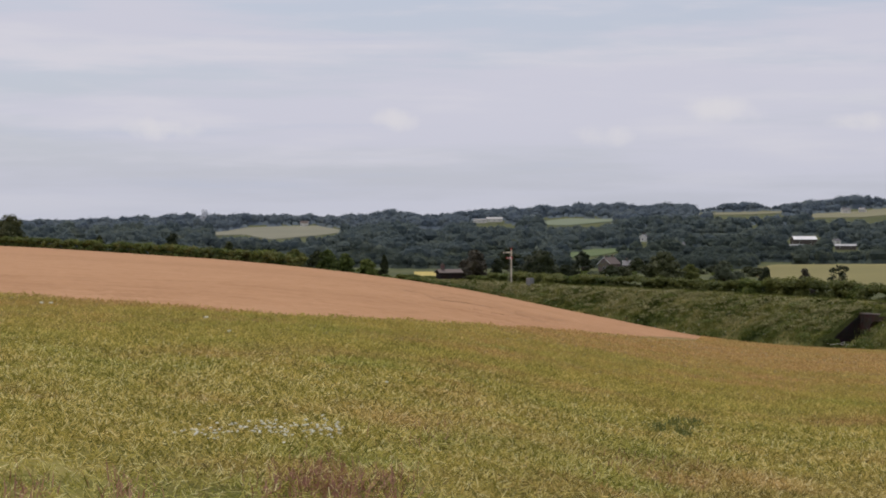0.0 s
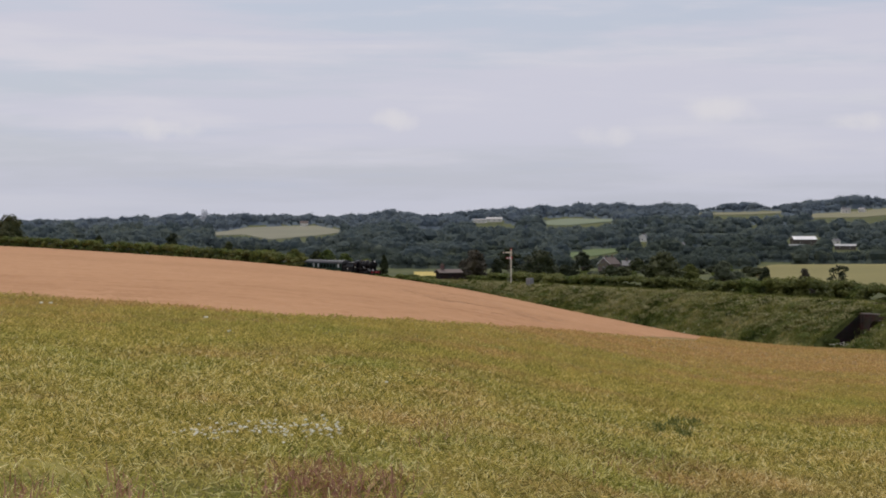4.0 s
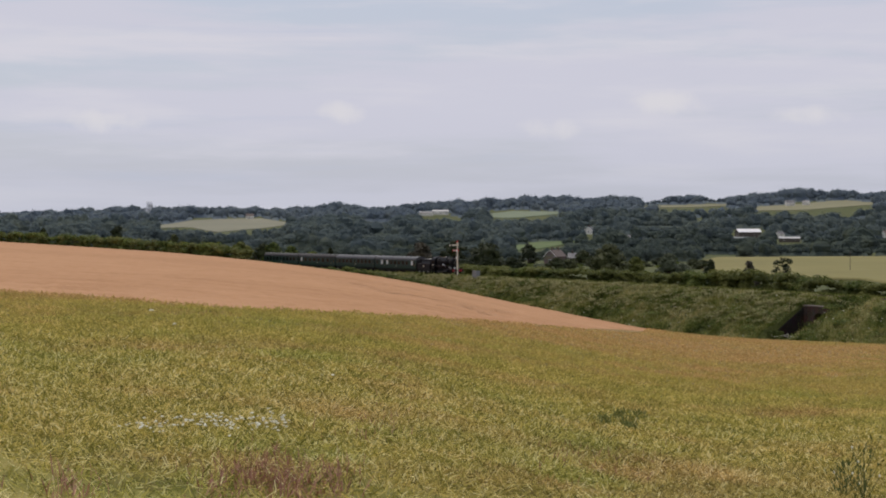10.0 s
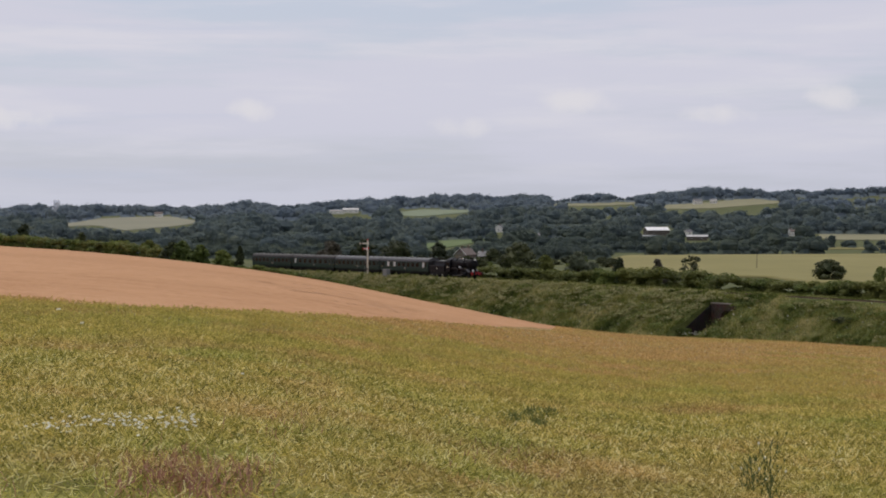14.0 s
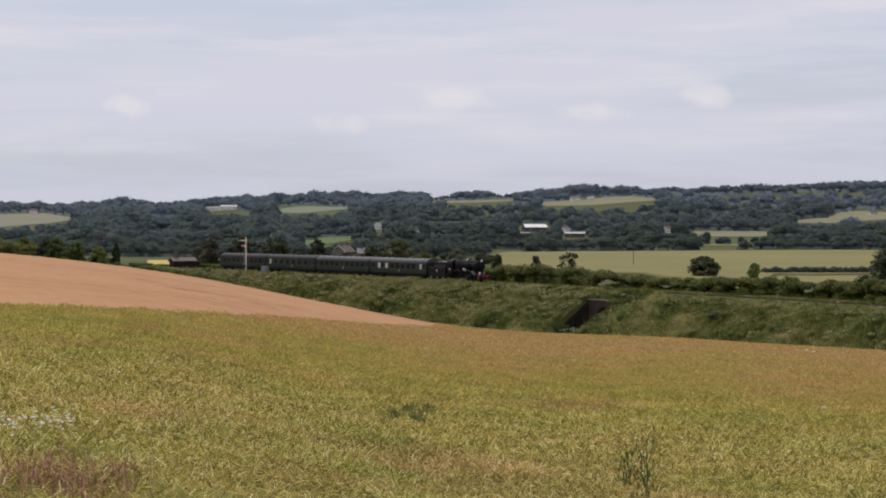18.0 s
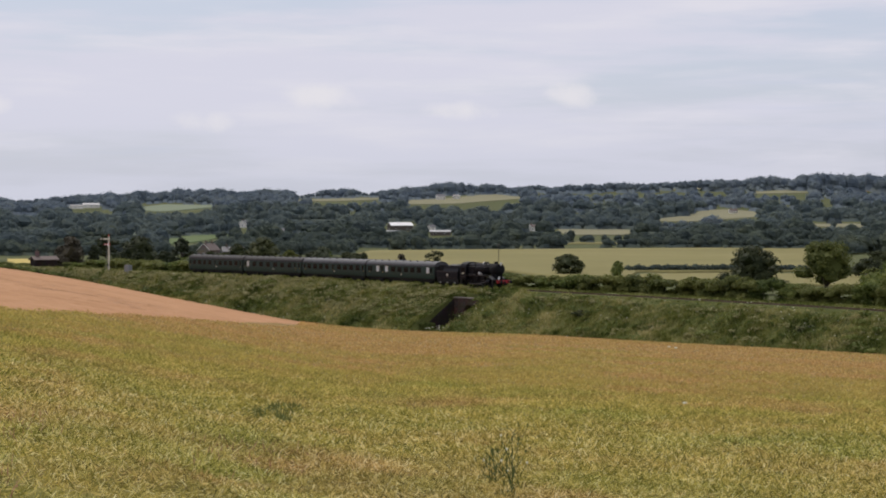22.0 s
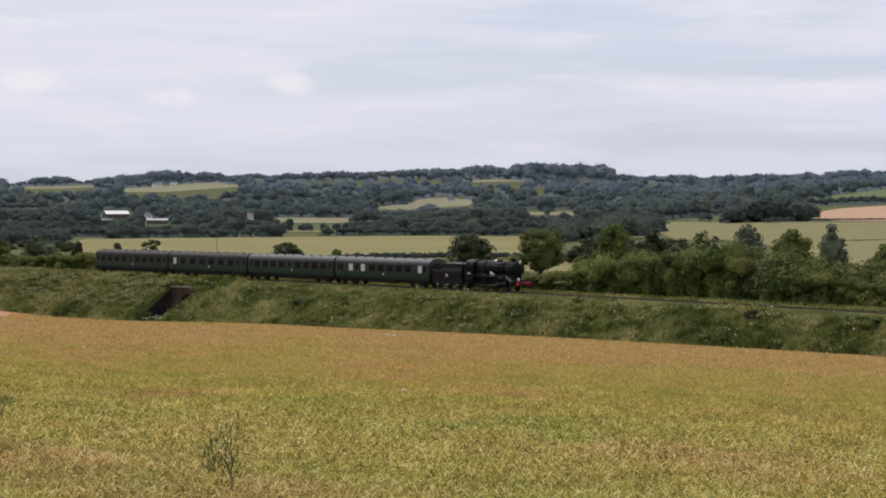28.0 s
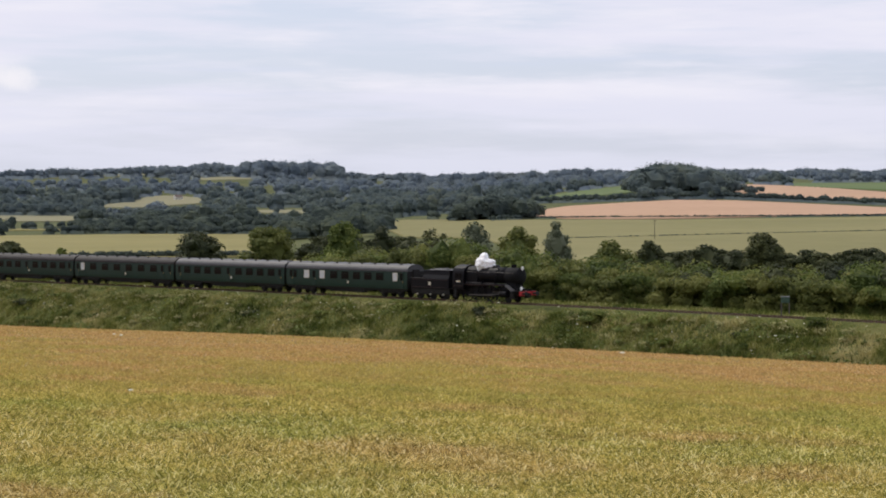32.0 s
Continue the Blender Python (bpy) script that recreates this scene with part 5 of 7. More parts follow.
def build_weeds():
    rng = np.random.default_rng(3)
    vs = []
    for az0, dip in ((-19.1, -6.55), (-18.3, -6.42), (-17.6, -6.4), (-17.0, -6.35), (-16.4, -6.5), (-15.8, -6.55), (-15.2, -6.35), (-14.9, -6.45)):
        for _ in range(17):
            b = az0 + rng.normal(0, 0.28)
            r = dip_range(b, dip + rng.normal(0, 0.11))
            x, y, _ = polar(b, r)
            vs.append((x, y, crop_top(b, r) + rng.uniform(0.05, 0.15)))
    # lone white heads elsewhere in the crop
    for b, dip in ((-18.9, -2.75), (-18.2, -3.2), (-13.2, -4.9), (8.7, -4.1), (24.6, -4.7), (8.5, -4.06), (-24.0, -2.25), (-23.7, -2.25), (9.0, -5.9)):
        rr = np.linspace(14, 260, 900)
        e2 = np.degrees(np.arctan2(ground(np.full(900, b), rr) + CROP_H - 0.05 - 10.15, rr))
        r = float(np.interp(dip, e2, rr))
        for _ in range(3):
            x, y, _ = polar(b + rng.normal(0, 0.02), r)
            vs.append((x, y, crop_top(b, r) + 0.08 + 0.001 * r))
    c = np.array(vs)
    rad = np.clip(0.0008 * np.hypot(c[:, 0], c[:, 1]), 0.008, 0.10)[:, None] * np.array([[1, 1, 0.5]]) * rng.uniform(0.7, 1.3, (len(c), 1))
    v, f = blobs(rng, c, rad, 0.2)
    stuff("mayweed_flowers", "small white mayweed flowers above the crop", "flowers", v, f, DAISY)
    # reddish dock among the crop
    xs, ys, zs = [], [], []
    for az0, dip, wide, n in ((-16.2, -7.8, 0.4, 60), (-15.2, -7.5, 0.5, 150), (-14.5, -7.9, 0.5, 140), (-13.4, -7.9, 0.6, 90), (-17.0, -8.0, 0.5, 50), (-21.5, -7.9, 0.4, 45), (-24.5, -7.9, 0.5, 45), (-5, -7.2, 1.4, 60), (-11.7, -6.3, 0.6, 40)):
        for _ in range(int(n * 2.2)):
            b, dp = az0 + rng.normal(0, wide), dip + rng.normal(0, 0.32)
            r = dip_range(b, dp)
            x, y, _ = polar(b, r)
            xs.append(x), ys.append(y), zs.append(crop_top(b, r) - 0.10)
    v, f = blades(rng, np.array(xs), np.array(ys), np.array(zs), rng.uniform(0.08, 0.24, len(xs)), 0.011, 0.4)
    stuff("dock_spikes", "rust-red dock seed spikes rising out of the crop", "weeds", v, f, DOCK)


build_weeds()


LODGED = plain("lodged_wheat", (0.31, 0.165, 0.072), 0.9)


def build_lodged():
    """Thin flattened streaks in the wheat, along the wheel tracks of the sprayer."""
    rng = np.random.default_rng(19)
    vs = []
    for b, dip, n, wide in ((-14.5, -1.27, 3, 0.3), (-13.3, -1.6, 4, 0.5), (-12.4, -1.82, 5, 0.5), (-11.7, -1.95, 6, 0.5), (-10.9, -2.05, 6, 0.5), (-10.2, -2.15, 6, 0.5), (-9.4, -2.35, 7, 0.5), (-8.7, -2.53, 8, 0.45), (-7.7, -2.75, 6, 0.4), (-6.7, -2.98, 6, 0.4), (-17.5, -0.9, 3, 0.6), (-6.2, -2.85, 5, 0.4)):
        rr = np.linspace(50, 420, 1500)
        e2 = np.degrees(np.arctan2(ground(np.full(1500, b), rr) + WHEAT_H - 10.15, rr))
        for _ in range(n):
            b0 = b + rng.normal(0, wide * 0.7)
            r0 = float(np.interp(dip - 0.28 * (b0 - b) + rng.normal(0, 0.025), e2, rr))
            half = math.degrees(rng.uniform(0.5, 2.2) / r0)
            deep = rng.uniform(0.15, 0.45)
            slant = rng.uniform(0.0, 3.0)
            for bb, q in ((b0 - half, r0 + slant), (b0, r0 - deep), (b0 + half, r0 - slant), (b0, r0 + deep)):
                x, y, _ = polar(bb, q)
                vs.append((x, y, float(ground_xy(np.array(x), np.array(y))) + WHEAT_H + 0.04))
    v = np.array(vs)
    stuff("lodged_wheat", "brown flattened streaks in the wheat", "crop", v, np.arange(len(v)).reshape(-1, 4), LODGED)


build_lodged()


def thistle(b, r, tall, label, seed, white=True):
    leaf = THISTLE if white else YOUNG_THISTLE
    rng = np.random.default_rng(seed)
    x, y, _ = polar(b, r)
    z0 = float(ground(np.array(float(b)), np.array(float(r))))
    p = thing("thistle", label, "weed", (x, y, z0))
    base = CROP_H - 0.1
    bm = tube(bmesh.new(), (0, 0, 0), (0.02, 0, base + tall * 0.45), 0.007, 0.005, 6)
    heads = []
    for i in range(9):
        a0 = rng.uniform(0, 6.28)
        h0 = base + tall * rng.uniform(0.0, 0.45)
        reach = rng.uniform(0.05, 0.2)
        q = (reach * math.cos(a0), reach * math.sin(a0), min(base + tall, h0 + rng.uniform(0.15, 0.55) * tall))
        part("branch", tube(bmesh.new(), (0.01, 0, h0), q, 0.004, 0.003, 5), leaf, p)
        heads.append(q)
    part("stem", bm, leaf, p)
    lv = []
    for i in range(90):
        h0 = base + tall * rng.uniform(-0.1, 0.85)
        lv.append((0.07 * rng.normal(), 0.07 * rng.normal(), h0))
    lv = np.array(lv)
    v, f = blades(rng, lv[:, 0], lv[:, 1], lv[:, 2], rng.uniform(0.06, 0.15, len(lv)), 0.018, 1.1)
    ob = new("leaves", mesh_from("leaves", v, f, leaf))
    ob.parent = p
    for i, q in enumerate(heads):
        bm = bmesh.new()
        lathe(bm, ((q[0], q[1], q[2]), (0, 0, 1)), [(0, 0.004), (0.008, 0.011), (0.02, 0.011), (0.028, 0.004)], 8)
        part("flower_head", bm, DAISY if white and i % 4 == 0 else leaf, p, "pale downy seed head" if white and i % 4 == 0 else "green flower head")


thistle(3.5, dip_range(3.5, -8.6), 0.82, "tall green thistle with downy heads standing out of the crop", 6)
thistle(2.95, dip_range(2.95, -8.2), 0.42, "smaller thistle beside the tall one in the crop", 7)
for i, (b0, dip) in enumerate(((-4.5, -6.15), (-4.05, -6.0), (-3.75, -6.3), (-3.5, -5.95))):
    thistle(b0, dip_range(b0, dip), 0.14 + 0.03 * (i % 3), "low dark green thistle among the oilseed stalks", 20 + i, False)


def bank_point(rng, n, s0, s1, t0, t1, tuft=0):
    """Random places on the near slope of the bank: t runs from its top (0) to its foot (1); tuft: places to a clump."""
    st, uf, zf = BANK
    if tuft:
        m = n // tuft
        s = np.repeat(rng.uniform(s0, s1, m), tuft) + rng.normal(0, 0.24, m * tuft)
        t = np.clip(np.repeat(rng.uniform(t0, t1, m), tuft) + rng.normal(0, 0.028, m * tuft), t0, t1)
    else:
        s, t = rng.uniform(s0, s1, n), rng.uniform(t0, t1, n)
    uff, zff = np.interp(s, st, uf) + 1.0, np.interp(s, st, zf) - 0.25
    u = 3.4 + (uff - 3.4) * t
    z = -0.35 + (zff + 0.35) * np.interp(t, [0, 0.18, 0.36, 0.54, 0.72, 0.88, 1.0], [0, 0.14, 0.34, 0.54, 0.74, 0.9, 1.0])
    z = z + np.array([noise.noise((a * 0.12, b * 0.3, 0.0)) * 0.5 + noise.noise((a * 0.45, b * 0.6, 7.0)) * 0.28 for a, b in zip(s, u)])
    x, y, _ = track(s, u)
    out = ~in_notch(s, u)
    return x[out], y[out], z[out], s[out], t[out]


def build_bank_grass():
    rng = np.random.default_rng(12)
    for s0, s1, n, ln, w in ((-345, -200, 14000, 0.75, 0.16), (-200, -90, 20000, 0.7, 0.12), (-90, 110, 44000, 0.6, 0.085)):
        x, y, z, s, t = bank_point(rng, n, s0, s1, -0.12 if s1 < 0 else 0.07, 1.02)
        tall = 0.75 + 0.5 * np.array([noise.noise((a * 0.1, b * 2.0, 4.0)) for a, b in zip(s, t)])
        v, f = blades(rng, x, y, z - 0.05, ln * tall * rng.uniform(0.5, 1.4, len(x)), w * rng.uniform(0.6, 1.3, len(x)), 0.75)
        stuff("bank_grass", "long rough grass with pale seed heads on the embankment", "grass", v, f, BLADE)
        x, y, z, s, t = bank_point(rng, n, s0, s1, -0.1 if s1 < 0 else 0.1, 1.0, 26)
        tall = 1.1 + 0.9 * np.array([noise.noise((a * 0.9, b * 9.0, 14.0)) for a, b in zip(s, t)])
        v, f = blades(rng, x, y, z - 0.05, ln * tall * rng.uniform(0.8, 1.3, len(x)), w * rng.uniform(0.6, 1.1, len(x)), 0.5)
        stuff("grass_tussocks", "tall tussocks of rough grass on the embankment", "grass", v, f, BLADE)
    # short turf and odd tufts along the near shoulder
    for n, ln, w, tuft in ((9000, 0.22, 0.07, 0), (2600, 0.5, 0.07, 26)):
        x, y, z, s, t = bank_point(rng, n, -90, 110, -0.1, 0.12, tuft)
        v, f = blades(rng, x, y, z - 0.04, ln * rng.uniform(0.5, 1.4, len(x)), w * rng.uniform(0.6, 1.3, len(x)), 0.6)
        stuff("shoulder_grass", "short turf and tufts beside the track", "grass", v, f, BLADE)
    # far shoulder of the line
    n = 46000
    s = rng.uniform(-300, 110, n)
    u = -rng.uniform(2.6, 16.0, n)
    x, y, _ = track(s, u)
    z = np.interp(-u, [2.1, 3.6, 6.5, 12, 20], [-0.45, -0.46, -0.55, -0.75, -1.3])
    v, f = blades(rng, x, y, z, rng.uniform(0.25, 0.7, n), rng.uniform(0.06, 0.14, n), 0.4)
    stuff("lineside_grass", "rough grass along the far side of the track", "grass", v, f, BLADE)
    # brambles and taller weeds on the slope
    k = 620
    x, y, z, s, t = bank_point(rng, k, -335, 100, 0.06, 0.98)
    k = len(x)
    rad = (0.25 + 1.15 * rng.random((k, 1)) ** 2.2) * np.array([[1.35, 1.35, 0.8]])
    v, f = leaf_cloud(rng, np.stack([x, y, z + 0.15], -1), rad, 60, rng.uniform(0.09, 0.16, k))
    stuff("bramble_patches", "dark green bramble and weed clumps on the bank", "scrub", v, f, HEDGE_LEAF)
    k = 360
    x, y, z, s, t = bank_point(rng, k, -330, 100, 0.1, 0.75)
    k = len(x)
    rad = rng.uniform(0.25, 0.7, (k, 1)) * np.array([[1.3, 1.3, 0.8]])
    v, f = leaf_cloud(rng, np.stack([x, y, z + 0.3], -1), rad, 46, rng.uniform(0.06, 0.13, k))
    stuff("seeding_grass", "pale seeding grass tussocks on the bank", "grass", v, f, PALE_GRASS)
    k = 950
    x, y, z, s, t = bank_point(rng, k, -330, 100, -0.1, 0.2)
    keep = (s < -100) | (t > 0.1)
    x, y, z = x[keep], y[keep], z[keep]
    k = len(x)
    rad = rng.uniform(0.25, 0.6, (k, 1)) * np.array([[1.5, 1.5, 0.7]])
    v, f = leaf_cloud(rng, np.stack([x, y, z + 0.25], -1), rad, 46, rng.uniform(0.06, 0.12, k))
    stuff("seeding_grass", "pale seeding grass along the top of the bank", "grass", v, f, PALE_GRASS)
    k = 1400
    x, y, z, s, t = bank_point(rng, k, -330, -105, -0.1, 0.6)
    k = len(x)
    rad = rng.uniform(0.3, 0.8, (k, 1)) * np.array([[1.6, 1.6, 0.6]])
    v, f = leaf_cloud(rng, np.stack([x, y, z + 0.3], -1), rad, 40, rng.uniform(0.08, 0.15, k))
    stuff("seeding_grass", "pale bleached grass on the far stretch of the bank", "grass", v, f, PALE_GRASS)
    k = 95
    x, y, z, s, t = bank_point(rng, k, -330, 100, 0.1, 0.95)
    k = len(x)
    rad = rng.uniform(1.0, 2.4, (k, 1)) * np.array([[1.0, 1.0, 0.35]])
    v, f = leaf_cloud(rng, np.stack([x, y, z + 0.05], -1), rad, 260, 0.14)
    stuff("nettle_beds", "dark green nettle and bramble beds on the bank", "scrub", v, f, HEDGE_LEAF)
    k = 500
    x, y, z, s, t = bank_point(rng, k, -300, 100, 0.0, 1.0)
    k = len(x)
    v, f = blobs(rng, np.stack([x, y, z + 0.6], -1), rng.uniform(0.02, 0.065, (k, 1)) * np.array([[1.6, 1.6, 0.6]]), 0.3)
    stuff("cow_parsley_heads", "scattered white cow parsley heads on the bank", "flowers", v, f, DAISY)


PALE_GRASS = patchy("seeding_grass", [(0.15, (0.19, 0.185, 0.07)), (0.5, (0.30, 0.285, 0.125)), (0.85, (0.43, 0.395, 0.21))], (0.1, 0.8), (0.6, 0.4), rough=0.8, spec=0.15, island=0.4, translucent=0.2)
build_bank_grass()


# ---------------------------------------------------------------- hedges and trees
def bush(label, x, y, z, long, deep, tall, turn, mat, seed, group="", name="hedge_bush", n=110, lobes=13, leaf=0.16, full=False):
    rng = np.random.default_rng(seed)
    h0 = rng.uniform(0.2, 0.8, lobes)
    along = rng.uniform(-0.5, 0.5, lobes)
    if full:      # an even row of shoots makes the top of a grown-out hedge
        h0[::2] = rng.uniform(0.62, 0.82, len(h0[::2]))
        along[::2] = np.linspace(-0.62, 0.62, len(h0[::2]))
    c = np.stack([along * long * (1.1 - 0.6 * h0), rng.uniform(-0.35, 0.35, lobes) * deep, h0 * tall], -1)
    k = rng.uniform(0.7, 1.25, lobes)
    rad = np.stack([0.2 * long * k, 0.34 * deep * k, 0.2 * tall * k], -1)
    c[:3, 2] = tall * 0.22
    rad[:3, 2] = tall * 0.3
    leafv = leaf_cloud(rng, c, rad, n, leaf, 0.4, 0.5)
    core = blobs(rng, c, rad * 0.66, 0.2, True)
    v, f = join(core, leafv)
    v[:, 2] = np.maximum(v[:, 2], 0.0)
    p = thing(name, label, "bush", (x, y, z), turn, group)
    ob = new("foliage", mesh_from("foliage", v, f, mat))
    ob.parent = p
    st = bmesh.new()
    for k in range(3):
        tube(st, (c[k][0], c[k][1], -0.2), (c[k][0] * 0.9, c[k][1], c[k][2]), 0.06, 0.03, 6)
    part("stems", st, BARK, p)
    return p


def tree(label, az, r, top, wide, mat, seed, lobes=14, n=150, airy=0.0, lean=0.0, name="tree", base=None, bare=0.08, leaf=0.26):
    """A tree at bearing az and distance r whose crown reaches elevation top (degrees), wide metres across."""
    rng = np.random.default_rng(seed)
    x, y, _ = polar(az, r)
    z0 = float(ground(np.array(float(az)), np.array(float(r)))) if base is None else base
    tall = 10.15 + r * math.tan(radians(top)) - z0
    p = thing(name, label, "tree", (x, y, z0), rng.uniform(0, 360))
    bm = bmesh.new()
    t0 = tall * 0.035 + 0.06
    pts = [Vector((0, 0, -0.3)), Vector((0.1 * lean, 0.05, tall * 0.2)), Vector((0.3 * lean, -0.05 * wide * 0.1, tall * 0.45)), Vector((0.4 * lean, 0.05, tall * 0.75))]
    for i in range(3):
        tube(bm, pts[i], pts[i + 1], t0 * (1.2 - 0.35 * i), t0 * (0.85 - 0.3 * i), 9)
    c, rad = [], []
    for i in range(lobes):
        a0 = 2 * math.pi * (i * 0.382 + rng.uniform(-0.1, 0.1))
        h0 = bare + (1 - bare) * (0.16 + 0.7 * ((i + 0.5) / lobes))
        out = math.sqrt(max(0.03, 1 - ((h0 - (bare + 0.40)) / 0.62) ** 2)) * rng.uniform(0.5, 1.0) * (1.12 - 0.35 * max(0.0, h0))
        q = Vector((math.cos(a0) * wide * 0.44 * out, math.sin(a0) * wide * 0.44 * out, tall * h0))
        k = rng.uniform(0.75, 1.25)
        c.append(q)
        k *= 1.2 - 0.5 * max(0.0, h0)
        rad.append((wide * 0.2 * k, wide * 0.2 * k, tall * 0.12 * k + wide * 0.03))
        tube(bm, pts[1 + (i % 2)] if q.z > tall * 0.3 else pts[1], q, t0 * 0.4, t0 * 0.12, 6)
    c.append(Vector((0, 0, tall * 0.88)))
    rad.append((wide * 0.18, wide * 0.18, tall * 0.12))
    part("trunk", bm, BARK, p)
    c, rad = np.array([tuple(q) for q in c]), np.array(rad)
    pieces = [leaf_cloud(rng, c, rad, n, leaf, 0.35, 0.35 if airy else 0.5)]
    if not airy:
        pieces.append(blobs(rng, c, rad * 0.64, 0.2, True))
        pieces.append(blobs(rng, np.array([[0, 0, tall * 0.58]]), np.array([[wide * 0.26, wide * 0.26, tall * 0.26]]), 0.15))
    v, f = join(*pieces)
    ob = new("crown", mesh_from("crown", v, f, mat))
    ob.parent = p
    return p


def build_trees():
    O, P, G, H = OAK_LEAF, PALE_LEAF, GREY_LEAF, HEDGE_LEAF
    rows = [
        ("small round dark tree standing in the barley", 5.32, 600, -1.04, 11.0, O, 18, 150, 0),
        ("open spindly tree with gaps in its dark crown", 1.05, 480, -0.93, 6.5, O, 9, 70, 1),
        ("broad dark oak behind the lineside bushes", 11.1, 420, -0.76, 14.5, O, 20, 190, 0),
        ("light green field oak with a bare trunk", 13.37, 400, -0.60, 13.5, P, 22, 180, 0),
        ("tall green ash in the lineside belt", 15.75, 380, -0.44, 11.0, H, 18, 190, 0),
        ("dark oak beside the ash", 16.95, 400, -0.58, 8.5, O, 14, 160, 0),
        ("open dark tree with a ragged crown", 18.55, 380, -0.66, 7.0, O, 10, 70, 1),
        ("grey-green willow with a loose crown", 19.9, 330, -0.45, 9.0, G, 16, 150, 0),
        ("tall olive-green sallow above the hedge", 21.3, 300, -0.60, 9.0, P, 18, 190, 0),
        ("thin grey-leaved tree at the field edge", 22.5, 420, -0.41, 8.0, G, 13, 120, 0),
        ("rounded pale green hawthorn behind the hedge", 24.2, 280, -1.03, 9.5, P, 16, 170, 0),
        ("dark leaning tree behind the hedge", 25.4, 330, -1.03, 6.5, O, 12, 150, 0),
        ("dark rounded oak in front of the valley field", 28.95, 360, -0.78, 10.0, O, 20, 200, 0),
        ("dark tree on the skyline of the wheat", -24.95, 690, 0.67, 16.0, O, 20, 170, 0),
        ("dark hedgerow tree beyond the wheat", -19.93, 600, 0.08, 8.5, O, 14, 140, 0),
        ("small dark rounded tree beyond the wheat", -18.18, 570, -0.19, 6.5, O, 12, 130, 0),
        ("small dark tree along the far hedge", -22.2, 640, 0.0, 5.0, O, 10, 120, 0),
        ("rounded green tree in the railway hedge", -15.4, 495, -0.5, 6.0, O, 12, 130, 0),
        ("bright green bush tree beyond the field hedge", -15.05, 488, -0.46, 6.5, H, 14, 140, 0),
        ("rounded green bush tree over the railway hedge", -16.1, 500, -0.44, 6.5, P, 14, 140, 0),
        ("leafy green bush tree beside the line", -14.5, 482, -0.58, 6.5, H, 14, 140, 0),
        ("leafy green bush tree near the crossing", -13.8, 470, -0.76, 6.0, H, 14, 140, 0),
        ("slim dark conifer beside the line", -13.26, 462, -0.63, 2.2, O, 12, 110, 0),
        ("dark copper-tinged tree behind the signal", -10.4, 425, -0.46, 8.5, COPPER_LEAF, 18, 170, 0),
        ("dark green tree behind the signal post", -9.66, 430, -0.74, 5.0, O, 12, 140, 0),
        ("broad dark oak behind the hedge", -8.31, 480, -0.45, 12.5, O, 20, 170, 0),
        ("broad dark oak in front of the cottage", -4.38, 600, -0.50, 15.0, O, 20, 170, 0),
        ("grey-green rounded tree behind the hedge", -2.5, 620, -0.80, 9.0, G, 14, 140, 0),
        ("pale rounded tree beside the oak", -3.55, 640, -0.92, 8.0, P, 12, 130, 0),
        ("dark bush tree above the hedge", -1.2, 420, -1.0, 5.0, O, 10, 130, 0),
        ("reddish-leaved bush tree above the hedge", 0.0, 430, -1.04, 5.0, COPPER_LEAF, 10, 130, 0),
        ("bright green bush tree close to the track", 6.9, 290, -1.27, 5.2, H, 14, 170, 0),
        ("dark tree over the cottage roof", -6.95, 900, -0.52, 11.0, O, 12, 120, 0),
        ("small green tree beside the cottage", -5.2, 880, -0.72, 11.0, O, 12, 120, 0),
        ("round green tree at the meadow edge", -9.3, 900, -0.40, 14.0, O, 12, 120, 0),
    ]
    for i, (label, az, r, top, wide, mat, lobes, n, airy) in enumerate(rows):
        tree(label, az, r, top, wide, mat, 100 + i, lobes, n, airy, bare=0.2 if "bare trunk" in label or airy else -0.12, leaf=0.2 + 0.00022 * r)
    rng = np.random.default_rng(77)
    for i in range(22):      # hedgerow trees of the meadows behind the line
        b = -9.0 + i * 0.36 + rng.uniform(-0.12, 0.12)
        mat = (O, O, H, G)[i % 4]
        tree("rounded hedgerow tree in the meadows behind the line", b, rng.uniform(660, 930), -1.02 + rng.uniform(-0.16, 0.12), rng.uniform(7, 11), mat, 400 + i, 11, 90, 0, bare=-0.12, leaf=0.36)
    for i in range(17):      # a belt of dark trees behind the railway hedge
        b = 25.6 + i * 0.52
        tree("dark tree in the belt behind the railway hedge", b, 395 + rng.uniform(-12, 18), -1.32 + rng.uniform(-0.12, 0.16), 9.5, O, 300 + i, 11, 100, 0, bare=0.0, leaf=0.28)
    for i in range(12):      # lower wood running up to the field corner
        b = 14.6 + i * 0.36
        tree("dark tree in the belt below the valley field", b, 560 + rng.uniform(-30, 60), -0.95 + rng.uniform(-0.2, 0.15), 12.0, O, 340 + i, 11, 100, 0, bare=0.0, leaf=0.32)


COPPER_LEAF = patchy("copper_leaf", [(0.15, (0.030, 0.026, 0.016)), (0.5, (0.055, 0.046, 0.026)), (0.85, (0.085, 0.07, 0.035))], (0.1, 0.6), (0.6, 0.3), rough=0.6, spec=0.3, island=0.4, translucent=0.15)
build_trees()

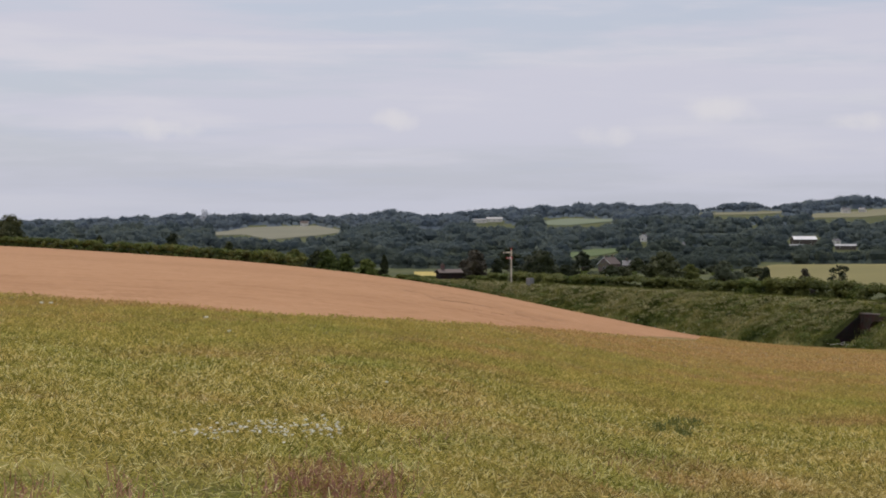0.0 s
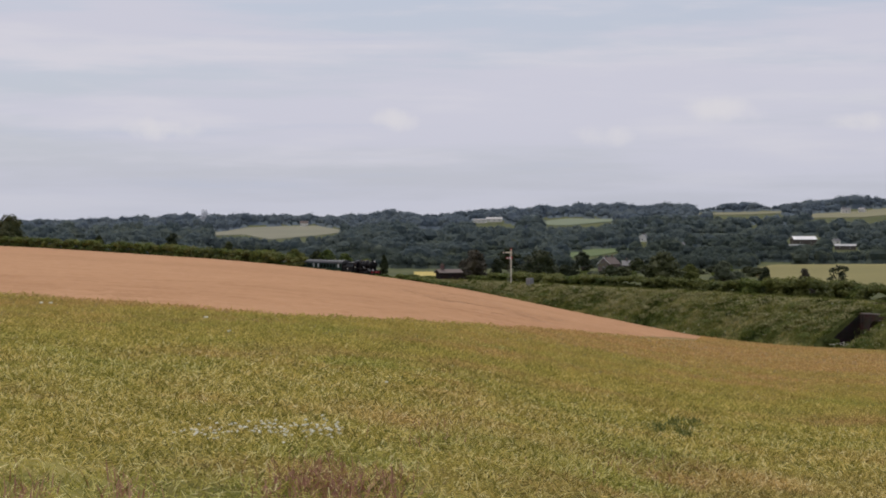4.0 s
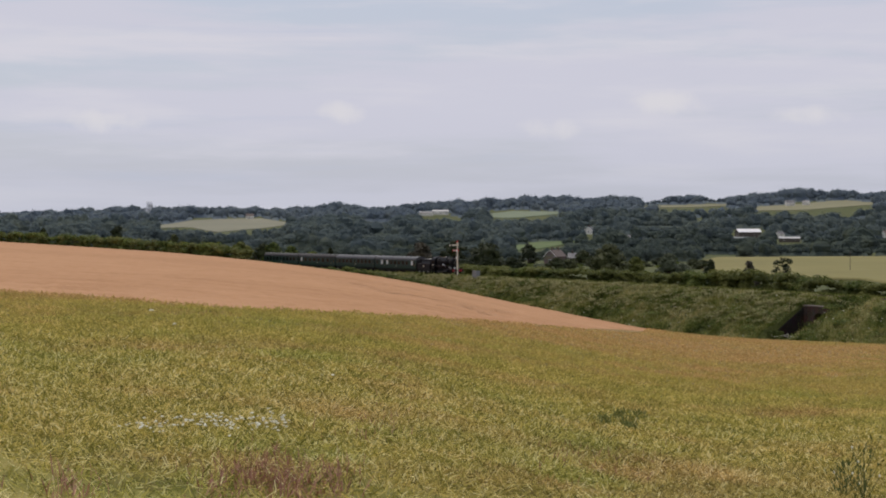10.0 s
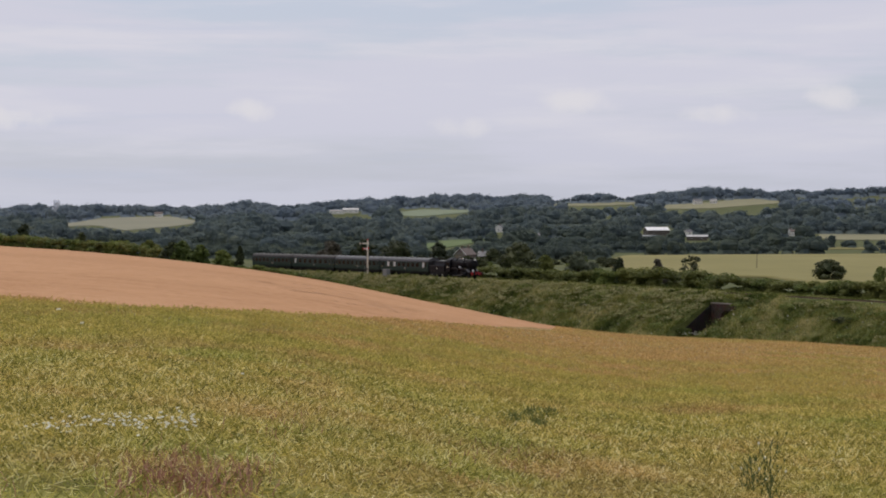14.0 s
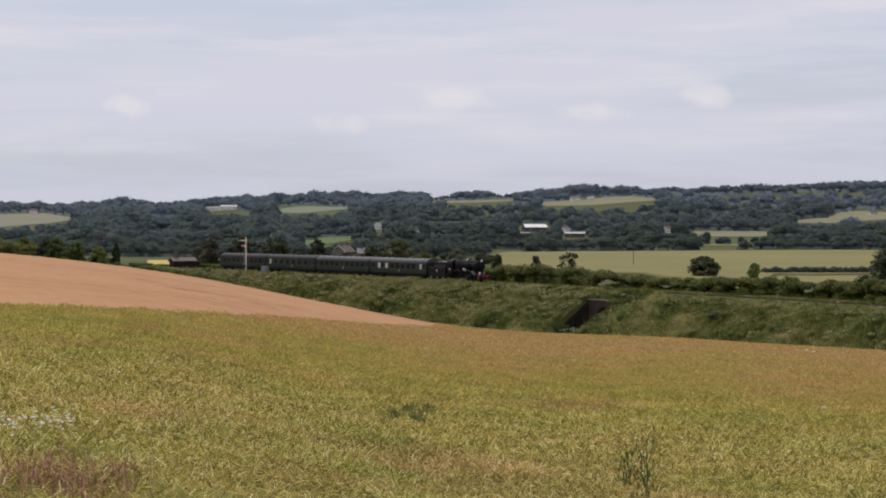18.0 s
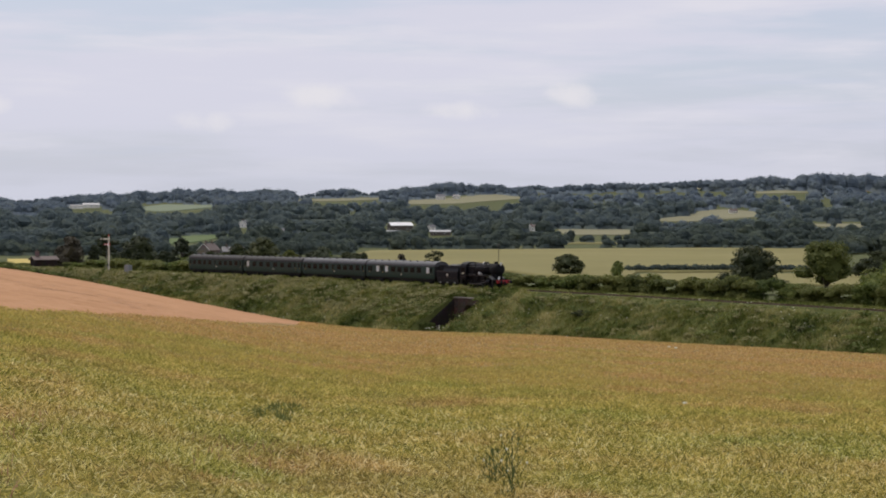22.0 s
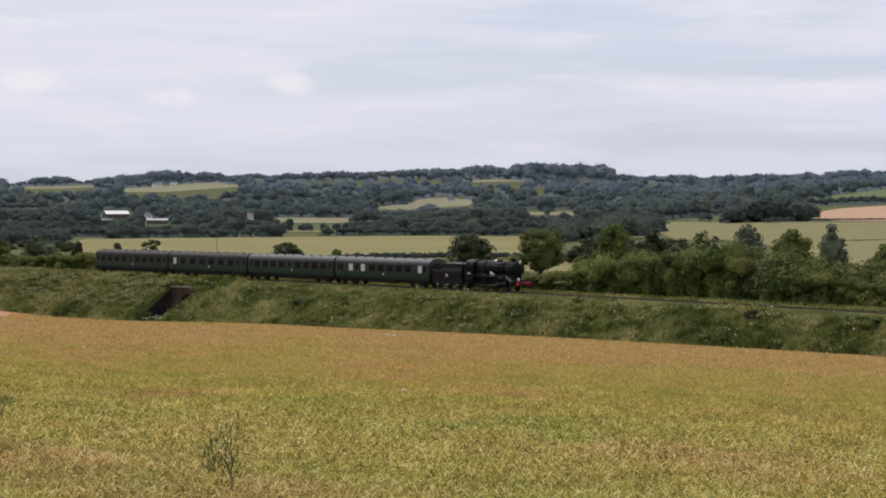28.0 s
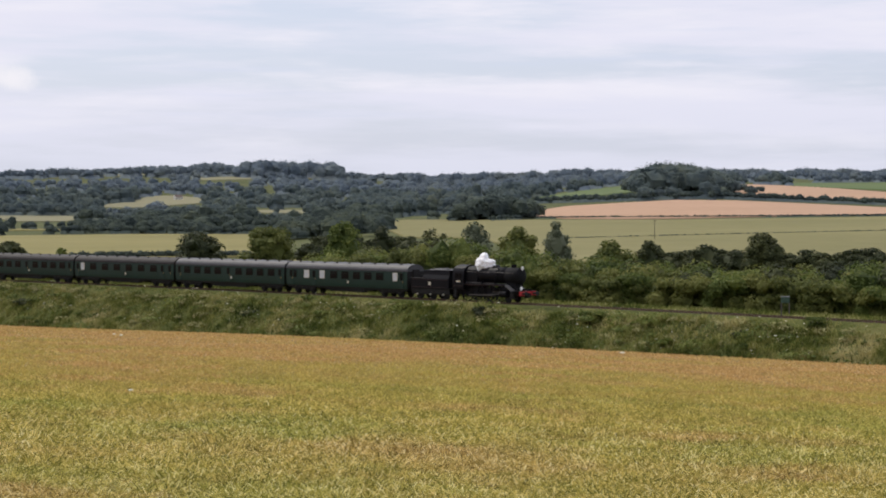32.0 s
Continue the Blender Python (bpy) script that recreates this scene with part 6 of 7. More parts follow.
# hedge behind the line: bearing and elevation of its top
HEDGE_AZ = [-13.2, -11.8, -10.8, -9.2, -8.4, -5.7, -2.2, 0.4, 1.6, 2.5, 4.5, 6.0, 7.0, 8.5, 10.5, 11.8, 12.6, 14.0, 15.0, 16.0, 17.5, 19.0, 20.5, 21.9, 24.5, 26.3, 29.9, 32.7, 40]
HEDGE_EL = [-1.2, -1.3, -1.35, -1.15, -1.15, -1.27, -1.36, -1.27, -1.38, -1.56, -1.75, -1.72, -1.65, -1.75, -1.72, -1.72, -1.95, -1.95, -1.80, -1.45, -1.25, -1.32, -1.5, -1.9, -2.08, -2.17, -2.17, -2.30, -2.6]


def build_hedges():
    rng = np.random.default_rng(15)
    s, k = -300.0, 0
    while s < 100:
        step = 3.2 if s > -120 else 4.6
        u = -np.interp(s, [-90, -20], [12.0, 16.5]) + rng.uniform(-0.8, 0.8)
        x, y, h = track(s, u)
        b, r = math.degrees(math.atan2(x, y)), math.hypot(x, y)
        top = 10.15 + r * math.tan(radians(np.interp(b, HEDGE_AZ, HEDGE_EL)))
        z = -1.3
        tall = (top - z) * rng.uniform(0.86, 1.05)
        if tall > 0.8 and not -11.75 < b < -10.7:
            pale = rng.random() < (0.75 if s < -60 else 0.5)
            bush("pale green leafy bush of the lineside hedge" if pale else "thick green bush of the lineside hedge", float(x), float(y), z, step * 1.7, 3.4, tall, -math.degrees(h) + 90, PALE_LEAF if pale else HEDGE_LEAF, 500 + k, "lineside hedge", n=210 if s > -120 else 120, leaf=0.13 if s > -60 else 0.18, full=True)
        s += step
        k += 1
    # taller scrub between the hedge and the trees of the belt
    for i, b in enumerate(np.arange(14.9, 33.5, 0.42)):
        back = rng.uniform(22, 60)
        s1 = station_at(b, 0.0)
        x, y, h = track(s1)
        r = math.hypot(x, y) + back
        top = 10.15 + r * math.tan(radians(np.interp(b, [14.8, 16, 18, 20, 21.5, 22.5, 24, 26, 33], [-1.5, -1.15, -1.05, -1.0, -1.1, -1.5, -1.5, -1.65, -1.75]) + rng.uniform(-0.12, 0.1)))
        x, y, _ = polar(b, r)
        z = float(ground(np.array(b), np.array(r))) - 0.3
        bush("tall rounded bush in the scrub belt behind the hedge", x, y, z, 9.0, 7.0, top - z, rng.uniform(0, 180), (HEDGE_LEAF, PALE_LEAF, HEDGE_LEAF, PALE_LEAF, OAK_LEAF)[i % 5], 1200 + i, "scrub belt", n=200, lobes=16, leaf=0.2)
    # near-side hedge of the cutting, beyond the wheat
    s = -610.0
    while s < -327:
        u = 7.5 + rng.uniform(-0.5, 0.5)
        x, y, h = track(s, u)
        b, r = math.degrees(math.atan2(x, y)), math.hypot(x, y)
        z = float(ground(np.array(b), np.array(r))) - 0.3
        top = 10.15 + r * math.tan(radians(np.interp(b, [-25.2, -24.3, -20.3, -18.3, -16.9, -16.3, -15.9], [-0.05, -0.07, -0.29, -0.39, -0.46, -0.60, -0.74])))
        bush("green bush of the field hedge beyond the wheat", float(x), float(y), z, 9.5, 3.0, max(1.2, (top - z) * rng.uniform(0.92, 1.08)), -math.degrees(h) + 90, PALE_LEAF if k % 5 in (1, 3) else HEDGE_LEAF, 700 + k, "field hedge", n=80, leaf=0.24, full=True)
        s += 5.6
        k += 1
    # low growth between the wheat and the line, where the train comes into view
    s = -345.0
    while s < -215:
        x, y, h = track(s, 6.8)
        b, r = math.degrees(math.atan2(x, y)), math.hypot(x, y)
        z = float(ground(np.array(b), np.array(r))) - 0.4
        top = 10.15 + r * math.tan(radians(np.interp(b, [-15.8, -14.6, -13.4, -12.9, -11.0, -9.5, -8], [-1.0, -1.16, -1.28, -1.22, -1.52, -1.78, -2.1])))
        bush("low green scrub between the wheat and the railway", float(x), float(y), z, 6.5, 2.4, float(np.clip(top - z, 0.5, 3.0)) * rng.uniform(0.85, 1.1), -math.degrees(h) + 90, HEDGE_LEAF, 800 + k, "lineside scrub", n=70, leaf=0.2)
        s += 4.2
        k += 1
    # a few bushes out on the bank
    for i, (b, dip, tall, wide) in enumerate(((20.2, -3.42, 1.3, 2.2), (23.8, -3.45, 1.2, 3.0), (-2.2, -2.5, 1.0, 2.0), (30.6, -3.1, 0.9, 2.6), (12.9, -3.35, 1.2, 2.4), (31.4, -3.95, 1.0, 2.0), (28.2, -3.9, 0.9, 1.8), (26.0, -4.2, 0.8, 2.0), (5.8, -2.95, 1.0, 3.0))):
        st, uf, zf = BANK
        best = None
        for q in np.arange(-300, 100, 1.0):
            for t in np.linspace(0, 1, 14):
                u = 3.4 + (np.interp(q, st, uf) + 1 - 3.4) * t
                x, y, h = track(q, u)
                z = -0.35 + (np.interp(q, st, zf) + 0.1) * t
                e2 = math.degrees(math.atan2(z + 0.3 - 10.15, math.hypot(x, y)))
                d = abs(math.degrees(math.atan2(x, y)) - b) + abs(e2 - dip)
                if best is None or d < best[0]:
                    best = (d, float(x), float(y), float(z))
        bush("dark rounded bush growing on the bank", best[1], best[2], best[3] - 0.2, wide, wide * 0.8, tall, 0, OAK_LEAF if i % 2 == 0 else HEDGE_LEAF, 900 + i, n=120, lobes=7, leaf=0.13)


build_hedges()


# ---------------------------------------------------------------- brick cattle creep under the line
def brick_material(name, dark, light, mortar, scale=1.0):
    m, nt, b = material(name, 0.9, 0.0, 0.15)
    tex = nt.nodes.new("ShaderNodeTexCoord")
    br = nt.nodes.new("ShaderNodeTexBrick")
    br.inputs["Scale"].default_value = scale
    br.inputs["Brick Width"].default_value, br.inputs["Row Height"].default_value, br.inputs["Mortar Size"].default_value = 0.225, 0.075, 0.008
    br.inputs["Color1"].default_value, br.inputs["Color2"].default_value, br.inputs["Mortar"].default_value = (*dark, 1), (*light, 1), (*mortar, 1)
    mp = nt.nodes.new("ShaderNodeMapping")
    mp.inputs["Rotation"].default_value = (radians(90), 0, 0)
    nt.links.new(tex.outputs["Object"], mp.inputs["Vector"])
    nt.links.new(mp.outputs["Vector"], br.inputs["Vector"])
    no = nt.nodes.new("ShaderNodeTexNoise")
    no.inputs["Scale"].default_value, no.inputs["Detail"].default_value = 0.9, 6.0
    nt.links.new(tex.outputs["Object"], no.inputs["Vector"])
    mx = nt.nodes.new("ShaderNodeMix")
    mx.data_type, mx.blend_type = "RGBA", "MULTIPLY"
    mx.inputs[0].default_value = 0.7
    nt.links.new(br.outputs["Color"], mx.inputs[6])
    nt.links.new(no.outputs["Color"], mx.inputs[7])
    nt.links.new(mx.outputs[2], b.inputs["Base Color"])
    bp = nt.nodes.new("ShaderNodeBump")
    bp.inputs["Distance"].default_value = 0.01
    nt.links.new(br.outputs["Fac"], bp.inputs["Height"])
    bp.invert = True
    nt.links.new(bp.outputs["Normal"], b.inputs["Normal"])
    return m


OLD_BRICK = brick_material("sooty_red_brick", (0.030, 0.023, 0.021), (0.055, 0.036, 0.031), (0.05, 0.045, 0.042))
FACE_BRICK = brick_material("weathered_red_brick", (0.08, 0.052, 0.043), (0.15, 0.095, 0.078), (0.13, 0.115, 0.10))
HOUSE_BRICK = brick_material("house_brick", (0.19, 0.145, 0.12), (0.26, 0.20, 0.165), (0.3, 0.27, 0.22))
STONE_CAP = plain("coping_stone", (0.20, 0.17, 0.15), 0.9)
ROOF_TILE = plain("clay_tile_roof", (0.14, 0.108, 0.095), 0.85, wear=0.35)
SLATE = plain("slate_roof", (0.14, 0.135, 0.14), 0.6, wear=0.25)
WHITE_SHEET = plain("white_metal_sheet", (0.72, 0.71, 0.70), 0.45, wear=0.08, scale=0.2)
SHED_ROOF = plain("pale_grey_sheet", (0.40, 0.39, 0.39), 0.6, wear=0.15, scale=0.2)
RENDER_WALL = plain("cream_render", (0.76, 0.73, 0.66), 0.85, wear=0.12, scale=0.5)
SIGNAL_RED = plain("signal_red", (0.50, 0.04, 0.03), 0.5, wear=0.15)
GREY_PAINT = plain("grey_paint", (0.20, 0.21, 0.21), 0.6)
BOX_GREEN = plain("box_green", (0.035, 0.075, 0.05), 0.5, wear=0.2)


def build_creep():
    s0, s1, u0, floor_z = CREEP
    mid = (s0 + s1) / 2
    x, y, h = track(mid, u0)
    # local x along the line (towards the camera's end), local -y out of the bank
    c = thing("brick_underbridge", "small sooty red brick arch under the railway embankment", "bridge", (float(x), float(y), 0.0), -math.degrees(float(h)) + 90)
    top, half = -1.45, (s1 - s0) / 2
    ax, rad, spring = 0.0, 1.55, -3.9
    arch = [(ax + rad * math.cos(t), spring + rad * math.sin(t)) for t in np.linspace(0, math.pi, 17)]
    bm = bmesh.new()
    outline = [(half + 0.6, floor_z - 0.4), (half + 0.6, top), (-half, top), (-half, floor_z - 0.4), (ax - rad, floor_z - 0.4)] + list(reversed(arch)) + [(ax + rad, floor_z - 0.4)]
    extrude_profile(bm, outline, -0.35, 0.35)
    part("headwall", bm, FACE_BRICK, c, "sooty brick face with an arched mouth")
    for i in range(17):
        t = math.pi * (i + 0.5) / 17
        bm = bmesh.new()
        pr = []
        for rr, dt in ((rad, -0.085), (rad, 0.085), (rad + 0.42, 0.085), (rad + 0.42, -0.085)):
            pr.append((ax + rr * math.cos(t + dt), spring + rr * math.sin(t + dt)))
        extrude_profile(bm, pr, -0.40, -0.30)
        part("arch_stone", bm, FACE_BRICK, c)
    part("coping", box(bmesh.new(), -half - 0.1, half + 0.6, -0.45, 0.4, top, top + 0.18, 0.03), STONE_CAP, c, "weathered coping along the top")
    part("pilaster", box(bmesh.new(), -half - 0.1, -half + 0.75, -0.5, -0.33, floor_z - 0.3, top - 0.002, 0.02), FACE_BRICK, c)
    # splayed wing wall on the far end, falling with the bank
    p0, p1 = Vector((-half, -0.2, 0)), Vector((-half + 0.5, -5.6, 0))
    d = (p1 - p0).normalized()
    n = Vector((d.y, -d.x, 0)) * 0.3
    bm = bmesh.new()
    lo, hi = floor_z - 0.4, (top, floor_z + 1.0)
    vs = [bm.verts.new(q) for q in (p0 - n + Vector((0, 0, lo)), p0 + n + Vector((0, 0, lo)), p0 + n + Vector((0, 0, hi[0])), p0 - n + Vector((0, 0, hi[0])), p1 - n + Vector((0, 0, lo)), p1 + n + Vector((0, 0, lo)), p1 + n + Vector((0, 0, hi[1])), p1 - n + Vector((0, 0, hi[1])))]
    for f in ((0, 1, 2, 3), (7, 6, 5, 4), (0, 4, 5, 1), (1, 5, 6, 2), (2, 6, 7, 3), (3, 7, 4, 0)):
        bm.faces.new([vs[i] for i in f])
    bmesh.ops.recalc_face_normals(bm, faces=bm.faces[:])
    part("wing_wall", bm, OLD_BRICK, c, "dark splayed brick wing wall")
    # barrel under the line
    bm = bmesh.new()
    ring = [(ax - rad, floor_z - 0.3)] + list(reversed(arch)) + [(ax + rad, floor_z - 0.3)]
    a0 = [bm.verts.new((px, 0.3, pz)) for px, pz in ring]
    b0 = [bm.verts.new((px, 10.5, pz)) for px, pz in ring]
    for i in range(len(ring) - 1):
        bm.faces.new((a0[i], a0[i + 1], b0[i + 1], b0[i]))
    bm.faces.new(b0)
    part("barrel", bm, OLD_BRICK, c, "dark vaulted passage")
    # brambles hanging over the walls
    rng = np.random.default_rng(8)
    m = c.matrix_basis
    cs = []
    for i in range(26):
        t = (i + rng.random()) / 26
        q = p0.lerp(p1, t) + Vector((rng.uniform(-0.9, -0.2), rng.uniform(-0.3, 0.3), hi[0] + (hi[1] - hi[0]) * t + rng.uniform(-0.25, 0.2)))
        cs.append(m @ q)
    for i in range(10):
        cs.append(m @ Vector((rng.uniform(-half, half + 0.8), rng.uniform(0.1, 0.8), top + rng.uniform(-0.05, 0.25))))
    for i in range(12):
        cs.append(m @ Vector((half + rng.uniform(0.1, 1.2), rng.uniform(-0.9, 0.3), rng.uniform(floor_z, top))))
    for i in range(30):
        cs.append(m @ Vector((rng.uniform(-half - 0.6, -half + 1.2), rng.uniform(-7.0, -4.6), floor_z + rng.uniform(0.1, 1.0))))
    for i in range(10):
        cs.append(m @ Vector((rng.uniform(-half - 0.5, half), rng.uniform(-6.5, -1.5), floor_z + rng.uniform(0.0, 0.3))))
    cs = np.array([tuple(q) for q in cs])
    v, f = leaf_cloud(rng, cs, rng.uniform(0.3, 0.65, (len(cs), 1)) * np.array([[1, 1, 0.8]]), 70, 0.11)
    stuff("bramble_overhang", "green brambles hanging over the old brick walls", "scrub", v, f, HEDGE_LEAF)
    fl = np.array([tuple(m @ Vector((rng.uniform(-half - 1.0, half + 1.0), rng.uniform(-7.2, -5.2), floor_z + rng.uniform(0.3, 0.8)))) for _ in range(46)])
    v, f = blobs(rng, fl, rng.uniform(0.03, 0.08, (len(fl), 1)) * np.array([[1.5, 1.5, 0.6]]), 0.3)
    stuff("elder_flowers", "small white blossom at the foot of the bank", "flowers", v, f, DAISY)


build_creep()


def build_signal():
    s = station_at(-9.21, 3.1)
    x, y, h = track(s, 3.1)
    g = thing("semaphore_signal", "tall white railway semaphore signal with red arm", "signal", (float(x), float(y), -0.4), -math.degrees(float(h)))
    part("post", box(bmesh.new(), -0.12, 0.12, -0.12, 0.12, 0, 7.5, 0.02), CREAM, g, "white painted post")
    bm = bmesh.new()
    lathe(bm, ((0, 0, 7.5), (0, 0, 1)), [(0, 0.16), (0.08, 0.16), (0.2, 0.06), (0.45, 0.02)], 10)
    part("finial", bm, SIGNAL_RED, g)
    part("red_band", box(bmesh.new(), -0.13, 0.13, -0.13, 0.13, 5.75, 6.1), SIGNAL_RED, g, "red painted band")
    arm = part("arm", box(bmesh.new(), -0.25, 2.0, 0.14, 0.18, 6.75, 7.05, 0.01), CREAM, g, "pale back of the signal arm")
    part("stripe", box(bmesh.new(), 1.45, 1.7, 0.135, 0.185, 6.75, 7.05), BLACK, arm)
    arm = part("arm", box(bmesh.new(), -0.25, 1.25, 0.14, 0.18, 5.65, 5.95, 0.01), SIGNAL_RED, g, "red signal arm")
    part("stripe", box(bmesh.new(), 0.8, 1.0, 0.135, 0.185, 5.65, 5.95), WHITE, arm)
    part("lamp", box(bmesh.new(), 0.22, 0.5, 0.2, 0.48, 5.55, 6.0, 0.03), WHITE, g)
    part("balance_weight", tube(bmesh.new(), (0.3, 0.15, 1.6), (0.3, 0.3, 1.6), 0.16), BLACK, g)
    for sx in (-0.2, 0.2):
        part("ladder_rail", tube(bmesh.new(), (sx, -1.2, 0), (sx, -0.2, 6.4), 0.025, seg=6), GREY_PAINT, g)
    for i in range(16):
        t = (i + 1) / 17
        part("ladder_rung", tube(bmesh.new(), (-0.2, -1.2 + t, 6.4 * t), (0.2, -1.2 + t, 6.4 * t), 0.015, seg=5), GREY_PAINT, g)
    s = station_at(-8.61, 3.6)
    x, y, h = track(s, 3.6)
    c = thing("relay_cabinet", "grey steel lineside relay cabinet on a concrete base", "cabinet", (float(x), float(y), -0.5), -math.degrees(float(h)))
    body = part("body", box(bmesh.new(), -0.45, 0.45, -0.8, 0.8, 0.2, 1.8, 0.03), GREY_PAINT, c)
    part("lid", box(bmesh.new(), -0.5, 0.5, -0.85, 0.85, 1.8, 1.88, 0.02), GREY_PAINT, c)
    part("base", box(bmesh.new(), -0.5, 0.5, -0.85, 0.85, -0.3, 0.2), STONE_CAP, c)
    for k in (-0.4, 0.4):
        part("door", box(bmesh.new(), 0.44, 0.47, k - 0.37, k + 0.37, 0.3, 1.7), GREY_PAINT, c)
    # green box on a post past the crossing
    s = station_at(29.68, -5.0)
    x, y, h = track(s, -5.0)
    g = thing("lineside_box", "green lineside sign box on two posts", "sign", (float(x), float(y), -0.6), -math.degrees(float(h)) + 8)
    part("board", box(bmesh.new(), -0.1, 0.12, -0.42, 0.42, 1.55, 2.1, 0.02), BOX_GREEN, g, "dull green box front")
    part("cap", box(bmesh.new(), -0.16, 0.18, -0.47, 0.47, 2.1, 2.17, 0.01), GREY_PAINT, g)
    for yy in (-0.42, 0.42):
        part("post", box(bmesh.new(), -0.05, 0.05, yy - 0.05, yy + 0.05, -0.3, 1.55), TIMBER, g)


build_signal()


def house(label, az, r, turn, wide, deep, eaves, ridge, wall, roof, name="house", chimneys=1, lift=0.0, windows=3, storeys=2, base=None):
    """A gabled house: local x along the ridge."""
    x, y, _ = polar(az, r)
    z = float(ground(np.array(float(az)), np.array(float(r)))) + lift if base is None else base
    p = thing(name, label, "building", (x, y, z), turn)
    hw, hd = wide / 2, deep / 2
    bm = extrude_profile(bmesh.new(), [(-hd, -0.5), (-hd, eaves), (0, ridge), (hd, eaves), (hd, -0.5)], -hw, hw, "x")
    wl = part("wall", bm, wall, p)
    over, th = 0.35, 0.18
    slope = (ridge - eaves) / hd
    for sg in (-1, 1):
        e0 = eaves - over * slope
        prof = [(sg * (hd + over), e0), (0, ridge + 0.01), (0, ridge + 0.01 + th), (sg * (hd + over), e0 + th)]
        part("roof", extrude_profile(bmesh.new(), prof, -hw - over, hw + over, "x"), roof, p)
        for end in (-1, 1) if wide > 6 else ():
            prof = [(sg * (hd + over), e0 - 0.12), (0, ridge - 0.1), (0, ridge + th), (sg * (hd + over), e0 + th - 0.02)]
            part("bargeboard", extrude_profile(bmesh.new(), prof, end * (hw + over) - 0.03, end * (hw + over) + 0.04, "x"), WHITE, p)
    for i in range(chimneys):
        cx = -hw * 0.6 + i * hw * 1.2
        ch = part("chimney", box(bmesh.new(), cx - 0.4, cx + 0.4, -0.35, 0.35, ridge - 0.6, ridge + 1.3, 0.03), HOUSE_BRICK, p)
        part("chimney_pot", tube(bmesh.new(), (cx, 0, ridge + 1.3), (cx, 0, ridge + 1.7), 0.14), ROOF_TILE, ch)
    for st in range(storeys):
        zz = 0.9 + st * 2.5
        if zz + 1.2 > eaves + 0.3:
            break
        for i in range(windows):
            xx = -hw + wide * (i + 0.5) / windows
            for sg in (-1, 1):
                w = part("window", box(bmesh.new(), xx - 0.55, xx + 0.55, sg * hd - 0.04, sg * hd + 0.04, zz, zz + 1.2), WHITE, p)
                part("pane", box(bmesh.new(), xx - 0.45, xx + 0.45, sg * hd - 0.05, sg * hd + 0.05, zz + 0.1, zz + 1.1), GLASS, w)
        for end in (-1, 1):
            w = part("window", box(bmesh.new(), end * hw - 0.04, end * hw + 0.04, -0.55, 0.55, zz, zz + 1.2), WHITE, p)
            part("pane", box(bmesh.new(), end * hw - 0.05, end * hw + 0.05, -0.45, 0.45, zz + 0.1, zz + 1.1), GLASS, w)
    return p


def at_el(az, el):
    return far_place(az, el)[0]


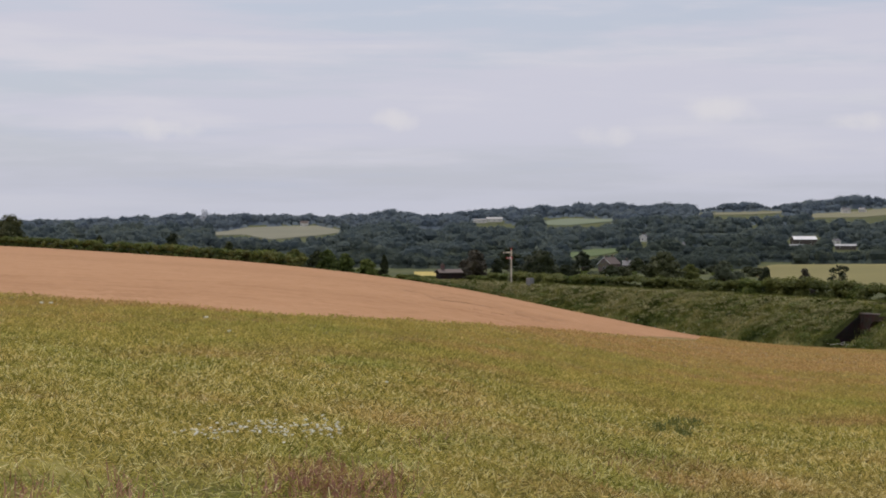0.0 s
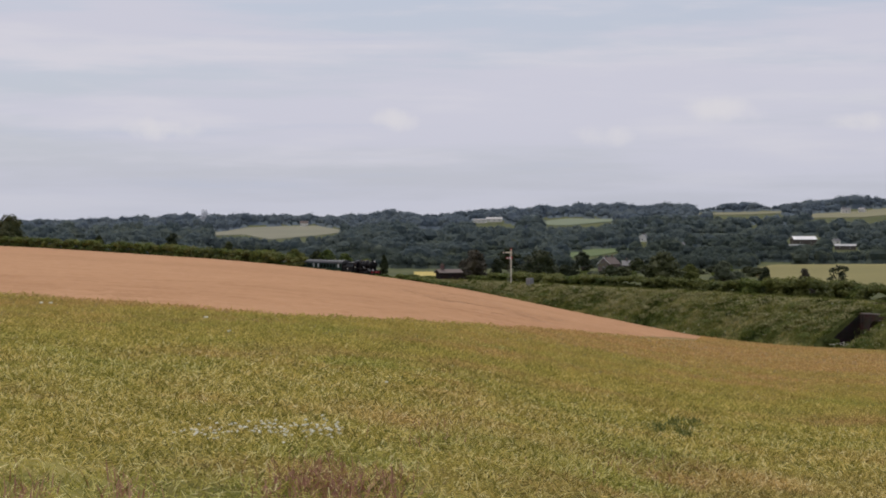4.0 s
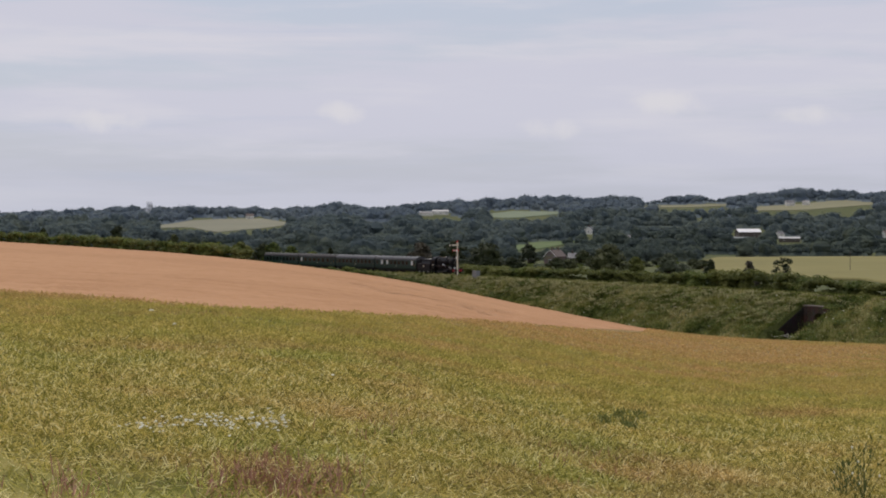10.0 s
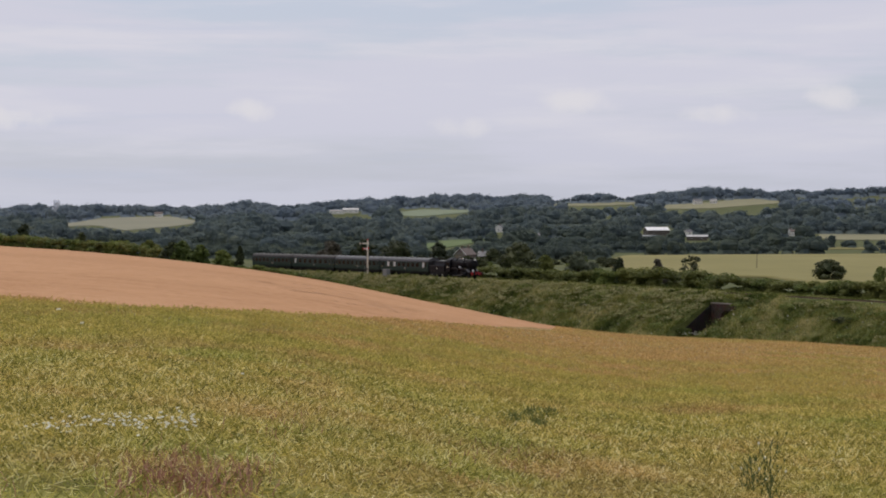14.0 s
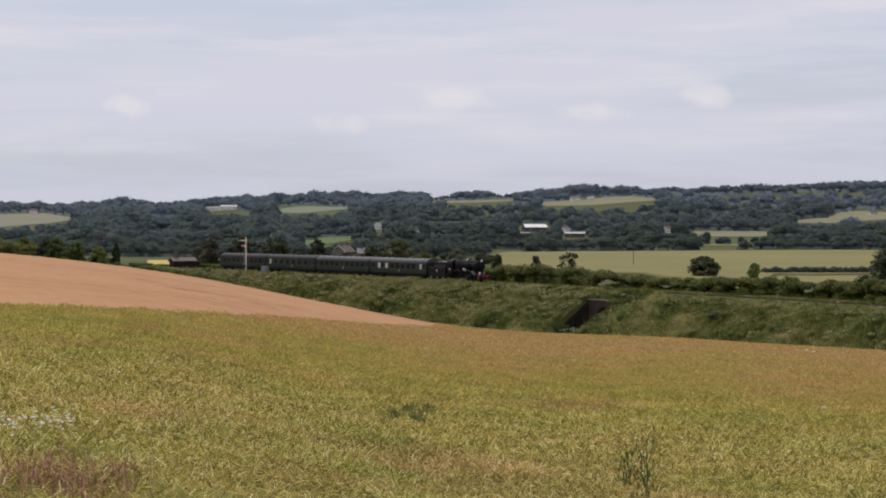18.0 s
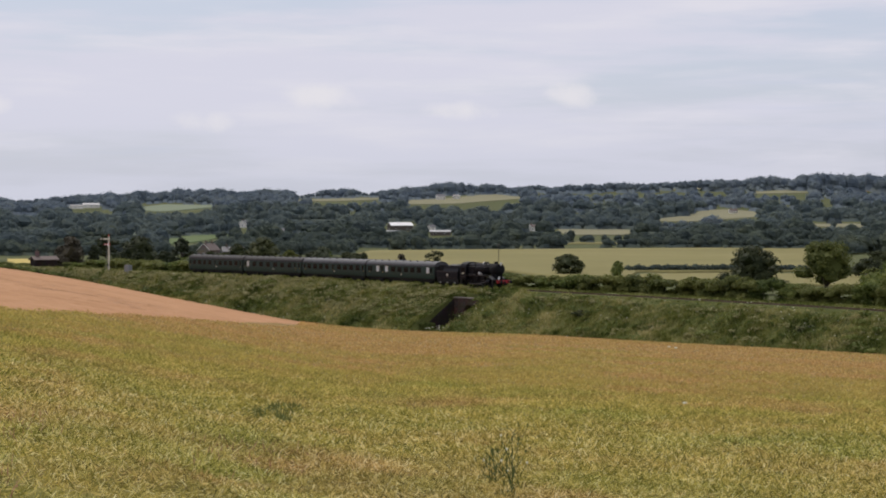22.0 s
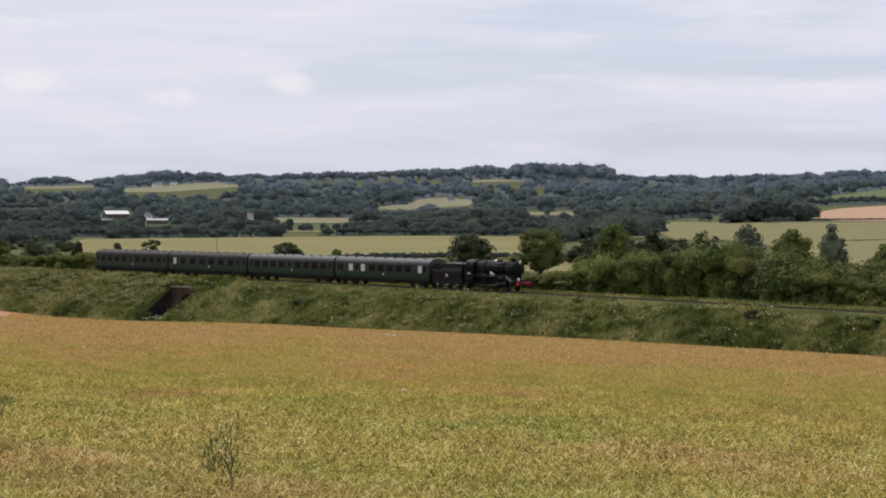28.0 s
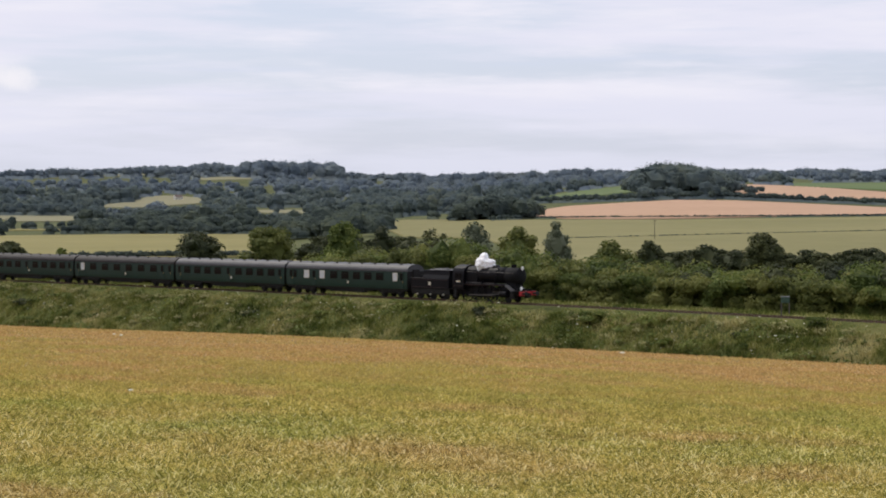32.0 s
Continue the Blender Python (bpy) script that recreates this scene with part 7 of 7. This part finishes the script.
def build_houses():
    # platelayers' hut by the line
    house("low red-brown brick lineside hut with a pale roof", -11.2, 414, 30, 5.2, 3.2, 1.9, 2.5, OLD_BRICK, ROOF_TILE, "lineside_hut", 1, 0.0, 0, 0, base=-0.4)
    house("grey-brown gabled cottage with white bargeboards", -6.1, 880, 62, 9.0, 7.0, 3.6, 6.6, HOUSE_BRICK, ROOF_TILE, "cottage", 2, 0.8)
    house("lower cottage wing with a grey slate roof", -5.35, 885, 10, 10.0, 6.5, 3.0, 5.2, HOUSE_BRICK, SLATE, "cottage_wing", 1, 0.5)
    house("large barn with a bright white metal roof", -0.04, at_el(0, -0.36), 14, 19.0, 15.0, 4.4, 7.0, TIMBER, WHITE_SHEET, "barn", 0, 1.5, 2, 1)
    house("long low farm shed with a pale grey roof", 1.25, at_el(1.2, -0.48), -6, 16.0, 7.0, 2.6, 3.8, TIMBER, SHED_ROOF, "farm_shed", 0, 1.0, 2, 1)
    house("low farm shed with a grey roof", -0.25, at_el(-0.25, -0.46), 8, 14.0, 6.0, 2.4, 3.4, TIMBER, GREY_PAINT, "farm_shed", 0, 0.8, 2, 1)
    house("small white farm outbuilding", 0.95, at_el(0.9, -0.33), 40, 6.0, 5.0, 3.0, 4.6, RENDER_WALL, SLATE, "outbuilding", 0, 1.0, 1, 1)
    house("cream cottage among dark trees", 4.2, at_el(4.2, -0.36), 30, 7.0, 6.0, 3.4, 5.4, RENDER_WALL, ROOF_TILE, "cottage", 1, 1.5)
    house("pale farmhouse with a tiled roof", 10.5, at_el(10.5, 0.24), 12, 8.0, 6.0, 2.8, 5.0, RENDER_WALL, ROOF_TILE, "farmhouse", 2, 0.0)
    house("white house on the hill field", 1.25, at_el(1.25, 0.68), 15, 11.0, 8.0, 3.8, 6.4, RENDER_WALL, SLATE, "house", 1, 0.5)
    house("second white house on the hill field", 1.75, at_el(1.75, 0.70), -20, 8.0, 7.0, 3.4, 5.6, RENDER_WALL, SLATE, "house", 1, 0.5)
    house("pale stone house above the hillside field", -15.8, at_el(-15.8, 0.27), 10, 10.0, 7.0, 4.0, 6.6, RENDER_WALL, ROOF_TILE, "house", 1, 0.5)
    house("pale farm roofs on the wooded hill", -9.75, at_el(-9.75, 0.36), 14, 20.0, 9.0, 3.6, 5.6, RENDER_WALL, SHED_ROOF, "farm_building", 0, 2.5, 3, 1)
    house("pale low farm building on the wooded hill", -10.2, at_el(-10.2, 0.33), -8, 16.0, 7.0, 3.0, 4.6, RENDER_WALL, SLATE, "farm_building", 0, 2.5, 3, 1)
    house("white cottage half hidden by trees", -3.9, at_el(-3.9, -0.55), 20, 8.0, 6.0, 3.4, 5.6, RENDER_WALL, SLATE, "cottage", 1, 2.0)
    house("white cottage end among valley trees", -5.0, at_el(-5.0, -0.3), 75, 7.0, 6.0, 3.6, 5.8, RENDER_WALL, SLATE, "cottage", 1, 3.0)
    for az, el, tall in ((3.1, -1.35, 8.5), (25.6, -1.05, 9.0)):
        r = at_el(az, el)
        x, y, _ = polar(az, r)
        p = thing("utility_pole", "thin wooden utility pole standing in the field", "pole", (x, y, float(ground(np.array(az), np.array(r)))))
        part("post", tube(bmesh.new(), (0, 0, -0.5), (0, 0, tall), 0.15, 0.1, 8), TIMBER, p)
        part("crossarm", box(bmesh.new(), -0.9, 0.9, -0.06, 0.06, tall - 0.6, tall - 0.45), TIMBER, p)


build_houses()


# ---------------------------------------------------------------- sleepers
def build_sleepers():
    bed = bpy.data.objects["ballast_bed"]
    me = bpy.data.meshes.new("sleeper")
    bm = box(bmesh.new(), -1.3, 1.3, -0.125, 0.125, -0.26, -0.13)
    for x in (-0.7525, 0.7525):
        box(bm, x - 0.16, x + 0.16, -0.1, 0.1, -0.13, -0.09)
    bm.to_mesh(me)
    bm.free()
    me.materials.append(TIMBER)
    rest_v, rest_f = [], []
    base_v = np.array([v.co for v in me.vertices])
    base_f = np.array([list(p.vertices) for p in me.polygons])
    n = 0
    for s in np.arange(-330, 120, 0.72):
        x, y, h = track(s)
        m = pose(float(x), float(y), 0.0, 0, 0, -math.degrees(float(h)))
        if -112 < s < 103:
            ob = new("sleeper", me)
            ob.parent = bed
            ob.matrix_basis = m
        else:
            c, sn = math.cos(-h), math.sin(-h)
            w = np.stack([base_v[:, 0] * c - base_v[:, 1] * sn + x, base_v[:, 0] * sn + base_v[:, 1] * c + y, base_v[:, 2]], -1)
            rest_v.append(w)
            rest_f.append(base_f + n * len(base_v))
            n += 1
    ob = tagged(new("sleepers", mesh_from("sleepers", np.concatenate(rest_v), np.concatenate(rest_f), TIMBER)), "weathered timber sleepers of the distant track", kind="stuff")
    ob.parent = bed


build_sleepers()


# ---------------------------------------------------------------- steam from the safety valves
STEAM_PUFFS = [(29.95, 0.0, 0.42), (30.1, 0.25, 0.55), (30.25, -0.2, 0.62), (30.4, 0.1, 0.7), (30.55, 0.35, 0.6), (30.7, -0.3, 0.72), (30.85, 0.2, 0.66), (31.0, 0.0, 0.6), (31.2, 0.15, 0.66), (31.4, -0.1, 0.6), (31.6, 0.3, 0.5), (31.75, 0.0, 0.45)]
puffs = []


def build_steam():
    rng = np.random.default_rng(44)
    for born, drift, size in STEAM_PUFFS:
        n = 7
        c = rng.normal(scale=size * 0.36, size=(n, 3))
        rr = np.repeat(rng.uniform(size * 0.42, size * 0.68, (n, 1)), 3, 1)
        bm = bmesh.new()
        for cc, r0 in zip(c, rr):
            m = Matrix.Translation(cc) @ Matrix.Diagonal((*r0, 1))
            bmesh.ops.create_icosphere(bm, subdivisions=3, radius=1.0, matrix=m)
        for v in bm.verts:
            v.co *= 1 + 0.16 * noise.noise(v.co * 4.5) + 0.08 * noise.noise(v.co * 11.0)
        me = bpy.data.meshes.new("steam_puff")
        bm.to_mesh(me)
        bm.free()
        me.materials.append(STEAM)
        me.polygons.foreach_set("use_smooth", np.ones(len(me.polygons), bool))
        ob = tagged(new("steam_puff", me), "white billow of steam over the locomotive's safety valves", "steam", "steam plume")
        puffs.append((ob, born, drift, float(rng.uniform(-0.5, 0.5))))


build_steam()


def build_smoke():
    """A thin bonfire plume above the woods on the western hill."""
    m, nt, b = material("thin_smoke", 1.0, 0.0, 0.0)
    b.inputs["Base Color"].default_value = (0.86, 0.87, 0.90, 1)
    clear = nt.nodes.new("ShaderNodeBsdfTransparent")
    mx = nt.nodes.new("ShaderNodeMixShader")
    mx.inputs[0].default_value = 0.38
    nt.links.new(clear.outputs[0], mx.inputs[1])
    nt.links.new(b.outputs[0], mx.inputs[2])
    nt.links.new(mx.outputs[0], nt.nodes["Material Output"].inputs["Surface"])
    x, y, _ = polar(-19.0, 2380)
    z = float(ground(np.array(-19.0), np.array(2380.0)))
    rng = np.random.default_rng(9)
    n = 11
    up = np.linspace(2, 22, n)
    c = np.stack([-0.12 * (22 - up) + 0.5 * up + rng.normal(0, 1.2, n), rng.normal(0, 1.2, n), up], -1)
    v, f = blobs(rng, c, np.stack([1.3 + 0.16 * up, 1.3 + 0.16 * up, 1.5 + 0.1 * up], -1), 0.12)
    v[:, 0] -= 6
    ob = tagged(new("smoke_plume", mesh_from("smoke_plume", v, f, m, True)), "thin white bonfire smoke rising out of the far woods", "smoke")
    ob.matrix_basis = pose(x, y, z)


build_smoke()


# ---------------------------------------------------------------- all that moves
def motions():
    def on_track(back, t):
        x, y, h = track(front(t) - back)
        return pose(float(x), float(y), 0.0, 0, 0, -math.degrees(float(h)))

    for ob, back in moving:
        walk(ob, [(k * 0.5, on_track(back, k * 0.5)) for k in range(65)])
    for ax, r, seat in rolling:
        step = 1 if r < 0.6 else 2
        rows = []
        for k in range(0, 961, step):
            t = k / 30
            rows.append((t, pose(*seat, -math.degrees((front(t) - front(0)) / r))))
        walk(ax, rows)
    for rod, kind, seat, phase in rods:
        rows = []
        for k in range(0, 961, 2):
            t = k / 30
            a = (front(t) - front(0)) / 0.864 + radians(phase)
            py, pz = 0.33 * math.sin(a), 0.33 * math.cos(a)
            reach = 2.9
            lean = math.asin((pz - 0.086) / reach)
            if kind == "couple":
                rows.append((t, pose(seat[0], seat[1] + py, seat[2] + pz)))
            elif kind == "connect":
                rows.append((t, pose(seat[0], seat[1] + py, seat[2] + pz, -math.degrees(lean))))
            else:
                rows.append((t, pose(seat[0], seat[1] + py + reach * math.cos(lean), seat[2])))
        walk(rod, rows)
    for ob, born, drift, back_drift in puffs:
        rows = []
        for k in range(0, 97):
            t = k / 3
            t = min(t, 32.0)
            age = max(0.0, t - born)
            rise = 2.75 + 1.35 * (1 - math.exp(-age * 2.0)) + 0.12 * age
            lag = 5.95 + 0.55 * age + back_drift * min(1.0, age)
            x, y, h = track(front(t) - lag, drift * min(1.0, age))
            rows.append((t, pose(float(x), float(y), rise, 0, 0, 25 * age)))
        walk(ob, rows)


motions()
